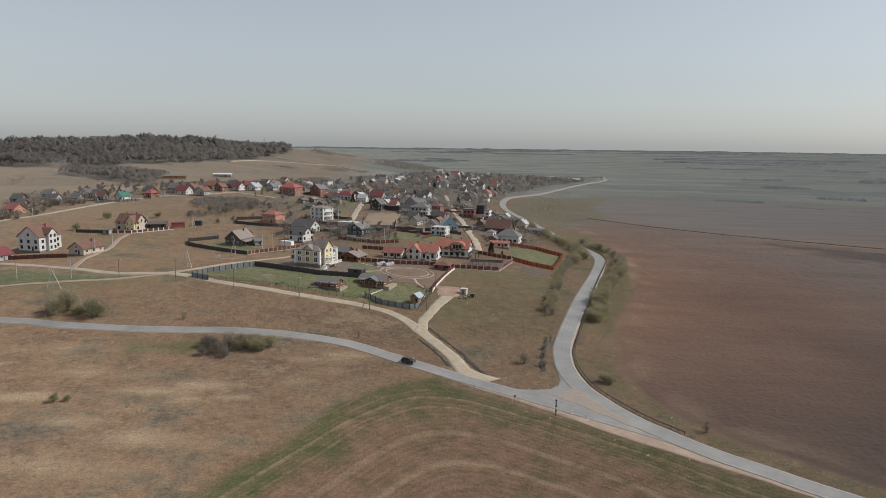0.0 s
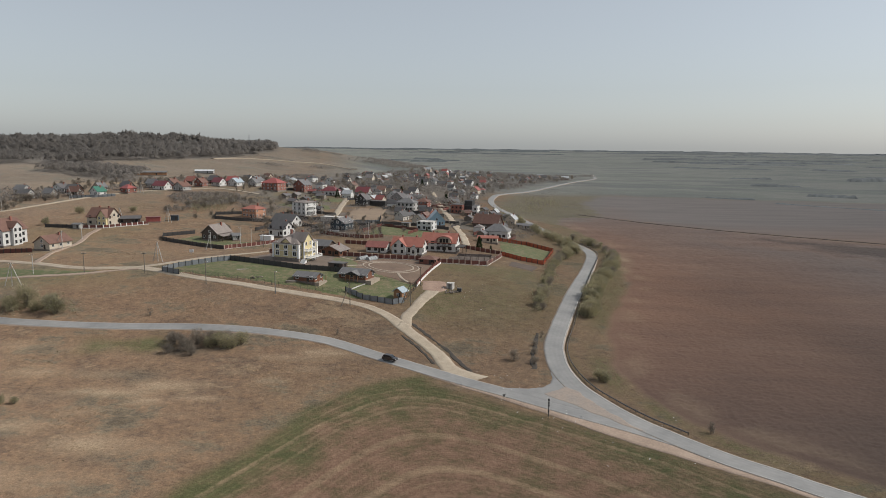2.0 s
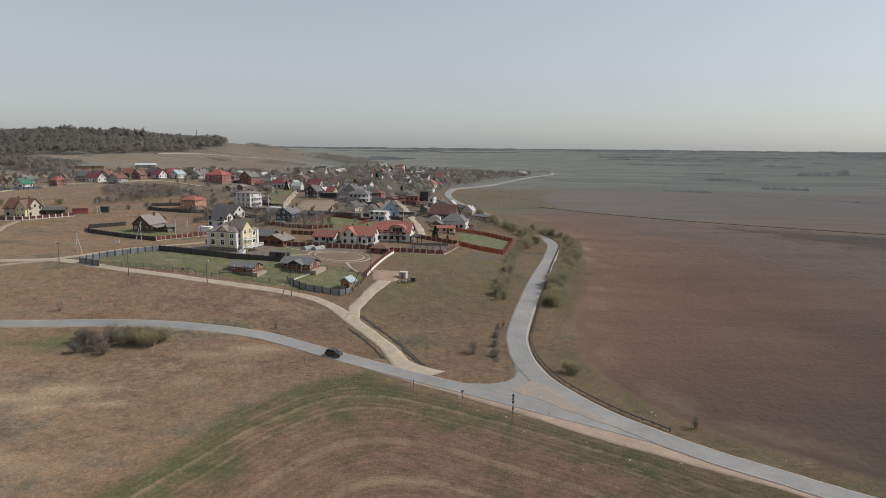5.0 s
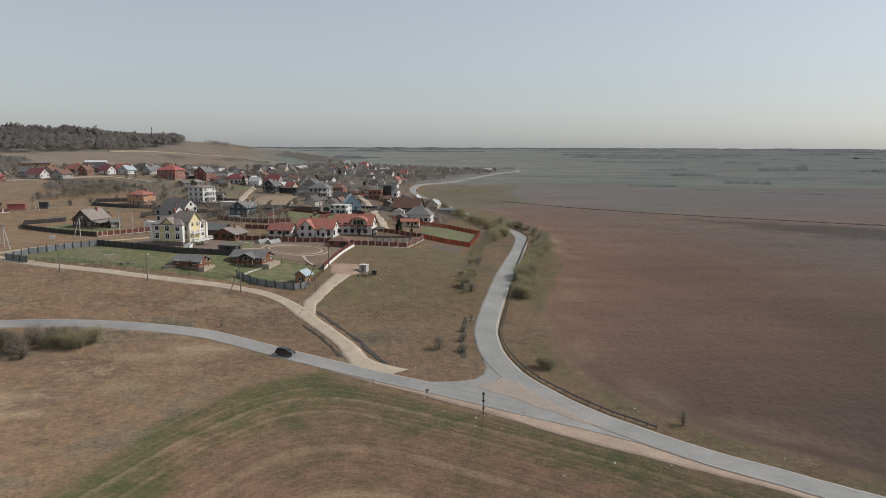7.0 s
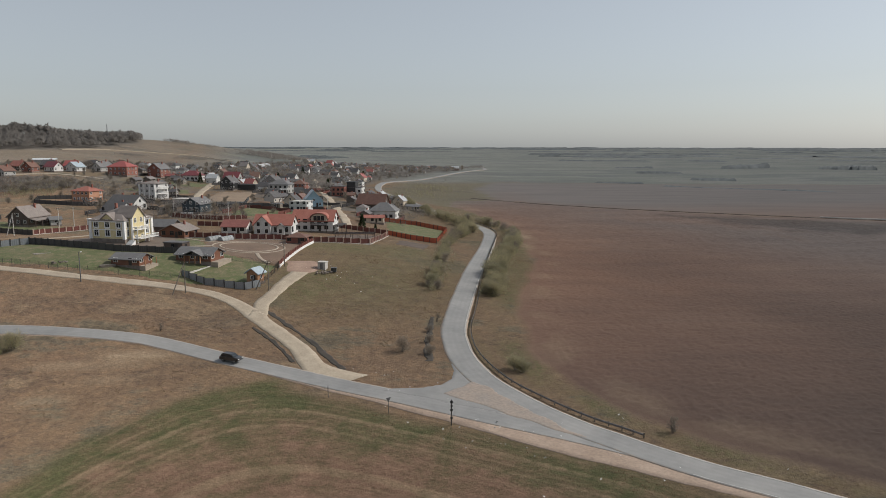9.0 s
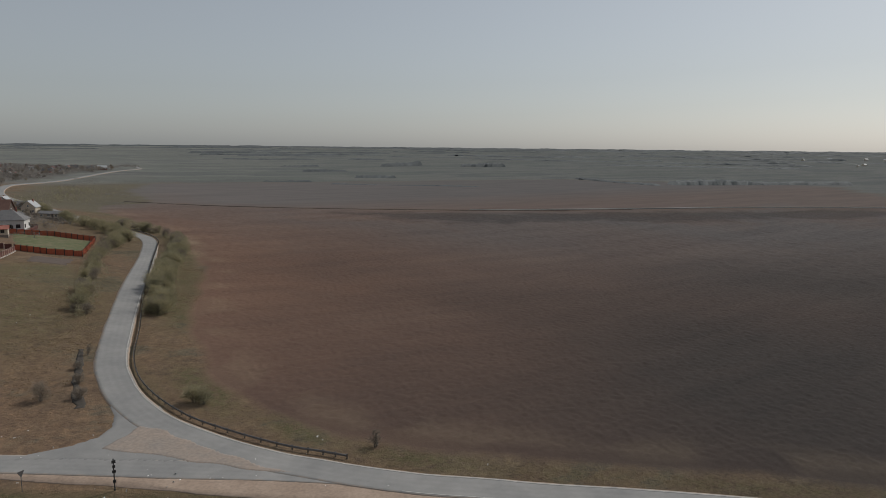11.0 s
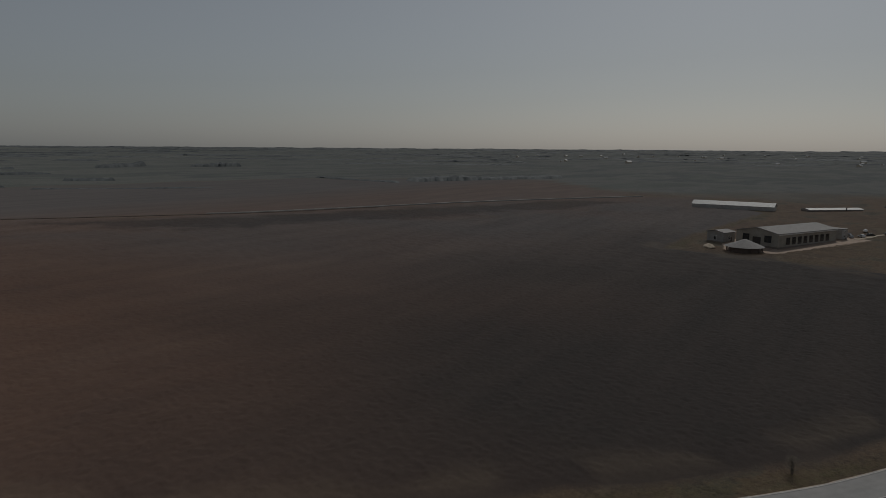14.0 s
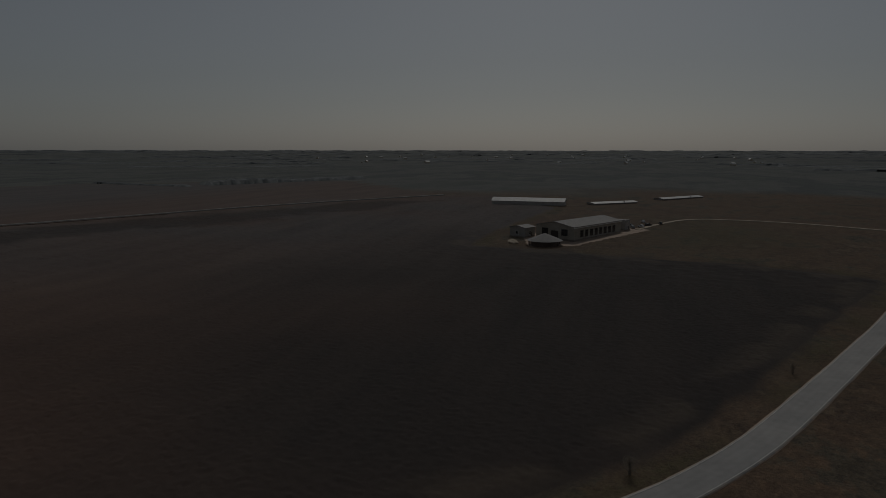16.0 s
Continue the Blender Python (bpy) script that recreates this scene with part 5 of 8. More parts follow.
# the middle of the village
house("red_brick_house", "large red brick house with bright red roof", -166, 394, 15, 12, 6.2, 10.2, -20, "hip", M_REDBRICK, R_BRIGHT, (4, 3, 0), 2, "c", M_TRIM, 1)
house("brick_house", "red-brown brick house with grey gable roof", -148, 411, 11, 11, 6.0, 10.0, -24, "gy", M_REDBRICK, R_GREY, (2, 3, 0), 2, "c", M_TRIM, 1)
house("white_bungalow", "white bungalow with dull red roof", -128, 412, 14, 9, 4.0, 7.6, -16, "hip", M_WHITE, R_MAROON, (4, 2, 0), 1, "f", M_DKFRAME, 1)
house("black_house", "black wooden house with black gable roof", -94, 360, 9, 10, 5, 9.2, -18, "gy", M_BLACKWALL, R_DARK, (2, 2, 0), 2, "f", M_TRIM, 1)
house("long_shed", "long low black shed", -82, 364, 13, 6, 3.8, 3.8, -14, "flat", M_BLACKWALL, R_DARK, (0, 0, 0), 1, "f", M_TRIM, 0, category="shed")
house("red_roofed_bungalow", "house with faded red roof among trees", -105, 448, 12, 9, 4, 8, -16, "gx", M_GREYWALL, R_MAROON, (3, 2, 0), 1, "f", M_TRIM, 1)
house("grey_house", "grey house with dark gable roof", -69, 392, 11, 10, 5, 9.4, -20, "gy", M_GREYWALL, R_DARK, (2, 2, 0), 2, "f", M_TRIM, 1)
hh = house("hipped_house", "grey two-storey house with dark hip roof and white columns", -59, 342, 13.5, 10, 6.2, 9.4, -16, "hip", M_GREYWALL, R_GREY, (4, 2, 0), 2, "f", M_DKFRAME, 1)
balcony(hh, face_matrix("f", 13.5, 10, 4.5, 0), 4.2, 2.2, 3.1)
house("brown_house", "brown house with dark hip roof", -48, 366, 9.5, 9, 5.4, 8.2, -18, "hip", M_REDBRICK, R_BROWN, (3, 2, 0), 2, "f", M_TRIM, 1)
house("low_grey_house", "long low grey house", -60, 445, 15, 8, 3.6, 6.4, -14, "gx", M_GREYWALL, R_GREY, (4, 1, 0), 1, "f", M_TRIM, 1)
tw = house("modern_house", "white cube house with black upper storey", -10, 361, 10, 9, 7.2, 7.2, -16, "flat", M_WHITE, R_DARK, (2, 2, 0), 2, "f", M_DKFRAME, 0)
box_part("upper_storey", M_BLACKWALL, tw, -5.1, 0.8, -4.6, 3.5, 4.2, 11.2)
house("brick_house", "brown brick house with flat roof", -21, 358, 9, 9, 6.8, 6.8, -16, "flat", M_REDBRICK, R_DARK, (3, 2, 0), 2, "f", M_DKFRAME, 0)
house("brown_roofed_house", "house under a broad brown gable roof", -2, 297, 17, 11, 4.2, 9.6, -22, "gx", M_DARKLOG, R_BROWN, (3, 2, 0), 1, "f", M_TRIM, 2)
house("grey_roofed_house", "pale house with grey hip roof and dormers", 3, 262, 15, 11, 4.6, 9.0, -16, "hip", M_WHITE, R_GREY, (4, 2, 0), 1, "f", M_DKFRAME, 1, (1.6, 1.5))
house("red_pavilion", "open pavilion with orange-red roof beside a fence", -3, 241, 11.5, 5, 2.9, 4.0, -8, "gx", M_CREAM, R_RED, (3, 0, 0), 1, "f", M_DKFRAME, 0, category="pavilion")
house("long_low_building", "long low building with dark roof", 16, 360, 18, 7, 3.2, 4.6, -30, "gx", M_GREYWALL, R_DARK, (3, 1, 0), 1, "f", M_TRIM, 0)
house("workshop", "low workshop with grey roof beside the road", 26, 322, 12, 6, 2.8, 3.8, -40, "gx", M_CREAM, R_GREY, (3, 1, 0), 1, "f", M_TRIM, 0)
house("garage", "low grey concrete garages behind the houses", -100, 262, 13, 6, 3.2, 3.2, -22, "flat", M_CONCRETE, M_CONCRETE, (0, 0, 0), 1, "f", M_TRIM, 0, category="garage")
house("garden_shed", "small grey shed on a grass plot", -53, 258, 5, 4, 2.6, 3.0, -16, "flat", M_OLDWOOD, R_GREY, (1, 0, 0), 1, "f", M_TRIM, 0, category="shed")
house("dark_outbuilding", "dark low outbuilding behind the log house", -88, 166, 10, 7, 3.2, 5.4, -22, "gx", M_DARKLOG, R_GREY, (2, 1, 0), 1, "f", M_TRIM, 0, category="shed")
# upper row on the slope
UPPER = [(-319, 347, 10, 9, "gy", M_WHITE, R_DARK, "white gable house with dark roof"), (-306, 342, 11, 8, "gx", M_BLACKWALL, R_DARK, "dark low wooden house"),
         (-283, 331, 9, 8, "gy", M_WHITE, R_GREEN, "white house with green sheet roof"), (-268, 346, 9, 8, "hip", M_REDBRICK, R_BRIGHT, "brick house with red roof"),
         (-250, 364, 13, 8, "gx", M_WHITE, R_MAROON, "white house with maroon roof"), (-234, 362, 11, 9, "gy", M_GREYWALL, R_BROWN, "brown-roofed house with pale gable"),
         (-228, 388, 8, 8, "gy", M_REDBRICK, R_BROWN, "red gable house"), (-217, 396, 10, 8, "gx", M_WHITE, R_MAROON, "white house with red roof"),
         (-205, 402, 10, 9, "gy", M_WHITE, R_BLUEGREY, "white house with pale blue-grey roof"), (-192, 412, 8, 8, "gy", M_GREYWALL, R_GREY, "grey gable house"),
         (-345, 342, 9, 8, "gx", M_GREYWALL, R_GREY, "grey house with sheet roof"), (-330, 276, 11, 9, "gx", M_ORANGE, R_BRIGHT, "orange-red brick house"),
         (-337, 296, 9, 7, "gx", M_DARKLOG, R_GREY, "dark wooden house with grey roof"), (-262, 376, 9, 8, "gx", M_GREYWALL, R_GREY, "grey house with grey roof"),
         (-292, 352, 8, 8, "gy", M_CREAM, R_GREY, "pale house with grey roof"), (-240, 398, 10, 8, "gx", M_DARKLOG, R_RED, "wooden house with red roof"),
         (-356, 322, 10, 8, "gx", M_DARKLOG, R_DARK, "dark wooden house"), (-327, 318, 9, 8, "gx", M_GREYWALL, R_DARK, "low grey house with dark roof"), (-312, 322, 8, 7, "gx", M_OLDWOOD, R_GREY, "weathered wooden house"),
         (-298, 330, 9, 7, "gx", M_DARKLOG, R_BROWN, "dark wooden house with brown roof"), (-276, 362, 9, 7, "gx", M_OLDWOOD, R_DARK, "weathered dark house"), (-248, 380, 9, 8, "gy", M_GREYWALL, R_BROWN, "grey house with brown roof"),
         (-210, 412, 9, 8, "gx", M_REDBRICK, R_BRIGHT, "red brick house with red roof"), (-196, 432, 11, 9, "gy", M_WHITE, R_GREY, "white house with grey roof"), (-226, 412, 9, 8, "gx", M_DARKLOG, R_DARK, "dark timber house")]
for x, y, w, d, rf, wm, rm, lab in UPPER:
    house("village_house", lab + " on the upper lane", x, y, w * 0.92, d * 0.92, 3.4, 6.6, random.uniform(-35, -10), rf, wm, rm, (2, 2, 0), 1, "f", M_TRIM, 1)
house("farm_shed", "long white-roofed farm shed on the hillside", -291, 574, 19, 8, 2.6, 3.8, 10, "gx", M_GREYWALL, R_ZINC, (0, 0, 0), 1, "f", M_TRIM, 0, category="shed")
house("farm_shed", "long pale timber shed on the hillside", -325, 520, 30, 8, 3, 4.2, 20, "gx", M_PINE, R_GREY, (0, 0, 0), 1, "f", M_TRIM, 0, category="shed")
house("hilltop_station", "small flat building on the wooded hilltop", -640, 978, 30, 10, 9, 9, 25, "flat", M_GREYWALL, R_GREY, (4, 0, 0), 1, "f", M_TRIM, 0, category="building")

R_OLDZINC = ribbed("dull_zinc_roof", (0.3, 0.31, 0.32), (0.38, 0.39, 0.4), 0.3, "x", 0.6)
# farm building in the fields
M_FARMWALL = surface("old_farm_render", (0.24, 0.22, 0.185), (0.34, 0.315, 0.27), 0.25, 0.9, 10, 0.2)
R_FARM = ribbed("weathered_farm_roof", (0.15, 0.148, 0.145), (0.21, 0.205, 0.2), 0.3, "x", 0.8)
fb_c = Vector((357, -40, 0)) + pose(0, 0, 0, 0, 0, -26.6) @ Vector((24.5, 11.5, 0))
fb = house("farm_building", "large pale grey farm building with low gable roof and tall windows", fb_c.x, fb_c.y, 49, 23, 6.8, 9.0, -26.6, "gx", M_FARMWALL, R_FARM, (8, 0, 0), 1, "m", M_DKFRAME, 0, (2.8, 3.4), "farm building", False)
for u in (-6, 6):
    window(fb, "l", 49, 23, u, 2.2, 3.6, 3.2, M_DKFRAME)
box_part("gate", M_DKFRAME, fb, -24.62, -24.45, -2.2, 2.2, 0.4, 4.4)
box_part("roof_edge", M_TRIM, fb, -25.0, 25.0, -12.1, -11.95, 6.2, 6.55)
house("farm_annexe", "grey annexe of the farm building", 373, -11, 9, 10, 5, 6.0, -26.6, "gx", M_GREYWALL, R_GREY, (1, 1, 1), 1, "m", M_TRIM, 0, (1.6, 1.8), "annexe")
house("farm_annexe", "small block at the end of the farm building", 409, -62, 5, 8, 5.5, 5.5, -26.6, "flat", M_GREYWALL, R_GREY, (1, 1, 0), 2, "m", M_TRIM, 0, category="annexe")
rp = new("round_pavilion")
rp.matrix_basis = pose(345, -27, gh(345, -27))
tagged(rp, "round open pavilion with conical grey roof", "pavilion")
bm = bmesh.new()
bmesh.ops.create_cone(bm, cap_ends=True, segments=20, radius1=9.0, radius2=0.5, depth=3.4, matrix=pose(0, 0, 4.2))
part("roof", bm, R_GREY, rp)
for k in range(12):
    bm = bmesh.new()
    a = 6.2832 * k / 12
    bm_tube(bm, (8 * math.cos(a), 8 * math.sin(a), -1), (8 * math.cos(a), 8 * math.sin(a), 2.6), 0.18, 0.18, 6)
    part("post", bm, M_DARKLOG, rp)
bm = bmesh.new()
bmesh.ops.create_cone(bm, cap_ends=True, segments=20, radius1=7.2, radius2=7.2, depth=2.4, matrix=pose(0, 0, 0.9))
part("wall", bm, M_DARKLOG, rp)
house("cattle_shed", "long cattle shed with pale roof beyond the fields", 552, 14, 58, 12, 3.2, 5.6, 88, "gx", M_GREYWALL, R_OLDZINC, (0, 0, 0), 1, "m", M_TRIM, 0, category="cattle shed")
house("cattle_shed", "low shed with pale roof beyond the fields", 580, -50, 44, 10, 1.0, 1.9, -48, "gx", M_GREYWALL, R_OLDZINC, (0, 0, 0), 1, "m", M_TRIM, 0, category="cattle shed")
house("cattle_shed", "low shed with pale roof beyond the fields", 655, -105, 58, 10, 1.0, 1.9, -38, "gx", M_GREYWALL, R_OLDZINC, (0, 0, 0), 1, "m", M_TRIM, 0, category="cattle shed")


# ---- fences ----
def fence(name, pts, h, pm, label, step=2.6, post=None, pw=0.28, wall_h=0.0, group="", wall=None):
    """Sheet panels between posts, stepping along the ground; an optional low wall below."""
    f = new(name)
    x0, y0 = pts[0]
    f.matrix_basis = pose(x0, y0, gh(x0, y0))
    tagged(f, label, "fence", group)
    inv = f.matrix_basis.inverted()
    bmp = bmesh.new()
    bm_box(bmp, -pw / 2, pw / 2, -pw / 2, pw / 2, -0.6, h + 0.12)
    bm_box(bmp, -pw / 2 - 0.06, pw / 2 + 0.06, -pw / 2 - 0.06, pw / 2 + 0.06, h + 0.12, h + 0.2)
    pmesh = bm_mesh("post", bmp, post or M_DARKSTEEL)
    for (ax, ay), (bx, by) in zip(pts[:-1], pts[1:]):
        L = math.hypot(bx - ax, by - ay)
        n = max(1, round(L / step))
        w = L / n
        bm = bmesh.new()
        nz = max(4, int(w / 0.3))
        xs_ = [-w / 2 + pw / 2 + (w - pw) * k / nz for k in range(nz + 1)]
        front = [(a, 0.04 if k % 2 else -0.01) for k, a in enumerate(xs_)]
        outline = front + [(a, b - 0.03) for a, b in front[::-1]]
        lo_ = [bm.verts.new((a, b, wall_h)) for a, b in outline]
        hi_ = [bm.verts.new((a, b, h)) for a, b in outline]
        no = len(outline)
        for k in range(no):
            bm.faces.new((lo_[k], lo_[(k + 1) % no], hi_[(k + 1) % no], hi_[k]))
        for k in range(nz):
            bm.faces.new((hi_[k], hi_[k + 1], hi_[no - 2 - k], hi_[no - 1 - k]))
        panel = bm_mesh("panel", bm, pm)
        base = None
        if wall_h > 0:
            bm = bmesh.new()
            bm_box(bm, -w / 2, w / 2, -0.16, 0.16, -0.8, wall_h)
            base = bm_mesh("plinth", bm, wall or M_CONCRETE)
        ang = math.degrees(math.atan2(by - ay, bx - ax))
        for k in range(n):
            t = (k + 0.5) / n
            x, y = ax + (bx - ax) * t, ay + (by - ay) * t
            for mesh2, nm in ((panel, "panel"), (base, "plinth")):
                if mesh2:
                    ob = new(nm, mesh2)
                    ob.parent = f
                    ob.matrix_basis = inv @ pose(x, y, gh(x, y), 0, 0, ang)
            t = k / n
            x, y = ax + (bx - ax) * t, ay + (by - ay) * t
            ob = new("post", pmesh)
            ob.parent = f
            ob.matrix_basis = inv @ pose(x, y, gh(x, y), 0, 0, ang)
    return f


fence("sheet_fence", [(-128, 97), (-136, 101), (-132, 107), (-116, 121)], 2.0, F_GREY, "grey profiled sheet fence beside the gravel track")
fence("sheet_fence", [(-116, 121), (-100, 113.5), (-85, 109.5), (-68, 111), (-67, 119)], 2.1, F_BLACK, "black profiled sheet fence in front of the villa")
fence("sheet_fence", [(-63, 89), (-56, 83.5), (-45, 81.5), (-41, 85)], 2.0, F_GREY, "grey profiled sheet fence at the plot corner")
fence("sheet_fence", [(-37.5, 103), (-36, 112), (-29, 149)], 2.0, F_BROWN, "brown sheet fence on a stepped white wall", 3.0, F_BROWN, 0.2, 0.85, "", M_TRIM)
fence("sheet_fence", [(-108, 152), (-92, 152), (-78, 151), (-66, 151), (-55, 151), (-41, 154), (-29, 151)], 2.1, F_BROWN, "dark brown sheet fence with masonry posts", 3.0, F_POST, 0.45, 0.3)
fence("sheet_fence", [(-29, 151), (-15, 154.5), (-7.5, 157), (2.5, 199)], 2.1, F_BROWN, "dark brown sheet fence with pale masonry posts", 3.2, F_POST, 0.45, 0.3)
fence("sheet_fence", [(2.5, 203), (12, 193.5), (23, 188), (35, 237), (21, 252), (4, 255)], 2.2, F_ORANGE, "bright orange-red sheet fence round a lawn", 2.8)
fence("sheet_fence", [(-171, 184), (-134, 167)], 1.9, F_BLACK, "black sheet fence of the dark wooden house")
fence("sheet_fence", [(-171, 184), (-175, 194), (-163, 207)], 1.9, F_BLACK, "black sheet fence behind the dark wooden house")
fence("sheet_fence", [(-134, 167), (-132, 172), (-118, 190), (-106, 205)], 1.9, F_BROWN, "brown sheet fence with stone posts along the lane", 3.0, F_POST, 0.4, 0.2)
fence("sheet_fence", [(-168, 252), (-150, 250), (-128, 256)], 1.9, F_BLACK, "black sheet fence round the orange house")
fence("sheet_fence", [(-168, 252), (-172, 266), (-150, 280)], 1.9, F_BLACK, "black sheet fence behind the orange house")
fence("sheet_fence", [(-243, 204), (-226, 203)], 1.8, F_BLACK, "black fence beside the beige house")
fence("sheet_fence", [(-222, 202), (-212, 205), (-195, 222)], 1.7, F_BROWN, "brown fence panels between white posts", 3.0, M_TRIM, 0.45, 0.4)
fence("sheet_fence", [(-255, 134), (-241, 140)], 2.0, F_GREY, "pale blue-grey sheet fence by the track", 2.6)
fence("sheet_fence", [(-240, 141), (-222, 142), (-212, 142)], 1.9, F_BROWN, "brown sheet fence in front of the white house", 2.8)
fence("sheet_fence", [(-98, 222), (-86, 216), (-72, 212), (-62, 218)], 1.9, F_BROWN, "brown sheet fence of a middle plot", 3.0, F_POST, 0.4)
fence("sheet_fence", [(-80, 196), (-62, 193), (-46, 198)], 1.9, F_BROWN, "brown sheet fence behind the red roofs", 3.0, F_POST, 0.4)
fence("sheet_fence", [(-72, 262), (-50, 268), (-26, 270)], 1.9, F_BLACK, "dark sheet fence behind a grass plot")
fence("sheet_fence", [(-56, 331), (-40, 326), (-30, 330)], 1.9, F_BLACK, "dark fence before the hipped house")
fence("sheet_fence", [(-96, 261), (-84, 265), (-70, 269), (-72, 300)], 1.9, F_GREY, "grey fence along the bare plot")
fence("sheet_fence", [(-100, 376), (-80, 380), (-62, 378)], 2.0, F_BLACK, "black fence behind the bare plot")
fence("sheet_fence", [(-130, 276), (-112, 268), (-100, 276)], 2.0, F_BLACK, "black fence round the white three-storey house")
fence("sheet_fence", [(-22, 212), (-6, 206), (2, 205)], 2.0, F_BROWN, "brown fence beside the red pavilion", 3.0, F_POST, 0.4)
fence("sheet_fence", [(-296, 322), (-280, 326), (-268, 333)], 1.8, F_GREY, "green-grey fence on the upper lane")

PLOTS = [(-90, 245, 26, 24, F_BLACK), (-60, 240, 24, 26, F_BROWN), (-34, 290, 22, 26, F_BLACK), (-2, 305, 26, 24, F_BLACK), (3, 270, 22, 20, F_BROWN), (-59, 350, 26, 24, F_BLACK), (-92, 400, 26, 28, F_BLACK), (-69, 405, 22, 26, F_GREY),
         (-128, 420, 26, 22, F_BROWN), (-150, 405, 28, 26, F_BLACK), (-12, 370, 26, 24, F_BLACK), (-40, 375, 20, 22, F_BROWN), (-60, 455, 28, 22, F_BLACK), (-105, 455, 26, 22, F_BLACK), (-119, 290, 26, 26, F_BLACK), (-25, 415, 24, 26, F_BROWN),
         (-117, 232, 30, 26, F_BLACK), (18, 345, 20, 22, F_GREY), (-45, 325, 24, 18, F_BLACK)]
for cx, cy, w_, d_, fm_ in PLOTS:
    R_ = pose(cx, cy, 0, 0, 0, -19)
    ring_ = [R_ @ Vector((a_ * w_ / 2, b_ * d_ / 2, 0)) for a_, b_ in ((-1, -1), (-1, 1), (1, 1), (1, -0.2))]
    fence("plot_fence", [(p_.x, p_.y) for p_ in ring_], 1.8, fm_, "dark sheet fence round a village plot", 9.0, None, 0.2, 0.0, "plot fences")


def mesh_fence(pts, label):
    f = new("wire_fence")
    f.matrix_basis = pose(pts[0][0], pts[0][1], gh(*pts[0]))
    tagged(f, label, "fence")
    inv = f.matrix_basis.inverted()
    bm = bmesh.new()
    bm_box(bm, -0.04, 0.04, -0.04, 0.04, -0.5, 1.7)
    pmesh = bm_mesh("post", bm, M_DARKSTEEL)
    for (ax, ay), (bx, by) in zip(pts[:-1], pts[1:]):
        L = math.hypot(bx - ax, by - ay)
        n = max(1, round(L / 2.8))
        w = L / n
        bm = bmesh.new()
        for k in range(5):
            bm_box(bm, -w / 2, w / 2, -0.008, 0.008, 0.1 + 0.37 * k, 0.116 + 0.37 * k)
        for k in range(9):
            bm_box(bm, -w / 2 + w * k / 9, -w / 2 + w * k / 9 + 0.022, -0.012, 0.012, 0.05, 1.6)
        mm = bm_mesh("mesh_panel", bm, M_DARKSTEEL)
        ang = math.degrees(math.atan2(by - ay, bx - ax))
        for k in range(n):
            for t, me2, nm in (((k + 0.5) / n, mm, "mesh_panel"), (k / n, pmesh, "post")):
                x, y = ax + (bx - ax) * t, ay + (by - ay) * t
                ob = new(nm, me2)
                ob.parent = f
                ob.matrix_basis = inv @ pose(x, y, gh(x, y), 0, 0, ang)


mesh_fence([(-128, 98), (-112, 94.5), (-96, 90), (-82, 87), (-63, 87)], "dark wire mesh fence along the lawn")
mesh_fence([(-41, 85.5), (-37, 103)], "dark wire mesh fence beside the gravel drive")
mesh_fence([(-60, 107), (-38, 106)], "dark wire mesh fence across the yard")

# retaining wall of the log cabins
cw = new("garden_wall")
cw.matrix_basis = pose(-62, 90, gh(-62, 90), 0, 0, 62)
tagged(cw, "low stepped pale concrete garden wall", "wall")
for k in range(4):
    box_part("segment", M_CONCRETE, cw, k * 3.0, k * 3.0 + 2.95, -0.2, 0.2, -0.8, 0.7 + 0.12 * k)


# ---- poles, signs, rail ----
def power_pole(x, y, h, label, strut=None, arm=True, lamp=False, mat=None, rz=0):
    p = new("utility_pole")
    p.matrix_basis = pose(x, y, gh(x, y), 0, 0, rz)
    tagged(p, label, "utility pole", "utility poles")
    bm = bmesh.new()
    bm_tube(bm, (0, 0, -0.8), (0, 0, h), 0.17, 0.11, 8)
    part("mast", bm, mat or M_CONCRETE, p)
    for s in strut or ():
        bm = bmesh.new()
        bm_tube(bm, (s[0], s[1], -0.8), (s[0] * 0.04, s[1] * 0.04, h * 0.93), 0.15, 0.11, 8)
        part("strut", bm, mat or M_CONCRETE, p)
    if arm:
        bm = bmesh.new()
        bm_box(bm, -0.9, 0.9, -0.05, 0.05, h - 0.45, h - 0.35)
        a = part("crossarm", bm, M_DARKSTEEL, p)
        for k in (-0.8, 0.0, 0.8):
            bm = bmesh.new()
            bm_tube(bm, (k, 0, h - 0.35), (k, 0, h - 0.12), 0.06, 0.04, 6)
            part("insulator", bm, M_TRIM, a)
    if lamp:
        bm = bmesh.new()
        bm_tube(bm, (0, 0, h - 0.1), (0.7, -0.5, h + 0.1), 0.04, 0.04, 6)
        b = part("bracket", bm, M_STEEL, p)
        bm = bmesh.new()
        bmesh.ops.create_uvsphere(bm, u_segments=10, v_segments=6, radius=0.22, matrix=pose(0.75, -0.55, h + 0.08))
        part("lamp_head", bm, M_TRIM, b)
    return p


power_pole(-59.5, 76.5, 8.5, "grey utility pole with a leaning strut beside the gravel track", [(-3.2, -2.0)], True, False, M_OLDWOOD)
power_pole(-87, 81, 8, "grey street lamp pole beside the gravel track", None, False, True, M_STEEL)
power_pole(-114, 87, 8.5, "grey utility pole beside the gravel track", None, True, False, M_OLDWOOD)
power_pole(-38.5, 82, 8.5, "grey utility pole with a leaning strut at the plot corner", [(-4.0, 0.5)], True, False, M_OLDWOOD)
power_pole(-36, 105, 7.5, "grey utility pole at the drive's end", None, True, False, M_OLDWOOD)
power_pole(-145, 118, 8.5, "pale concrete A-frame utility pole on the meadow", [(-2.6, 1.0), (2.6, -1.2)])
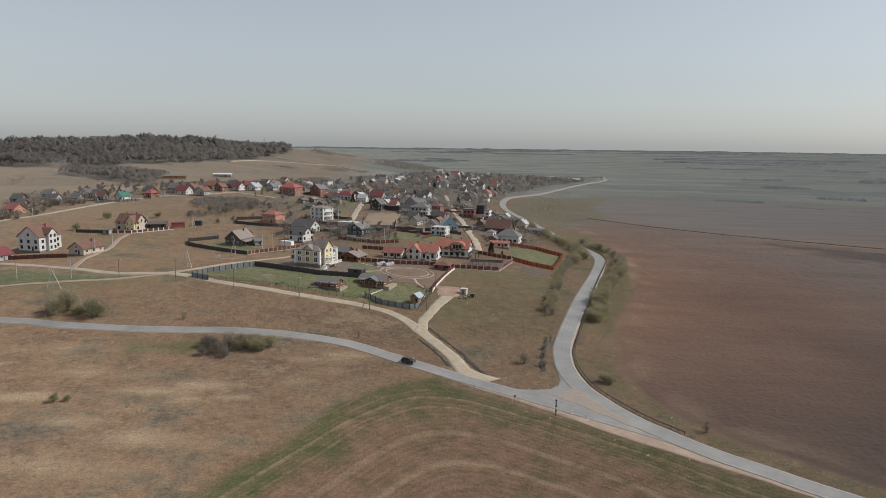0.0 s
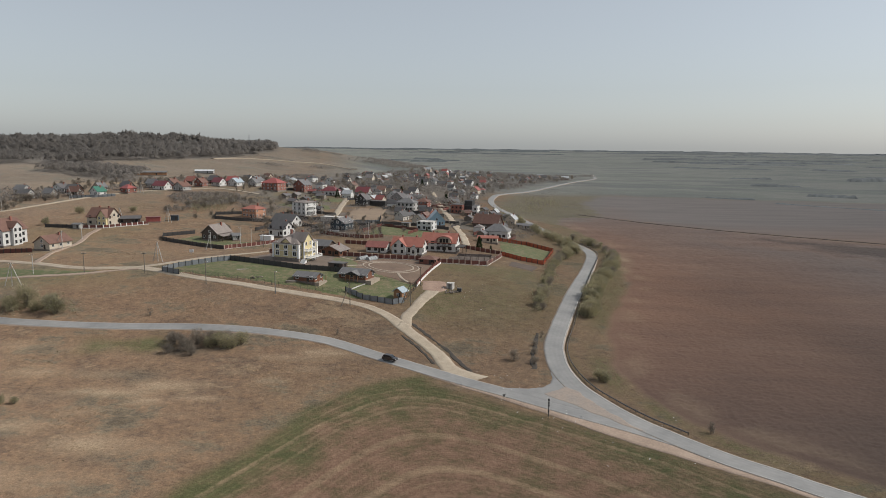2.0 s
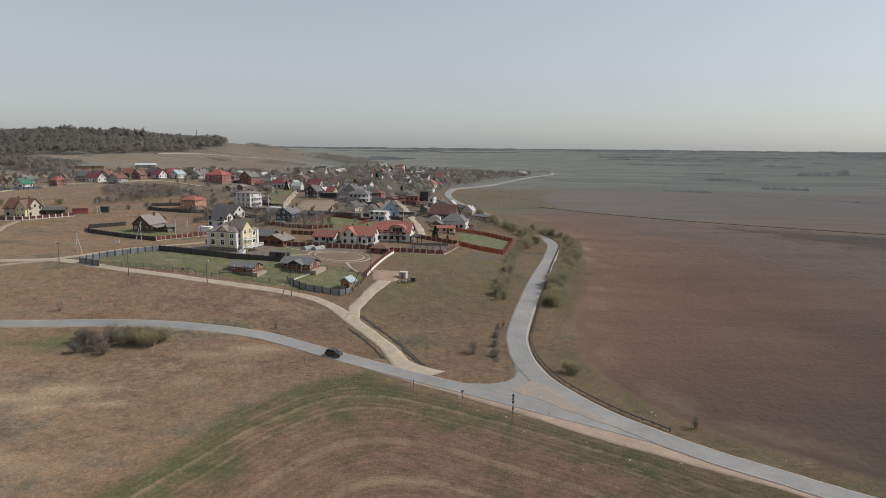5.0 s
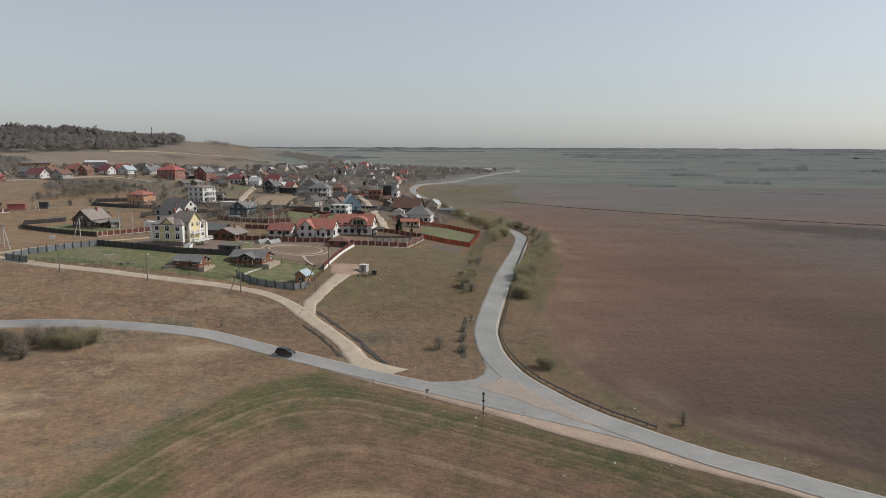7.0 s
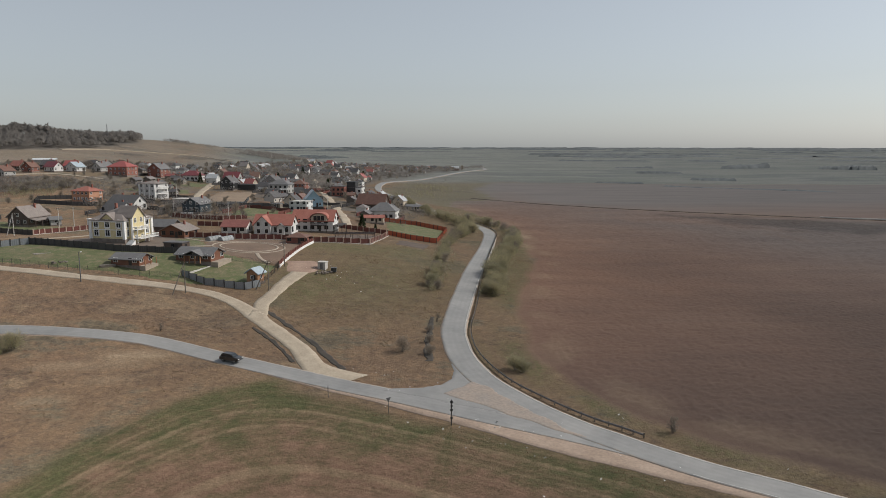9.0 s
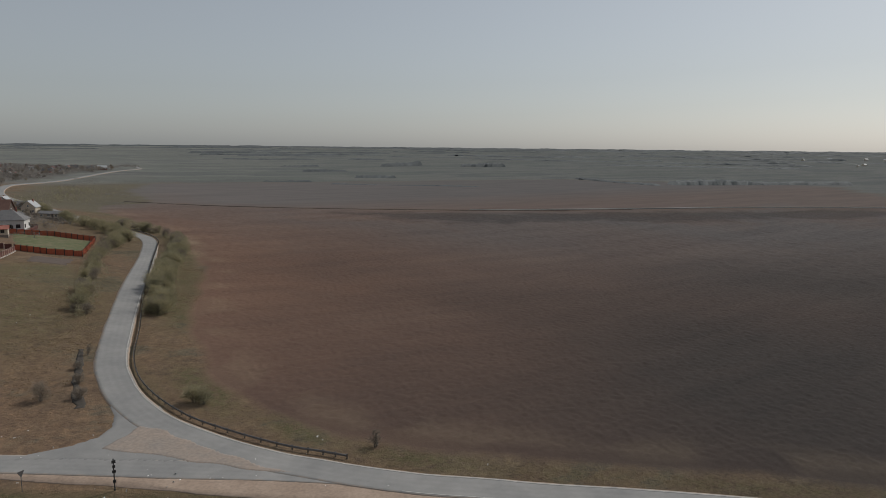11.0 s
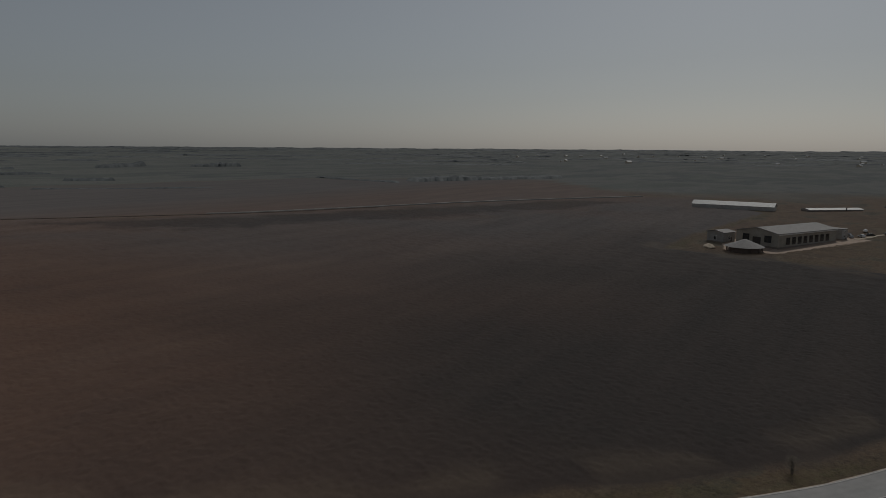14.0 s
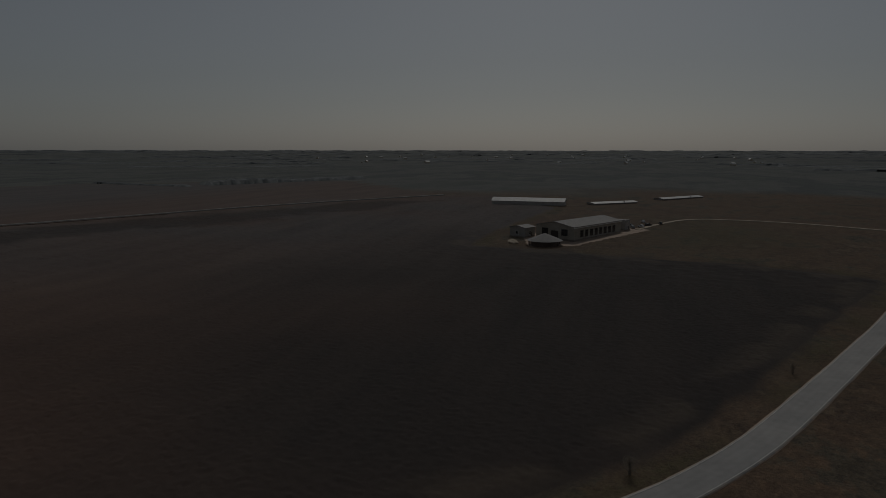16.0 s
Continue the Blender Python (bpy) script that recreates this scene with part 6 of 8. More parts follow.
power_pole(-142, 99, 8, "grey utility pole at the track fork", None, True, False, M_OLDWOOD)
power_pole(-139, 163, 8.5, "pale concrete utility pole with struts by the fence", [(-2.4, -1.0)])
power_pole(-132, 186, 9, "pale concrete utility pole by the fence")
power_pole(-127, 188, 9, "pale concrete utility pole by the fence")
power_pole(-118, 178, 8.5, "wooden utility pole by the lane", None, True, False, M_OLDWOOD)
power_pole(-186, 87, 8.5, "pale concrete A-frame utility pole on the meadow", [(-2.6, -0.6), (3.6, 0.4)])
power_pole(-211, 103, 8, "pale concrete utility pole on the meadow")
power_pole(-186, 100, 8, "pale concrete utility pole beside a wheel track")
power_pole(-166, 100, 8, "grey utility pole beside the gravel track", None, True, False, M_OLDWOOD)
power_pole(-208, 176, 8.5, "pale concrete utility pole beside the farm track")
power_pole(-203, 150, 8.5, "pale concrete utility pole with a strut beside the farm track", [(-4, 0)])
power_pole(-211, 222, 8.5, "pale concrete utility pole with a strut before the fence", [(3.0, -1.0)])
power_pole(-188, 232, 8.5, "pale concrete A-frame utility pole on the slope", [(-2.2, -0.5), (2.2, -0.5)])
power_pole(-257, 349, 9, "pale concrete A-frame utility pole on the upper lane", [(-2.4, 0), (2.4, 0)])
power_pole(-290, 312, 9, "pale concrete utility pole on the upper lane", [(3, 0)])
power_pole(-310, 270, 9, "pale concrete utility pole on the upper lane")
power_pole(-98, 232, 8.5, "pale utility pole between plots")
power_pole(-70, 215, 8.5, "pale utility pole between plots")
power_pole(-112, 300, 8.5, "pale utility pole between plots")
power_pole(-26, 262, 8.5, "grey utility pole by the lane")

wp = new("sign_post")
wp.matrix_basis = pose(0, 0, gh(0, 0))
tagged(wp, "dark steel post with small plates at the junction", "sign post")
bm = bmesh.new()
bm_tube(bm, (0, 0, -0.6), (0, 0, 4.6), 0.09, 0.08, 8)
part("post", bm, M_DARKSTEEL, wp)
for k, (z, w) in enumerate(((4.0, 0.5), (3.3, 0.35), (2.6, 0.45), (1.2, 0.4))):
    box_part("plate", M_DARKSTEEL, wp, -w / 2, w / 2, -0.14, -0.09, z, z + 0.42)
s2 = new("road_sign")
s2.matrix_basis = pose(-10.3, 6.2, gh(-10.3, 6.2), 0, 0, 30)
tagged(s2, "small triangular road sign seen from behind", "road sign")
bm = bmesh.new()
bm_tube(bm, (0, 0, -0.5), (0, 0, 2.2), 0.045, 0.045, 8)
part("post", bm, M_STEEL, s2)
bm = bmesh.new()
bm_prism(bm, [(-0.5, 2.9), (0.5, 2.9), (0, 2.0)], -0.03, 0.0)
part("plate", bm, M_STEEL, s2, "grey sheet-metal sign plate")
s3 = new("marker_post")
s3.matrix_basis = pose(-21, 14.5, gh(-21, 14.5))
tagged(s3, "thin grey marker post beside the road", "post")
bm = bmesh.new()
bm_tube(bm, (0, 0, -0.5), (0, 0, 2.3), 0.06, 0.06, 8)
part("post", bm, M_STEEL, s3)

gr = new("guard_rail")
RAIL = smooth_line([(31, -8), (28.6, -4.7), (25.3, -0.6), (22.2, 4.6), (19, 11), (15.4, 19.6), (13, 31.5), (12.4, 43.5), (14.2, 57.3), (19.4, 76.5), (28.5, 113), (45, 176), (55, 212), (61, 236), (61.5, 256), (58, 276)], 2.5)
gr.matrix_basis = pose(float(RAIL[0, 0]), float(RAIL[0, 1]), gh(*RAIL[0]))
tagged(gr, "dark weathered steel guard rail along the outer curve", "guard rail")
inv = gr.matrix_basis.inverted()
bm = bmesh.new()
bm_box(bm, -0.09, 0.09, -0.09, 0.09, -0.6, 0.9)
post_mesh = bm_mesh("post", bm, M_OLDWOOD)
rail_rows = []
for i in range(len(RAIL)):
    x, y = RAIL[i]
    z = gh(x, y)
    ob = new("post", post_mesh)
    ob.parent = gr
    ob.matrix_basis = inv @ pose(float(x), float(y), z)
    nx_, ny_ = normals_2d(RAIL)[i]
    loc_ = inv.translation
    rail_rows.append([(x + loc_.x + nx_ * d, y + loc_.y + ny_ * d, z + loc_.z + hgt) for d, hgt in ((0.1, 0.4), (0.16, 0.5), (0.1, 0.6), (0.16, 0.7), (0.1, 0.8))])
rail_beam = new("beam", grid_mesh("beam", rail_rows, [M_STEEL]))
rail_beam.parent = gr
sol = rail_beam.modifiers.new("thickness", "SOLIDIFY")
sol.thickness = 0.03


# ---- vehicles ----
def car_paint(name, c):
    m, n, l, p = base_mat(name)
    co = n.new("ShaderNodeTexCoord").outputs["Object"]
    d = noise_node(n, l, co, 2.0, 5, 0.6)
    l.new(ramp_node(n, l, d, [(0.3, c), (0.8, tuple(v * 1.3 + 0.01 for v in c))]), p.inputs["Base Color"])
    p.inputs["Roughness"].default_value = 0.3
    p.inputs["Coat Weight"].default_value = 0.6
    return m


M_TYRE = surface("tyre_rubber", (0.015, 0.015, 0.015), (0.03, 0.03, 0.03), 2, 0.9, 6, 0.1)
M_LIGHT = surface("headlight_lens", (0.6, 0.6, 0.6), (0.7, 0.7, 0.7), 3, 0.15, 4, 0.0)


def car(x, y, rz, paint, label, suv=True, z=None):
    c = new("car")
    c.matrix_basis = pose(x, y, (gh(x, y) if z is None else z) + 0.03, 0, 0, rz)
    tagged(c, label, "car")
    h = 1.0 if suv else 0.85
    body = [(-2.3, 0.35), (2.25, 0.35), (2.35, 0.6), (2.25, 0.95 * h), (1.3, 1.08 * h), (-2.25, 1.1 * h), (-2.36, 0.7)]
    bm = bmesh.new()
    bm_prism(bm, body, -0.92, 0.92)
    bmesh.ops.bevel(bm, geom=[e for e in bm.edges], offset=0.09, segments=2, affect="EDGES")
    bd = part("body", bm, paint, c)
    top = [(-2.2, 1.05 * h), (1.25, 1.05 * h), (0.45, 1.68 * h), (-1.75, 1.72 * h)] if suv else [(-1.7, 1.05 * h), (1.2, 1.05 * h), (0.3, 1.6 * h), (-1.0, 1.62 * h)]
    bm = bmesh.new()
    bm_prism(bm, top, -0.8, 0.8)
    bmesh.ops.bevel(bm, geom=[e for e in bm.edges], offset=0.08, segments=2, affect="EDGES")
    part("cabin", bm, paint, c)
    g = 0.82
    for k in (-1, 1):
        bm = bmesh.new()
        a, b = (top[0][0] + 0.35, top[1][0] - 0.25)
        bm_prism(bm, [(a, 1.14 * h), (b - 0.15, 1.14 * h), (top[2][0] - 0.1, 1.58 * h), (top[3][0] + 0.2, 1.6 * h)], k * 0.8 - 0.012, k * 0.8 + 0.012)
        part("side_window", bm, M_GLASS, c)
    bm = bmesh.new()
    bm_box(bm, -0.02, 0.02, -0.7, 0.7, -0.42, 0.42)
    d = Vector((top[2][0] - top[1][0], 0, top[2][1] - top[1][1]))
    part("windscreen", bm, M_GLASS, c, m=Matrix.Translation(((top[1][0] + top[2][0]) / 2 + 0.01, 0, (top[1][1] + top[2][1]) / 2 + 0.01)) @ pose(0, 0, 0, 0, math.degrees(math.atan2(d.x, d.z))))
    for a in (-1.4, 1.42):
        for k in (-1, 1):
            bm = bmesh.new()
            bm_tube(bm, (a, k * 0.72, 0.36), (a, k * 0.95, 0.36), 0.36, 0.36, 14)
            w = part("wheel", bm, M_TYRE, c)
            bm = bmesh.new()
            bm_tube(bm, (a, k * 0.94, 0.36), (a, k * 0.965, 0.36), 0.21, 0.19, 10)
            part("rim", bm, M_STEEL, w)
    for k in (-1, 1):
        box_part("headlight", M_LIGHT, c, 2.22, 2.35, k * 0.66 - 0.17, k * 0.66 + 0.17, 0.68 * h, 0.84 * h)
        box_part("tail_light", R_BRIGHT, c, -2.36, -2.28, k * 0.74 - 0.1, k * 0.74 + 0.1, 0.75 * h, 1.0 * h)
        box_part("roof_rail", M_STEEL, c, -1.6, 0.3, k * 0.62 - 0.02, k * 0.62 + 0.02, 1.72 * h, 1.77 * h)
    return c


P_BLACK = car_paint("black_car_paint", (0.012, 0.012, 0.014))
P_WHITE = car_paint("white_car_paint", (0.6, 0.6, 0.6))
P_GREY = car_paint("grey_car_paint", (0.2, 0.21, 0.22))
car(-41.5, 34.3, -27, P_BLACK, "black off-road car driving on the asphalt road", True, gh(-41.5, 34.3) + 0.24)
car(-112, 180, 60, P_BLACK, "dark parked car beside the village lane")
for x, y, rz, p, lab in ((416, -68, 20, P_GREY, "grey parked car by the farm building"), (421, -73, 30, P_WHITE, "white parked car by the farm building"), (428, -77, -40, P_BLACK, "dark parked car by the farm building"),
                         (424, -66, 60, P_GREY, "grey parked car behind the farm building"), (437, -84, 10, P_BLACK, "dark parked car on the farm track"), (446, -74, 10, P_WHITE, "white parked van on the farm track")):
    car(x, y, rz, p, lab)


# ---- yard things ----
def greenhouse(x, y, rz, L, label):
    g = new("greenhouse")
    g.matrix_basis = pose(x, y, gh(x, y), 0, 0, rz)
    tagged(g, label, "greenhouse")
    bm = bmesh.new()
    n = 10
    arc2 = [(-1.25 * math.cos(math.pi * k / n), 1.6 * math.sin(math.pi * k / n) + 0.1) for k in range(n + 1)]
    bm_prism(bm, arc2, -L / 2, L / 2)
    part("cover", bm, surface("translucent_cover", (0.27, 0.28, 0.28), (0.36, 0.37, 0.37), 0.8, 0.25, 6, 0.1), g)
    for k in range(5):
        yy = -L / 2 + L * k / 4
        bm = bmesh.new()
        for j in range(n):
            a, b = arc2[j], arc2[j + 1]
            bm_tube(bm, (a[0] * 1.02, yy, a[1] * 1.02), (b[0] * 1.02, yy, b[1] * 1.02), 0.04, 0.04, 5)
        part("hoop", bm, M_STEEL, g)


greenhouse(-64, 144, -32, 6, "arched translucent greenhouse on the yard")
greenhouse(-60, 145, -32, 6, "arched translucent greenhouse on the yard")


def ring_path(cx, cy, r, w, name, label, ry=None):
    a = np.linspace(0, 2 * math.pi, 49)
    rows_ = []
    for k, dz in ((0.0, -0.3), (0.06, 0.0), (0.5, 0.02), (0.94, 0.0), (1.0, -0.3)):
        rr = r - w / 2 + w * k
        px_, py_ = cx + rr * np.cos(a), cy + rr * np.sin(a)
        rows_.append(np.column_stack([px_, py_, gz(px_, py_) + 0.26 + dz]))
    return tagged(new(name, grid_mesh(name, rows_, [M_PAVING])), label, "path", kind="structure")


ring_path(-50, 131, 9.6, 0.8, "ring_path_inner", "pale paved ring path on the earth yard")
ring_path(-50, 131, 12.0, 0.6, "ring_path_outer", "pale paved outer ring path on the earth yard")
ribbon("path_yard", [(-62, 128), (-70, 122), (-74, 118)], 1.4, M_PAVING, 0.26, "pale paved garden path", "path")
ribbon("path_yard_2", [(-46, 119), (-44, 112), (-41, 107)], 1.4, M_PAVING, 0.26, "pale paved garden path", "path")
ribbon("path_yard_3", [(-61, 137), (-68, 140), (-74, 146)], 1.4, M_PAVING, 0.26, "pale paved garden path", "path")

bx = new("concrete_kiosk")
bx.matrix_basis = pose(-24.3, 105.5, gh(-24.3, 105.5), 0, 0, -20)
tagged(bx, "small grey concrete box beside the drive", "kiosk")
box_part("body", M_CONCRETE, bx, -1.25, 1.25, -1.15, 1.15, -0.6, 2.1)
box_part("roof", M_CONCRETE, bx, -1.4, 1.4, -1.3, 1.3, 2.1, 2.25)
box_part("door", M_STEEL, bx, -0.45, 0.45, -1.21, -1.13, 0.1, 1.9)
bx = new("waste_container")
bx.matrix_basis = pose(-20.8, 102, gh(-20.8, 102), 0, 0, -10)
tagged(bx, "small dark waste container on rubble", "container")
bm = bmesh.new()
bm_prism(bm, [(-0.7, 0.15), (0.7, 0.15), (0.85, 1.5), (-0.85, 1.5)], -0.7, 0.7)
part("bin", bm, M_DARKSTEEL, bx)
box_part("lid", M_STEEL, bx, -0.9, 0.9, -0.75, 0.75, 1.5, 1.58)

M_DECKWOOD = surface("greyed_planks", (0.26, 0.23, 0.19), (0.36, 0.33, 0.28), 1.2, 0.9, 6, 0.3)
for nm, lab, x, y, rz, dims, mt in (("timber_stack", "flat weathered stack of planks on the lawn", -106, 105, 40, (4.5, 2.4, 0.22), M_DECKWOOD), ("timber_stack", "grey stack of boards beside the log cabin", -84, 93, 20, (4, 1.8, 0.9), M_OLDWOOD),
                                   ("sand_heap", "heap of sand beside the cabin", -66, 105, 0, (4.5, 3.4, 1.1), M_SHOULDER), ("sand_heap", "heap of yellow sand by the farm building", 350, -10, 20, (12, 5, 1.6), M_GRAVEL),
                                   ("sand_heap", "heap of earth on the building plot", -62, 276, 0, (12, 5, 1.8), M_EARTH)):
    o = new(nm)
    o.matrix_basis = pose(x, y, gh(x, y), 0, 0, rz)
    tagged(o, lab, "stack" if "stack" in nm else "heap")
    bm = bmesh.new()
    if "stack" in nm:
        for k in range(3):
            for j in range(5):
                box_part("plank", mt, o, -dims[0] / 2 + random.uniform(-0.2, 0.2), dims[0] / 2 + random.uniform(-0.2, 0.2), -dims[1] / 2 + j * dims[1] / 5, -dims[1] / 2 + (j + 0.9) * dims[1] / 5, dims[2] * k / 4, dims[2] * (k + 0.85) / 4)
    else:
        bmesh.ops.create_icosphere(bm, subdivisions=3, radius=1.0)
        for v in bm.verts:
            q = 1 + 0.25 * noise.noise(v.co * 1.7)
            v.co = Vector((v.co.x * dims[0] / 2 * q, v.co.y * dims[1] / 2 * q, v.co.z * dims[2] * q))
        part("mound", bm, mt, o)
for x, y, w, lab in ((-25.2, 100.4, 3.0, "low heap of grey rubble beside the drive"), (-22.4, 100.8, 2.2, "small heap of grey rubble beside the waste container"), (-97, 95.5, 3.2, "scattered heap of broken boards on the lawn")):
    o = new("rubble_heap")
    o.matrix_basis = pose(x, y, gh(x, y) + 0.12, 0, 0, random.uniform(0, 90))
    tagged(o, lab, "heap", "rubble heaps")
    for k in range(14):
        a, r = random.uniform(0, 6.28), w * random.random() ** 0.7
        bm = bmesh.new()
        bm_box(bm, -random.uniform(0.15, 0.5), random.uniform(0.15, 0.5), -0.2, 0.2, -0.1, random.uniform(0.1, 0.35), pose(r * math.cos(a), 0.7 * r * math.sin(a), 0.05, random.uniform(-15, 15), random.uniform(-15, 15), random.uniform(0, 180)))
        part("piece", bm, M_OLDWOOD if "boards" in lab else M_STONE, o)
bo = new("notice_board")
bo.matrix_basis = pose(-139.5, 140, gh(-139.5, 140))
tagged(bo, "small white board on a post beside the lane", "board")
box_part("board", M_TRIM, bo, -0.9, 0.9, -0.05, 0.05, 1.0, 2.3)
box_part("post", M_STEEL, bo, -0.05, 0.05, 0.05, 0.13, -0.4, 2.0)


# ---- plants ----
def leafy(name, a, b, rough=0.9, trans=0.45):
    m, n, l, p = base_mat(name)
    geo = n.new("ShaderNodeNewGeometry").outputs["Random Per Island"]
    inf = n.new("ShaderNodeObjectInfo").outputs["Random"]
    c = ramp_node(n, l, geo, [(0.0, a), (1.0, b)])
    k = ramp_node(n, l, inf, [(0.0, (0.8, 0.8, 0.8)), (1.0, (1.2, 1.15, 1.1))])
    col = mix_node(n, l, 1.0, c, k, "MULTIPLY")
    l.new(col, p.inputs["Base Color"])
    p.inputs["Roughness"].default_value = rough
    p.inputs["Specular IOR Level"].default_value = 0.1
    if trans:
        t = n.new("ShaderNodeBsdfTranslucent")
        l.new(col, t.inputs["Color"])
        ms = n.new("ShaderNodeMixShader")
        ms.inputs[0].default_value = trans
        l.new(p.outputs[0], ms.inputs[1])
        l.new(t.outputs[0], ms.inputs[2])
        l.new(ms.outputs[0], n["Material Output"].inputs["Surface"])
    return m


M_TWIG = leafy("olive_twigs", (0.26, 0.24, 0.16), (0.4, 0.37, 0.25))
M_TWIG_GREY = leafy("bare_grey_twigs", (0.2, 0.175, 0.145), (0.32, 0.285, 0.24))
M_BUD = leafy("young_green_leaves", (0.24, 0.26, 0.12), (0.36, 0.37, 0.18))
M_WOOD = leafy("bare_woodland", (0.225, 0.21, 0.197), (0.27, 0.253, 0.236), 0.9, 0.6)
# bluish tone: distance haze put into the far belts' colour
M_BELT = surface("hazed_far_woodland", (0.07, 0.08, 0.085), (0.1, 0.112, 0.118), 0.02, 0.95, 8, 0.5, vary=0)
M_STRAW = leafy("straw_tussocks", (0.2, 0.145, 0.095), (0.33, 0.255, 0.17))
M_NEEDLE = leafy("conifer_needles", (0.02, 0.035, 0.018), (0.05, 0.07, 0.035))


def strips(rng, base, direction, length, width, face=None):
    """Thin quads from base points along directions; face: which way they turn their flat side."""
    n = len(base)
    side = np.cross(direction, rng.normal(size=(n, 3)) if face is None else face)
    side /= np.linalg.norm(side, axis=1)[:, None] + 1e-9
    tip = base + direction * length[:, None]
    w = width[:, None]
    return np.stack([base - side * w / 2, base + side * w / 2, tip + side * w * 0.3, tip - side * w * 0.3], 1)


def plant(kind, h, r, seed, twig_mat, stems=5, twigs=900, leaves=0, leaf_mat=None, trunk_h=0.0, thick=1.5):
    """A bush or tree: stems with limbs, and a crown of many fine twigs and leaves. Built at the origin and hidden far below; copied into place."""
    rng = np.random.default_rng(seed)
    root = new(kind)
    bm = bmesh.new()
    tips = []
    for s in range(stems):
        a = rng.uniform(0, 6.28)
        lean = rng.uniform(0.05, 0.55) if stems > 1 else 0.05
        p0 = Vector((rng.normal(0, 0.12 * r), rng.normal(0, 0.12 * r), -0.3)) if stems > 1 else Vector((0, 0, -0.4))
        top = p0 + Vector((math.cos(a) * lean * r, math.sin(a) * lean * r, h * rng.uniform(0.6, 0.85)))
        rad0 = 0.012 * h + 0.02 if stems > 1 else 0.022 * h
        bm_tube(bm, p0, top, rad0, rad0 * 0.35, 5)
        for b in range(7 if stems > 1 else 16):
            t = rng.uniform(max(0.2, trunk_h / h), 1.0)
            q = p0.lerp(top, t)
            a2 = rng.uniform(0, 6.28)
            ln = r * rng.uniform(0.45, 0.95) * (1.15 - 0.6 * t)
            e = q + Vector((math.cos(a2) * ln, math.sin(a2) * ln, ln * rng.uniform(0.3, 1.0)))
            bm_tube(bm, q, e, rad0 * 0.4, rad0 * 0.12, 4)
            for c in range(4):
                u = rng.uniform(0.3, 1.0)
                tips.append(np.array(q.lerp(e, u)))
    part("stem" if stems > 1 else "trunk", bm, M_BARK, root)
    tips = np.array(tips)
    pick = tips[rng.integers(0, len(tips), twigs)] + rng.normal(0, 0.13 * r, (twigs, 3))
    pick[:, 2] = np.clip(pick[:, 2], 0.15, None)
    d = pick - np.array([0, 0, h * 0.2])
    d = d / (np.linalg.norm(d, axis=1)[:, None] + 1e-6) + rng.normal(0, 0.55, (twigs, 3))
    d /= np.linalg.norm(d, axis=1)[:, None]
    q = strips(rng, pick, d, rng.uniform(0.25, 0.55, twigs) * (0.45 * r + 0.3), rng.uniform(0.016, 0.034, twigs) * (0.6 + 0.08 * h) * thick)
    crown = new("crown", quads_mesh("crown", q, [twig_mat]))
    crown.parent = root
    if leaves:
        pl = tips[rng.integers(0, len(tips), leaves)] + rng.normal(0, 0.2 * r, (leaves, 3))
        pl[:, 2] = np.clip(pl[:, 2], 0.2, None)
        dl = rng.normal(size=(leaves, 3))
        dl /= np.linalg.norm(dl, axis=1)[:, None]
        ql = strips(rng, pl, dl, rng.uniform(0.1, 0.2, leaves), rng.uniform(0.08, 0.16, leaves))
        lv = new("leaves", quads_mesh("leaves", ql, [leaf_mat]))
        lv.parent = root
    return root


USED = set()


def put(proto, x, y, s, label, category, group=""):
    m = pose(x, y, gh(x, y), 0, 0, random.uniform(0, 360))
    if proto.name not in USED:
        USED.add(proto.name)
        ob = proto
        ob.scale = (s, s, s)
        ob.matrix_basis = m @ Matrix.Diagonal((s, s, s, 1))
    else:
        ob = copy_thing(proto, m)
        ob.scale = (s, s, s)
    return tagged(ob, label, category, group)


BUSH = [plant("bush", 4.0, 2.3, 11 + k, M_TWIG, 10, 2300, 240, M_BUD, 0.0, 1.4) for k in range(3)]
GREYBUSH = [plant("bush", 4.0, 2.3, 31 + k, M_TWIG_GREY, 9, 1900, 0, None, 0.0, 1.35) for k in range(3)]
BARE = [plant("small_tree", 4.0, 1.5, 51 + k, M_TWIG_GREY, 4, 420) for k in range(2)]
TREE = [plant("tree", 9.0, 3.0, 71 + k, M_TWIG_GREY, 1, 1150, 0, None, 1.5, 2.6) for k in range(4)]
GREENTREE = [plant("tree", 7.0, 2.6, 91 + k, M_TWIG, 1, 1200, 500, M_BUD, 1.0) for k in range(2)]

for x, y, h in ((-168, 67, 8.0), (-155, 61, 7.0), (-171, 63, 6.0), (-159, 65, 5.5), (-163, 63, 4), (-174, 66, 4.4), (-251, 253, 5.5), (-247, 211, 4.6), (-222, 262, 4.5)):
    put(random.choice(BUSH), x, y, h / 4.0, "rounded willow bush with first green leaves on dry grass", "bush", "willow bushes")
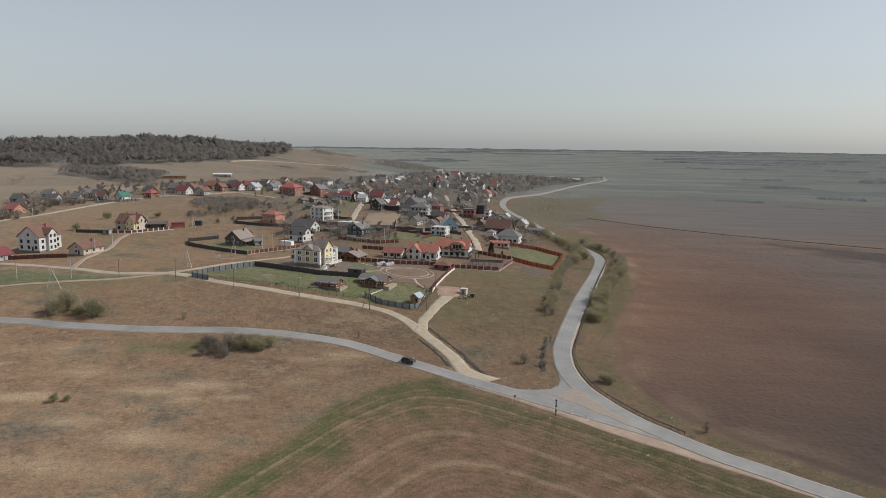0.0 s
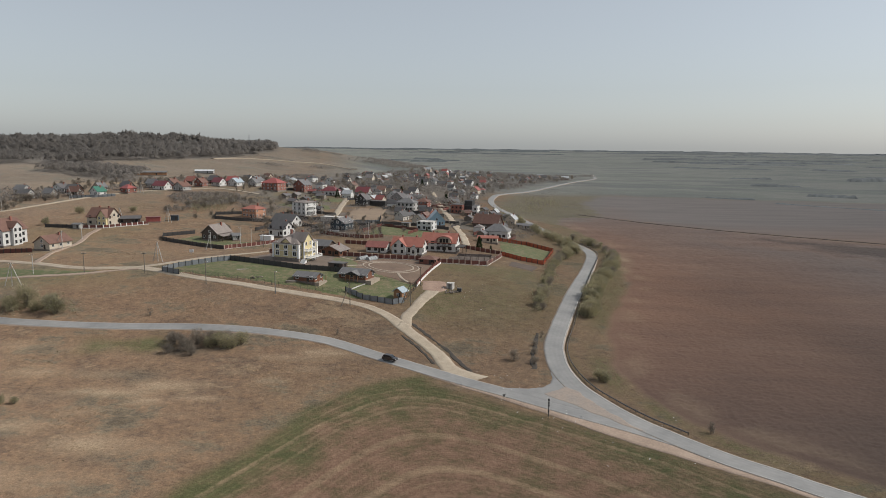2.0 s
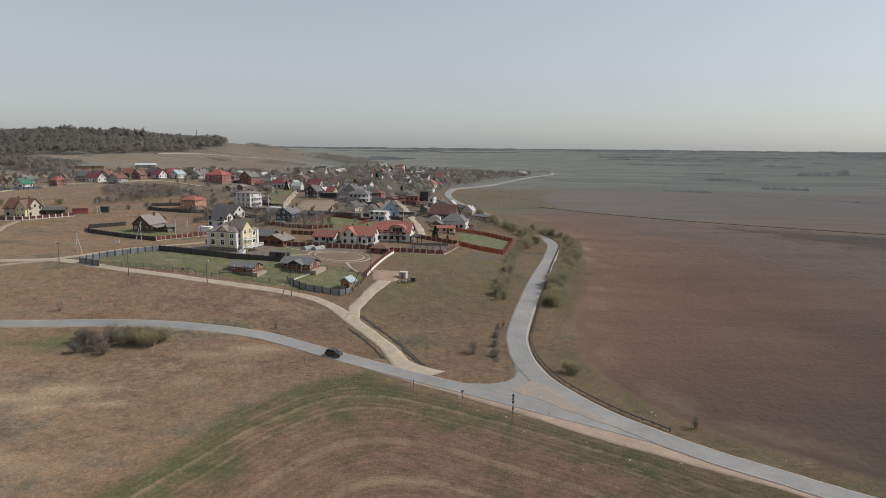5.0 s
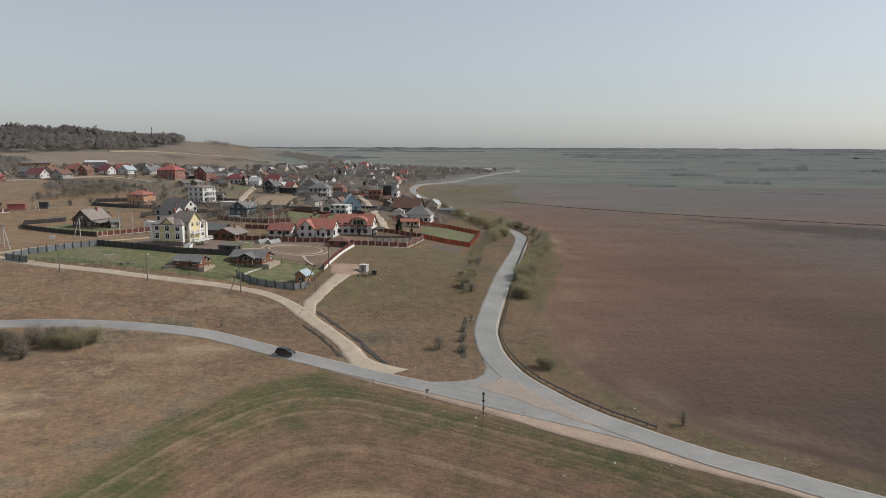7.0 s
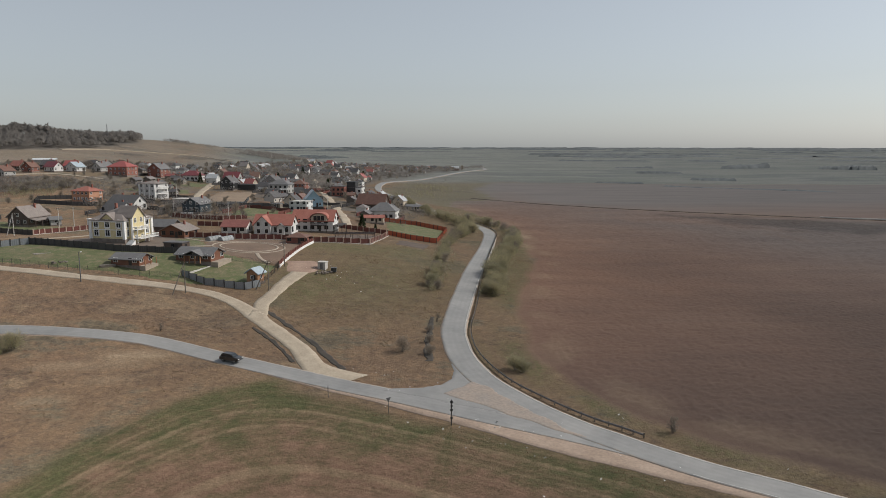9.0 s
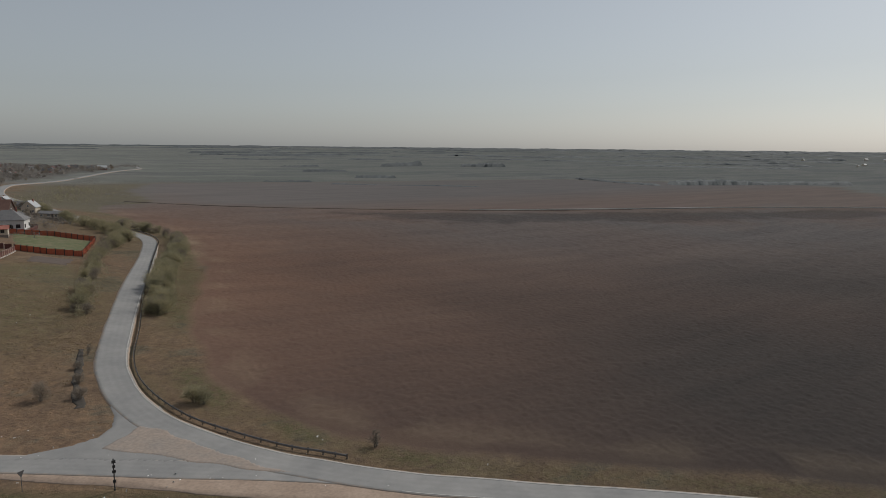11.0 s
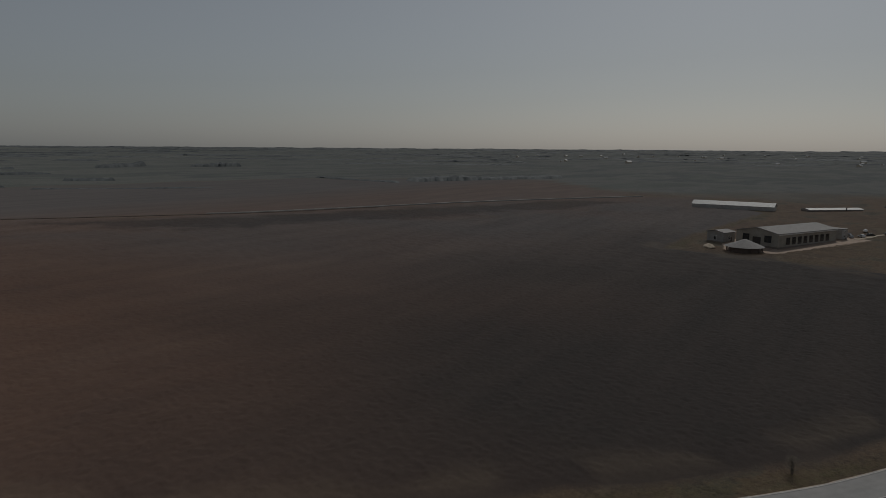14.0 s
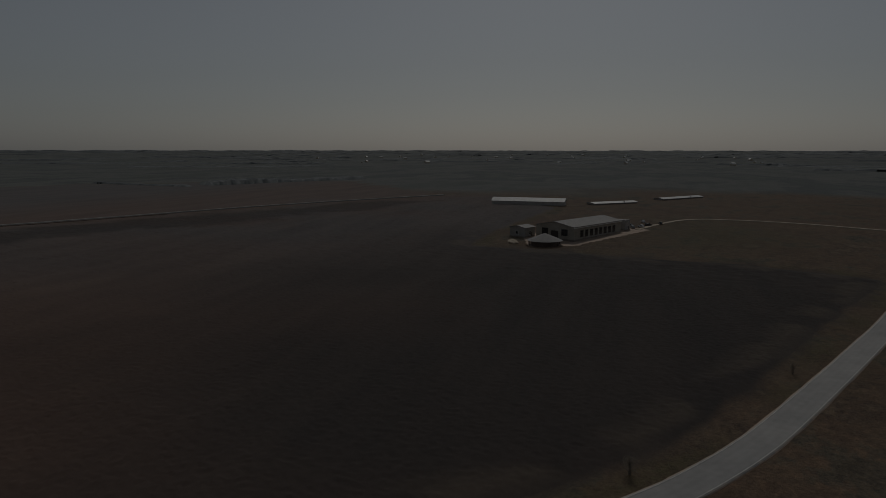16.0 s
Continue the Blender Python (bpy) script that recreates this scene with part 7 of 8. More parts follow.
for x, y, h in ((-95, 27, 5.2), (-100, 34, 5.0), (-90, 29, 4.6), (-107, 33, 4.6), (-103, 25, 4.0), (-111, 29, 3.6), (-97, 36, 4.2), (-92, 36, 4.0), (-178, 64, 3.2), (-114, 69, 3.4), (-101, 29, 4.6), (-96, 30, 4.2), (-104, 32, 4.0), (-99, 26, 3.4), (-106, 27, 3.2), (-112, 33, 2.6), (-118, 36, 2.4), (-125, 34, 2.2), (-108, 36, 3), (-5, 40, 3.6), (1, 38, 2.6), (2, 46, 2.2), (3, 54, 2.0)):
    if x < -113 or (x < -80 and random.random() < 0.35):
        continue
    y = y + 6 if -114 < x < -80 and y < 40 else y
    put(random.choice(GREYBUSH), x, y, h / 4.0, "bare grey-brown thicket bush on dry grass", "bush", "thicket bushes")
for x, y, h in ((-91, 38, 5), (-87, 41, 4.6), (-94, 40, 4.4), (-89, 38, 3.8), (-96, 38, 3.6), (-132, -3, 2.6), (-129, -2, 2.0), (18, 27, 3.8), (19.5, 25.5, 3.0)):
    put(random.choice(BUSH), x, y, h / 4.0, "olive bush just coming into leaf beside the road", "bush", "roadside bushes")
for x, y, h in ((-123, 60, 3.2), (36.8, -6.5, 3.6), (37.3, -6.2, 2.8), (104, -72, 4.0), (160, -104, 3.6), (-60, 52, 2.4), (6, 62, 3.2)):
    put(random.choice(BARE), x, y, h / 4.0, "small bare sapling with thin dark branches", "sapling", "bare saplings")


def along(line, n, spread, lo, hi, protos, label, group):
    c = smooth_line(line, 3.0)
    for k in range(n):
        i = random.randrange(len(c))
        h = random.uniform(lo, hi)
        put(random.choice(protos), float(c[i, 0]) + random.uniform(-spread, spread), float(c[i, 1]) + random.uniform(-spread, spread), h / 4.0, label, "bush", group)


along([(9, 92), (12, 105), (19.3, 143), (26.5, 180), (36, 215), (44, 240)], 46, 1.6, 2.4, 4.8, BUSH + GREYBUSH, "olive-grey roadside bush between road and meadow", "bushes west of the road")
along([(38, 214), (47, 240), (49, 258), (42, 285), (32, 320), (22, 355)], 34, 3.0, 3.5, 6.5, BUSH, "olive roadside bush near the bend", "bushes at the bend")
along([(26, 86), (31.5, 107), (40, 138), (52, 172), (61, 200), (67, 225)], 84, 1.8, 3.2, 6.2, BUSH + BUSH + GREYBUSH[:1], "dense olive bush between guard rail and field", "bushes east of the road")
along([(66, 232), (68, 255), (60, 285), (52, 310)], 16, 2.5, 2.5, 5.0, BUSH + GREYBUSH, "olive bush beyond the bend", "bushes beyond the bend")
along([(-207, 272), (-195, 290), (-186, 318), (-180, 335)], 34, 7.0, 2.4, 5.0, GREYBUSH, "grey-brown bush on the village slope", "bushes on the slope")
for k in range(26):
    put(random.choice(GREYBUSH), random.uniform(-345, -300), random.uniform(255, 345), random.uniform(0.7, 1.4), "grey bush among the gardens", "bush", "garden bushes")

HOMES = [(o.matrix_basis.translation.x, o.matrix_basis.translation.y) for o in scene.objects if o.get("category") in ("house", "cabin", "shed", "annexe", "garage", "pavilion") and o.parent is None]


def clear(x, y, d):
    return all((x - a) ** 2 + (y - b) ** 2 > d * d for a, b in HOMES)


for lane in ([(-16, 216), (-17, 245), (-21, 285), (-24, 315), (-28, 345), (-31, 369), (-36, 440), (-42, 543), (-47, 599)], [(-101, 272), (-103, 300), (-107, 346), (-110, 391)], [(-88, 270), (-85, 300), (-86, 340)], [(-76, 275), (-78, 300), (-80, 340)], [(0, 505), (14, 470), (22, 400), (48, 300)]):
    HOMES += [(float(a_), float(b_)) for a_, b_ in smooth_line(lane, 5.0)]
rngv = np.random.default_rng(5)


def scatter(poly, n, gap, tries=60000):
    p = np.array(poly, float)
    lo, hi = p.min(0), p.max(0)
    got = []
    for _ in range(tries):
        if len(got) >= n:
            break
        x, y = rngv.uniform(lo, hi)
        if inside_dist(np.array([x]), np.array([y]), poly)[0] > 3 and clear(x, y, gap) and all((x - a) ** 2 + (y - b) ** 2 > gap * gap for a, b in got):
            got.append((float(x), float(y)))
    return got


M_VWALL = surface("village_wall", (0.38, 0.35, 0.31), (0.46, 0.43, 0.39), 0.4, 0.85, 10, 0.1, vary=0.75)
KINDS = [(10, 8, 4.0, 7.6, "gx", M_VWALL), (9, 9, 4.8, 8.8, "gy", M_CREAM), (12, 8, 3.6, 6.8, "gx", M_REDBRICK), (9, 8, 5.2, 8.0, "hip", M_WHITE), (8, 7, 3.0, 6.4, "gy", M_DARKLOG), (11, 9, 5.6, 9.4, "gx", M_WHITE), (7, 5, 2.6, 4.0, "gx", M_OLDWOOD)]
protos = []
spots = scatter(VILLAGE, 165, 13.5)
for k, (x, y) in enumerate(spots):
    rz = random.uniform(-32, -4) + random.choice((0, 90, 0, 90))
    if k < len(KINDS):
        w, d, e, r, rf, wm = KINDS[k]
        protos.append(house("village_house", "village house with weathered roof among bare trees", x, y, w, d, e, r, rz, rf, wm, R_MIXED, (2, 1, 0), 1, "m", M_TRIM, 1))
        tagged(protos[-1], group="village houses")
    else:
        o = copy_thing(protos[k % len(protos)], pose(x, y, gh(x, y) + 0.05, 0, 0, rz))
        o.scale = (random.uniform(0.66, 0.92),) * 3
HOMES += spots
for k, (x, y) in enumerate(scatter([(-125, 300), (-98, 285), (-60, 275), (10, 258), (32, 325), (4, 425), (-60, 440), (-120, 432)], 22, 13.0)):
    o = copy_thing(protos[k % 6], pose(x, y, gh(x, y) + 0.05, 0, 0, random.uniform(-26, -14) + random.choice((0, 90))))
    o.scale = (random.uniform(0.6, 0.82),) * 3
    HOMES.append((x, y))
for x, y in scatter([(-160, 380), (-150, 330), (-100, 290), (-60, 272), (10, 255), (32, 325), (2, 420), (-120, 430), (-195, 425)], 26, 10.0):
    o = copy_thing(protos[6], pose(x, y, gh(x, y) + 0.05, 0, 0, random.uniform(-30, -10) + random.choice((0, 90))))
    tagged(o, "small weathered garden shed between plots", "shed", "garden sheds")
    HOMES.append((x, y))
for x, y in scatter(VILLAGE, 240, 7.0):
    put(random.choice(TREE), x, y, random.uniform(0.55, 1.2), "bare grey village tree between houses", "tree", "village trees")
for x, y in scatter([(-215, 330), (-170, 215), (-60, 205), (15, 250), (40, 330), (0, 430), (-120, 440), (-200, 430)], 70, 8.0):
    put(random.choice(TREE + GREYBUSH), x, y, random.uniform(0.5, 0.95), "bare garden tree beside village houses", "tree", "garden trees")
for x, y in scatter([(-350, 350), (-300, 340), (-220, 390), (-190, 440), (-260, 450), (-350, 400)], 60, 7.0):
    put(random.choice(TREE), x, y, random.uniform(0.5, 0.95), "bare grey tree behind the upper lane", "tree", "upper lane trees")
for x, y in scatter([(-10, 300), (10, 285), (30, 330), (18, 400), (-5, 420)], 14, 7.0):
    put(random.choice(GREENTREE + TREE), x, y, random.uniform(0.5, 0.9), "tree in early leaf near the road", "tree", "roadside trees")
cf = new("conifer")
bm = bmesh.new()
bm_tube(bm, (0, 0, -0.3), (0, 0, 7.2), 0.16, 0.04, 6)
part("trunk", bm, M_BARK, cf)
rngc = np.random.default_rng(8)
tt = rngc.uniform(0.08, 1.0, 1500)
aa = rngc.uniform(0, 6.28, 1500)
rr_ = (1 - tt) * 1.9 * rngc.uniform(0.3, 1, 1500) + 0.05
bp = np.column_stack([rr_ * np.cos(aa), rr_ * np.sin(aa), 0.4 + tt * 6.8])
dr = np.column_stack([np.cos(aa), np.sin(aa), np.full(1500, -0.25)]) + rngc.normal(0, 0.3, (1500, 3))
ncr = new("crown", quads_mesh("crown", strips(rngc, bp, dr, rngc.uniform(0.3, 0.6, 1500), rngc.uniform(0.12, 0.25, 1500)), [M_NEEDLE]))
ncr.parent = cf
put(cf, -9, 214, 1.0, "dark green young conifer by the fence", "tree", "conifers")
for x, y, s in ((-3, 207, 0.55), (-118, 398, 1.1), (-30, 470, 1.3), (-75, 520, 1.3), (5, 660, 1.4), (-60, 640, 1.3)):
    put(cf, x, y, s, "dark green young conifer by the fence" if s < 1 else "dark green conifer among the houses", "tree", "conifers")


for proto in BUSH + GREYBUSH + BARE + TREE + GREENTREE:
    if proto.name not in USED:
        put(proto, 24, 372, 0.6, "bare tree beside the road", "tree", "roadside trees")


# ---- woods, far belts, tussocks ----
def wood_quads(rng, pts, h0, h1, per, wide=0.55, lift=0.0):
    """Crowns of many small leaning quads over points."""
    n = len(pts)
    hh = rng.uniform(h0, h1, n) * (1.0 + 0.5 * np.array([noise.noise((a * 0.015, b * 0.015, 9)) + noise.noise((a * 0.045, b * 0.045, 3)) for a, b in pts]))
    base = np.repeat(np.column_stack([pts, gz(pts[:, 0], pts[:, 1]) + lift]), per, 0)
    hr = np.repeat(hh, per)
    t = rng.uniform(0.05, 1.0, n * per)
    rad_ = hr * 0.34 * np.sqrt(np.clip(1.1 - t, 0.05, 1)) * rng.uniform(0.1, 1.0, n * per)
    a = rng.uniform(0, 6.28, n * per)
    c = base + np.column_stack([rad_ * np.cos(a), rad_ * np.sin(a), t * hr * 0.9])
    d = np.column_stack([rng.normal(0, 0.8, n * per), rng.normal(0, 0.8, n * per), rng.uniform(0.2, 1.0, n * per)])
    d /= np.linalg.norm(d, axis=1)[:, None]
    return strips(rng, c, d, hr * rng.uniform(0.1, 0.22, n * per), hr * rng.uniform(0.03, 0.07, n * per) * wide * 2)


def wood_points(rng, poly, n, clump=0.0):
    p = np.array(poly, float)
    lo, hi = p.min(0), p.max(0)
    q = rng.uniform(lo, hi, (n * 4, 2))
    q = q[inside_dist(q[:, 0], q[:, 1], poly) > 0]
    if clump:
        k = np.array([noise.noise((a * 0.012, b * 0.012, 1)) for a, b in q])
        q = q[k + rng.normal(0, 0.12, len(q)) > clump - 0.5]
    return q[:n]


rngw = np.random.default_rng(21)


TWIGS, TWIG_NORMALS = [], []


def crowns(poly, gap, h, per, open_=0.0, ragged=12.0, wide=1.0):
    """Bare trees close together: for each a dome of fine twigs; returns the twigs and their crown's normals."""
    p = np.array(poly, float)
    lo, hi = p.min(0) - 20, p.max(0) + 20
    gx, gy = np.meshgrid(np.arange(lo[0], hi[0], gap), np.arange(lo[1], hi[1], gap))
    pts = np.column_stack([gx.reshape(-1), gy.reshape(-1)]) + rngw.uniform(-0.45, 0.45, (gx.size, 2)) * gap
    ed = np.array([noise.noise((a * 0.03, b * 0.03, 6)) for a, b in pts])
    lump = np.array([noise.noise((a * 0.011, b * 0.011, 9)) + 0.5 * noise.noise((a * 0.035, b * 0.035, 3)) for a, b in pts])
    ok = (inside_dist(pts[:, 0], pts[:, 1], poly) + ragged * ed > 0) & (lump + rngw.normal(0, 0.1, len(pts)) > open_ - 0.6)
    pts, lump = pts[ok], lump[ok]
    n = len(pts)
    hh = np.repeat(h * rngw.uniform(0.7, 1.1, n) * (1 + 0.55 * lump), per)
    base = np.repeat(np.column_stack([pts, gz(pts[:, 0], pts[:, 1])]), per, 0)
    a, e = rngw.uniform(0, 6.2832, n * per), np.arcsin(rngw.uniform(-0.25, 1.0, n * per))
    nrm = np.column_stack([np.cos(e) * np.cos(a), np.cos(e) * np.sin(a), np.sin(e)])
    q = rngw.uniform(0.78, 1.0, n * per)
    c = base + np.column_stack([nrm[:, 0] * gap * 0.62 * q, nrm[:, 1] * gap * 0.62 * q, hh * (0.5 + 0.5 * nrm[:, 2] * q)])
    d = np.column_stack([-nrm[:, 0] * nrm[:, 2], -nrm[:, 1] * nrm[:, 2], 1.1 - nrm[:, 2] ** 2]) + rngw.normal(0, 0.55, (n * per, 3))
    d /= np.linalg.norm(d, axis=1)[:, None]
    nrm = nrm * 0.8 + rngw.normal(0, 0.12, nrm.shape) + np.array([0, 0, 0.55])
    TWIGS.append(strips(rngw, c, d, hh * rngw.uniform(0.12, 0.22, n * per), hh * rngw.uniform(0.08, 0.14, n * per) * wide, -nrm))
    TWIG_NORMALS.append(nrm / np.linalg.norm(nrm, axis=1)[:, None])


def woodland(name, label, material, category="woodland"):
    me = soft_normals(quads_mesh(name, np.concatenate(TWIGS), [material]), np.concatenate(TWIG_NORMALS))
    TWIGS.clear(), TWIG_NORMALS.clear()
    return tagged(new(name, me), label, category, kind="stuff")


HILLFRONT = [(-600, 628), (-520, 606), (-458, 600), (-432, 632), (-391, 672), (-357, 770), (-341, 852), (-318, 1010), (-360, 1080), (-470, 1090), (-560, 1000), (-640, 900), (-760, 830), (-1000, 840), (-900, 720)]
crowns(HILLFRONT, 8.0, 11.5, 60, 0.16, 26.0, 1.1)
woodland("hill_woodland", "bare grey-brown deciduous wood on the hill", M_WOOD)
crowns(SLOPEWOOD, 6.0, 6.5, 46, 0.1, 12.0, 1.1)
crowns([(-640, 540), (-470, 500), (-430, 430), (-400, 395), (-700, 440)], 7.0, 5.0, 26, 0.75)
crowns([(-215, 262), (-196, 262), (-180, 300), (-176, 330), (-186, 352), (-212, 345), (-226, 330), (-205, 300)], 3.4, 3.6, 40, 0.35, 8.0)
crowns([(-291, 760), (-262, 740), (-180, 830), (-150, 850), (-190, 862), (-262, 800)], 5.0, 4.0, 26, 0.45)
crowns([(-300, 1040), (-210, 1005), (-120, 985), (-60, 1090), (-60, 1180), (-130, 1140), (-210, 1050), (-290, 1075)], 6.0, 6.0, 26, 0.35)
crowns([(-370, 300), (-330, 290), (-300, 320), (-262, 350), (-222, 385), (-185, 408), (-180, 440), (-260, 455), (-360, 410)], 6.0, 4.2, 34, 0.55, 8.0)
crowns([(-370, 230), (-325, 235), (-318, 262), (-360, 290)], 6.0, 4.5, 34, 0.5, 8.0)
woodland("slope_woodland", "bare grey-brown thickets on the slopes below the hill", M_WOOD)
crowns([(-330, 884), (-180, 864), (-180, 856), (-330, 876)], 5.0, 4.0, 24, 0.4, 4.0)
crowns([(-120, 1130), (260, 1180), (260, 1220), (-120, 1170)], 8.0, 6.0, 20, 0.4)
crowns(VILLAGE, 7.5, 5.2, 34, 0.52, 10.0)
crowns([(18, 440), (60, 420), (112, 450), (165, 700), (110, 820), (60, 660), (20, 540)], 4.5, 1.8, 18, 0.7)
crowns(MIDDLE, 5.0, 2.8, 22, 0.72, 6.0)
woodland("field_hedges", "bare grey-brown hedges and scrub along gardens and field edges", M_WOOD, "scrub")


def belt(rows, line, width, h, step):
    """One tree belt: a long uneven mound of crowns, as rows of a mesh."""
    c = smooth_line(line, step)
    nn = normals_2d(c)
    n = len(c)
    k = np.array([-0.55, -0.4, -0.12, 0.15, 0.42, 0.55])
    up = np.array([-0.1, 0.75, 1.0, 0.95, 0.7, -0.1])
    hh = h * np.clip(np.array([0.7 + 0.7 * noise.noise((a * 0.011, b * 0.011, 2)) for a, b in c]) + rngw.uniform(-0.12, 0.12, n), 0.1, 1.2)
    hh[0] = hh[-1] = 0.2
    off = k[None, :] * width + rngw.uniform(-0.1, 0.1, (n, 6)) * width
    p = c[:, None, :] + nn[:, None, :] * off[:, :, None]
    z = gz(p[..., 0], p[..., 1]) + hh[:, None] * (up[None, :] + rngw.uniform(-0.12, 0.12, (n, 6)) * (up > 0)) - 0.3
    g = np.concatenate([p, z[..., None]], -1)
    rows.append(np.stack([g[:-1, :-1], g[:-1, 1:], g[1:, 1:], g[1:, :-1]], 2).reshape(-1, 4, 3))


rows = []
for line, w, h in (([(298, 720), (325, 704), (350, 690)], 8, 3.5), ([(455, 775), (505, 742)], 9, 3.5), ([(350, 640), (420, 575), (480, 520)], 7, 2.2), ([(738, 612), (715, 520), (700, 440)], 10, 4.0), ([(735, 445), (850, 395), (970, 335)], 26, 6.0),
                   ([(775, 1232), (840, 1255), (905, 1290)], 26, 12.0), ([(955, 1185), (1045, 1130)], 20, 9.0), ([(560, 1300), (640, 1280)], 16, 7.0), ([(480, 1010), (560, 1000)], 10, 4.0)):
    belt(rows, line, w, h, 3.0)
for k in range(120):
    az = rngw.uniform(-0.1, 1.95)
    r = 1350 + 3300 * rngw.uniform(0, 1) ** 0.6
    cx, cy = r * math.sin(az), r * math.cos(az)
    if cx < 320 and cy < 1300:
        continue
    half = rngw.uniform(60, 330) * (0.4 + r / 1700) / 2
    ang = az + rngw.normal(0, 0.25)
    u = np.array([math.cos(ang), -math.sin(ang)])
    belt(rows, [tuple(np.array([cx, cy]) + u * t + rngw.normal(0, half * 0.06, 2)) for t in (-half, -half / 2, 0, half / 2, half)], rngw.uniform(12, 40), rngw.uniform(3.5, 7.5), 4.0 + r * 0.003)
for r, h in ((4560, 4), (4700, 6)):
    belt(rows, [(r * math.sin(a), r * math.cos(a)) for a in np.arange(-0.9, 2.2, 0.02)], 60, h, 18.0)
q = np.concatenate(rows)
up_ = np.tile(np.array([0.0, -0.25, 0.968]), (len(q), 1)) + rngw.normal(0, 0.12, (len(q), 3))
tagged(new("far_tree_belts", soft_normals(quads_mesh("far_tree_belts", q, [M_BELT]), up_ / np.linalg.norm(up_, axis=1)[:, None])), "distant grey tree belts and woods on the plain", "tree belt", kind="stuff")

# scattered far houses across the plain
for k in range(46):
    x, y = float(rngw.uniform(2000, 3500)), float(rngw.uniform(-500, 1250))
    if k == 0:
        far_house = house("far_house", "distant white farm house on the plain", x, y, 16, 11, 5, 8.5, 20, "gx", M_CREAM, R_OLDZINC, (0, 0, 0), 1, "m", M_TRIM, 0)
        tagged(far_house, group="distant houses")
    else:
        o = copy_thing(far_house, pose(x, y, gh(x, y), 0, 0, float(rngw.uniform(0, 180))))
        o.scale = (float(rngw.uniform(0.5, 1.0)),) * 3

# mast on the hill
mast = new("radio_mast")
mast.matrix_basis = pose(-352, 946, gh(-352, 946))
tagged(mast, "thin grey lattice radio mast on the hill", "mast")
for a, b in ((-1, -1), (1, -1), (0, 1)):
    bm = bmesh.new()
    bm_tube(bm, (a * 0.9, b * 0.9, -1), (a * 0.2, b * 0.2, 26), 0.2, 0.14, 5)
    part("leg", bm, M_STEEL, mast)
for k in range(12):
    s = 0.9 - 0.7 * k / 12
    bm = bmesh.new()
    for (a, b), (c, d) in (((-1, -1), (1, -1)), ((1, -1), (0, 1)), ((0, 1), (-1, -1))):
        bm_tube(bm, (a * s, b * s, 2.1 * k), (c * (s - 0.05), d * (s - 0.05), 2.1 * k + 2.0), 0.08, 0.08, 4)
    part("brace", bm, M_STEEL, mast)

# low scrub under the roadside bushes
scrub = []
for line, n, w in (([(8, 88), (12, 105), (19.3, 143), (26.5, 180), (36, 215), (44, 240), (42, 285), (28, 340)], 520, 1.5), ([(27, 88), (32.5, 107), (41, 138), (53, 172), (62, 200), (68, 225), (68, 255), (58, 290)], 620, 1.6), ([(-172, 62), (-160, 64), (-152, 62)], 70, 2.5), ([(30, 440), (50, 500), (80, 560), (70, 620)], 500, 14.0)):
    c = smooth_line(line, 0.5)
    scrub.append(c[rngw.integers(0, len(c), n)] + rngw.normal(0, w, (n, 2)))
scrub.append(wood_points(rngw, [(-212, 335), (-190, 268), (-172, 275), (-180, 350)], 520))
q = wood_quads(rngw, np.concatenate(scrub), 1.2, 3.6, 34, 0.3)
tagged(new("roadside_scrub", quads_mesh("roadside_scrub", q, [M_TWIG])), "thin olive-grey scrub along the road's edges", "scrub", kind="stuff")

# dry tussocks and last year's weeds
rngt = np.random.default_rng(33)
pts = []
for poly, n in (([(-210, -120), (-215, 52), (-120, 49), (-60, 40), (-36, 27), (-50, 10), (-62, -5), (-68, -25), (-80, -50), (-100, -110)], 17000), ([(-50, 46), (-95, 54), (-150, 58), (-200, 62), (-200, 90), (-150, 100), (-120, 90), (-60, 76), (-42, 66), (-26, 38)], 7000),
                ([(-34, 66), (-14, 28), (4, 24), (6, 60), (14, 100), (28, 160), (16, 178), (2, 170), (-20, 112), (-30, 90)], 7000), ([(-36, 24), (-6, 3), (14, -11.5), (34, -27), (48, -40), (44, -43), (12, -16), (-10, 0), (-38, 21)], 2600), ([(15, 60), (28, 62), (49, 124), (64, 176), (50, 170), (30, 110)], 2500), ([(-240, 150), (-180, 120), (-150, 120), (-175, 180), (-200, 210), (-205, 250), (-160, 300), (-260, 330), (-240, 240)], 6000)):
    c = wood_points(rngt, poly, n)
    k = np.array([noise.noise((a * 0.05, b * 0.05, 4)) + 0.5 * noise.noise((a * 0.2, b * 0.2, 6)) for a, b in c])
    pts.append(c[k + rngt.normal(0, 0.2, len(c)) > 0.12])
pts = np.concatenate(pts)
per = 4
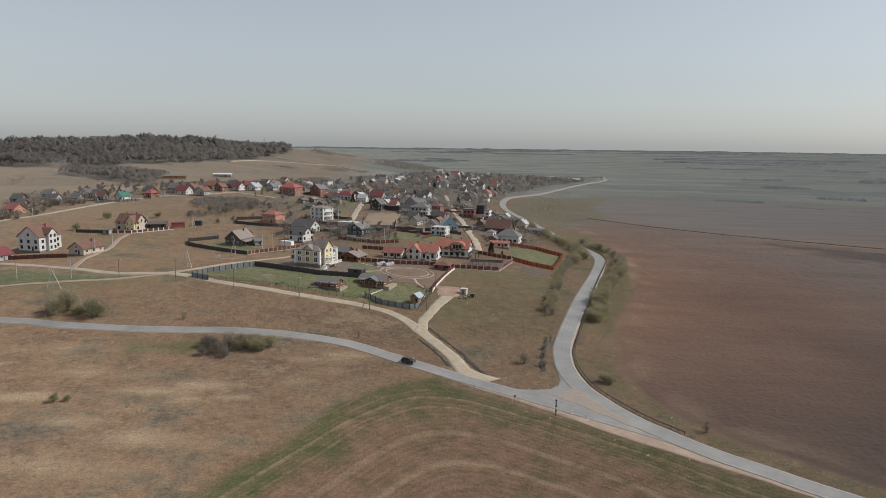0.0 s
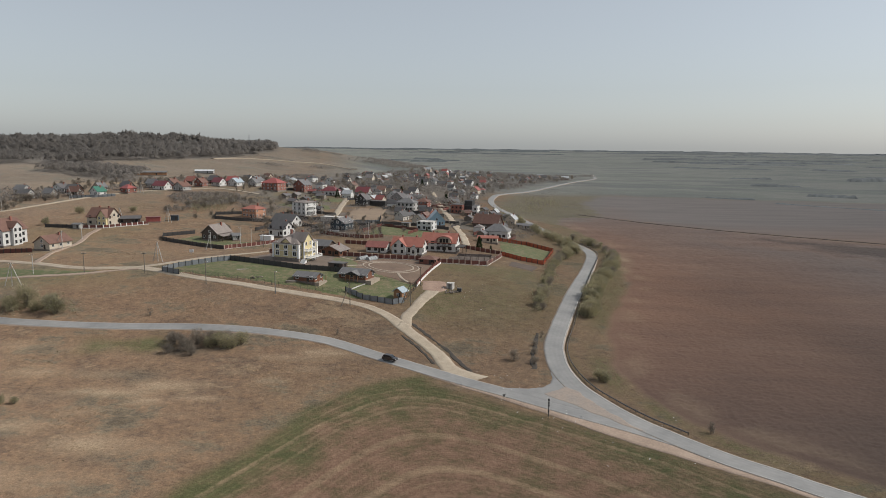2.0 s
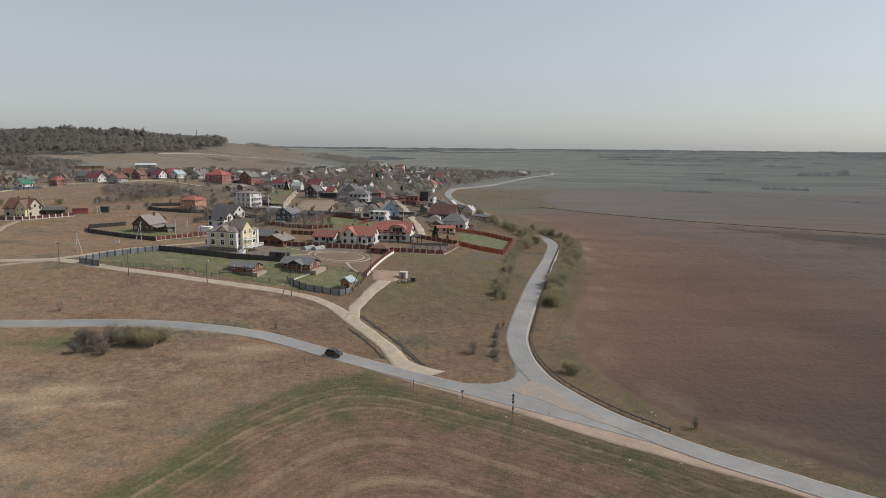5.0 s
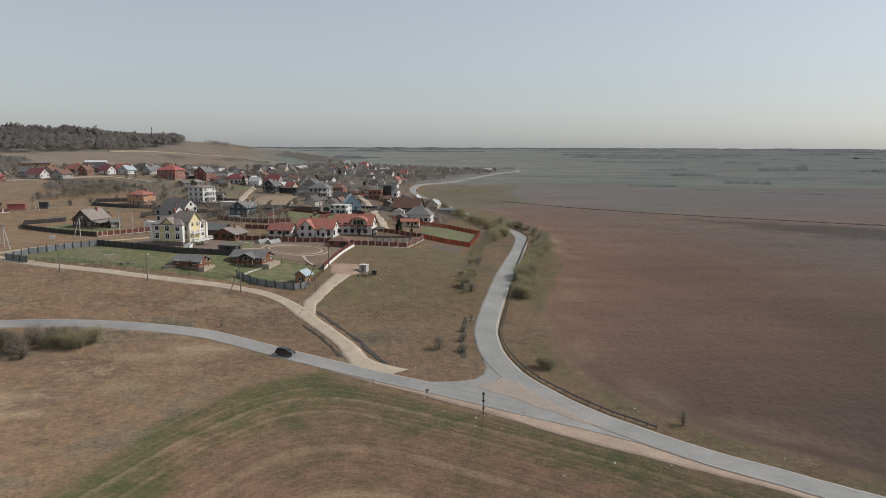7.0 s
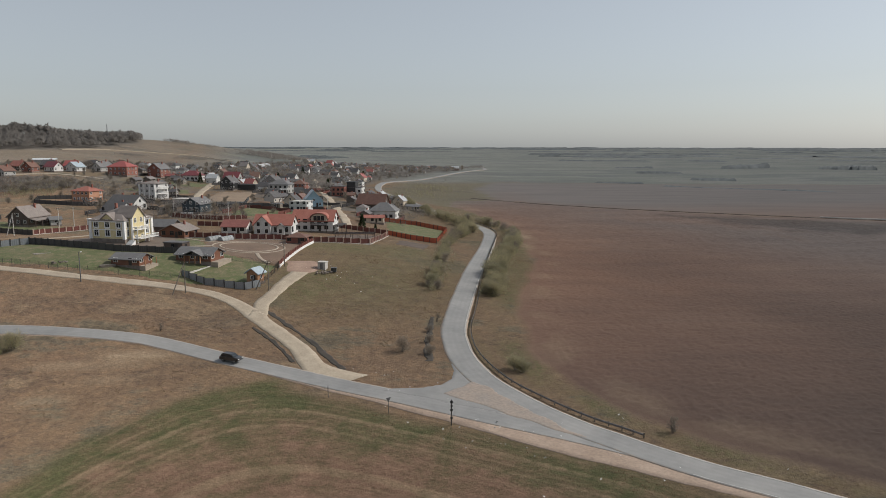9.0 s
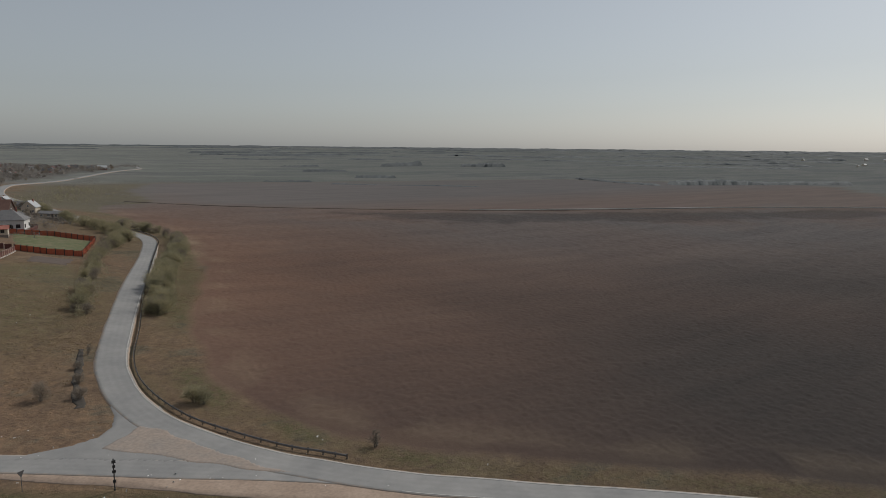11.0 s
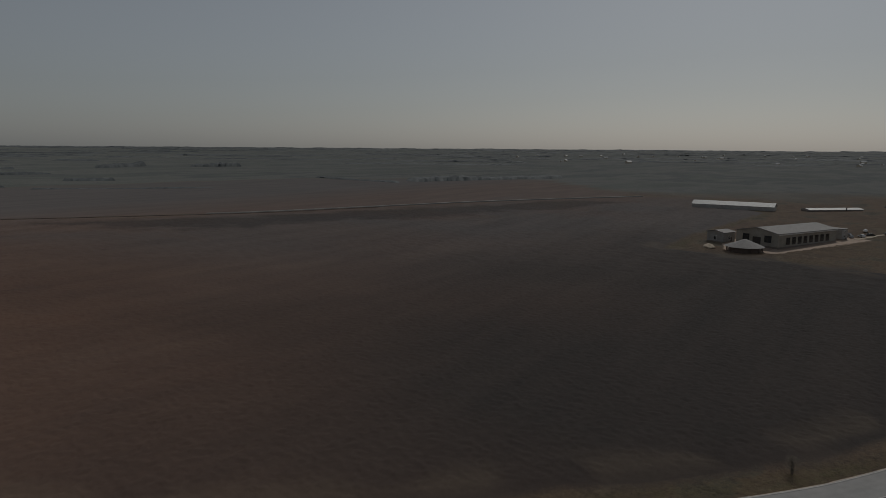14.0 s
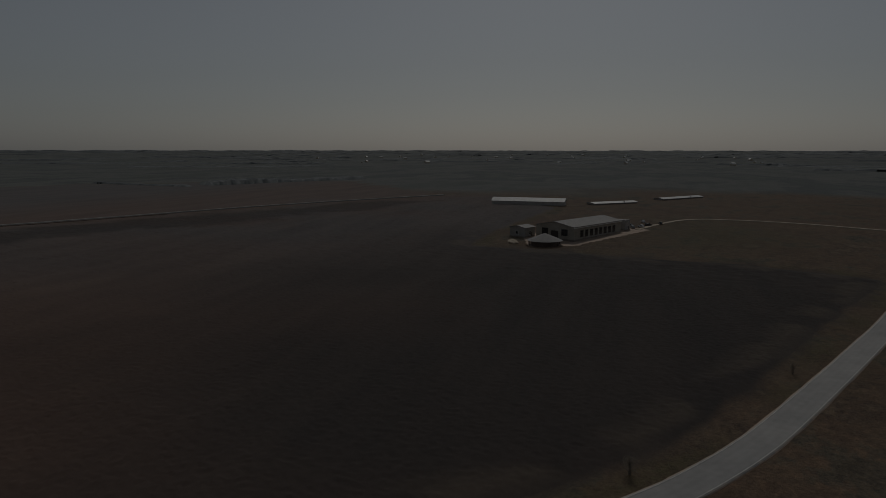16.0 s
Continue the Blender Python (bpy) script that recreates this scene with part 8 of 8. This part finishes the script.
base = np.repeat(np.column_stack([pts, gz(pts[:, 0], pts[:, 1]) - 0.05]), per, 0) + rngt.normal(0, 0.22, (len(pts) * per, 3)) * np.array([1, 1, 0])
d = np.column_stack([rngt.normal(0, 0.5, len(base)), rngt.normal(0, 0.5, len(base)), np.ones(len(base))])
d /= np.linalg.norm(d, axis=1)[:, None]
q = strips(rngt, base, d, rngt.uniform(0.08, 0.22, len(base)), rngt.uniform(0.08, 0.2, len(base)))
tagged(new("dry_tussocks", quads_mesh("dry_tussocks", q, [M_STRAW])), "dry straw-coloured grass tussocks and weeds", "grass", kind="stuff")


# ditches beside the track and the road: flat strips, shade put into their colour
ribbon("ditch_track", [(-37.2, 66.4), (-33.2, 60), (-29.4, 54), (-26, 47.5), (-23.4, 41.2), (-20.6, 34.5), (-18.2, 29)], 1.5, M_DITCH, 0.07, "dark narrow ditch beside the gravel track", "ditch", step=0.8, wave=0.9)
ribbon("ditch_road", [(5, 66), (3.4, 57), (2.1, 48.8), (1.0, 41), (0.4, 33.4)], 1.8, M_DITCH, 0.07, "dark narrow ditch beside the asphalt road", "ditch", step=0.8, wave=0.9)
ribbon("ditch_island", [(-39.5, 55.5), (-36, 50), (-33, 44.5), (-30, 38.5), (-28.3, 34)], 1.0, M_DITCH, 0.07, "dark cut bank beside the gravel track", "ditch", step=0.8, wave=0.7)

# litter near the junction
rngl = np.random.default_rng(44)
lp = []
for cx, cy, s, n in ((3, -3, 6, 26), (-24, 103, 4, 20), (-6, 19, 5, 16), (20, -14, 8, 14), (-10, 95, 12, 8)):
    lp.append(rngl.normal((cx, cy), s, (n, 2)))
lp = np.concatenate(lp)
lb = np.column_stack([lp, gz(lp[:, 0], lp[:, 1]) + 0.12])
ld = rngl.normal(size=(len(lb), 3)) * np.array([1, 1, 0.3])
ld /= np.linalg.norm(ld, axis=1)[:, None]
tagged(new("litter", quads_mesh("litter", strips(rngl, lb, ld, rngl.uniform(0.12, 0.42, len(lb)), rngl.uniform(0.12, 0.35, len(lb))), [M_TRIM])), "scraps of white litter on the grass", "litter", kind="stuff")
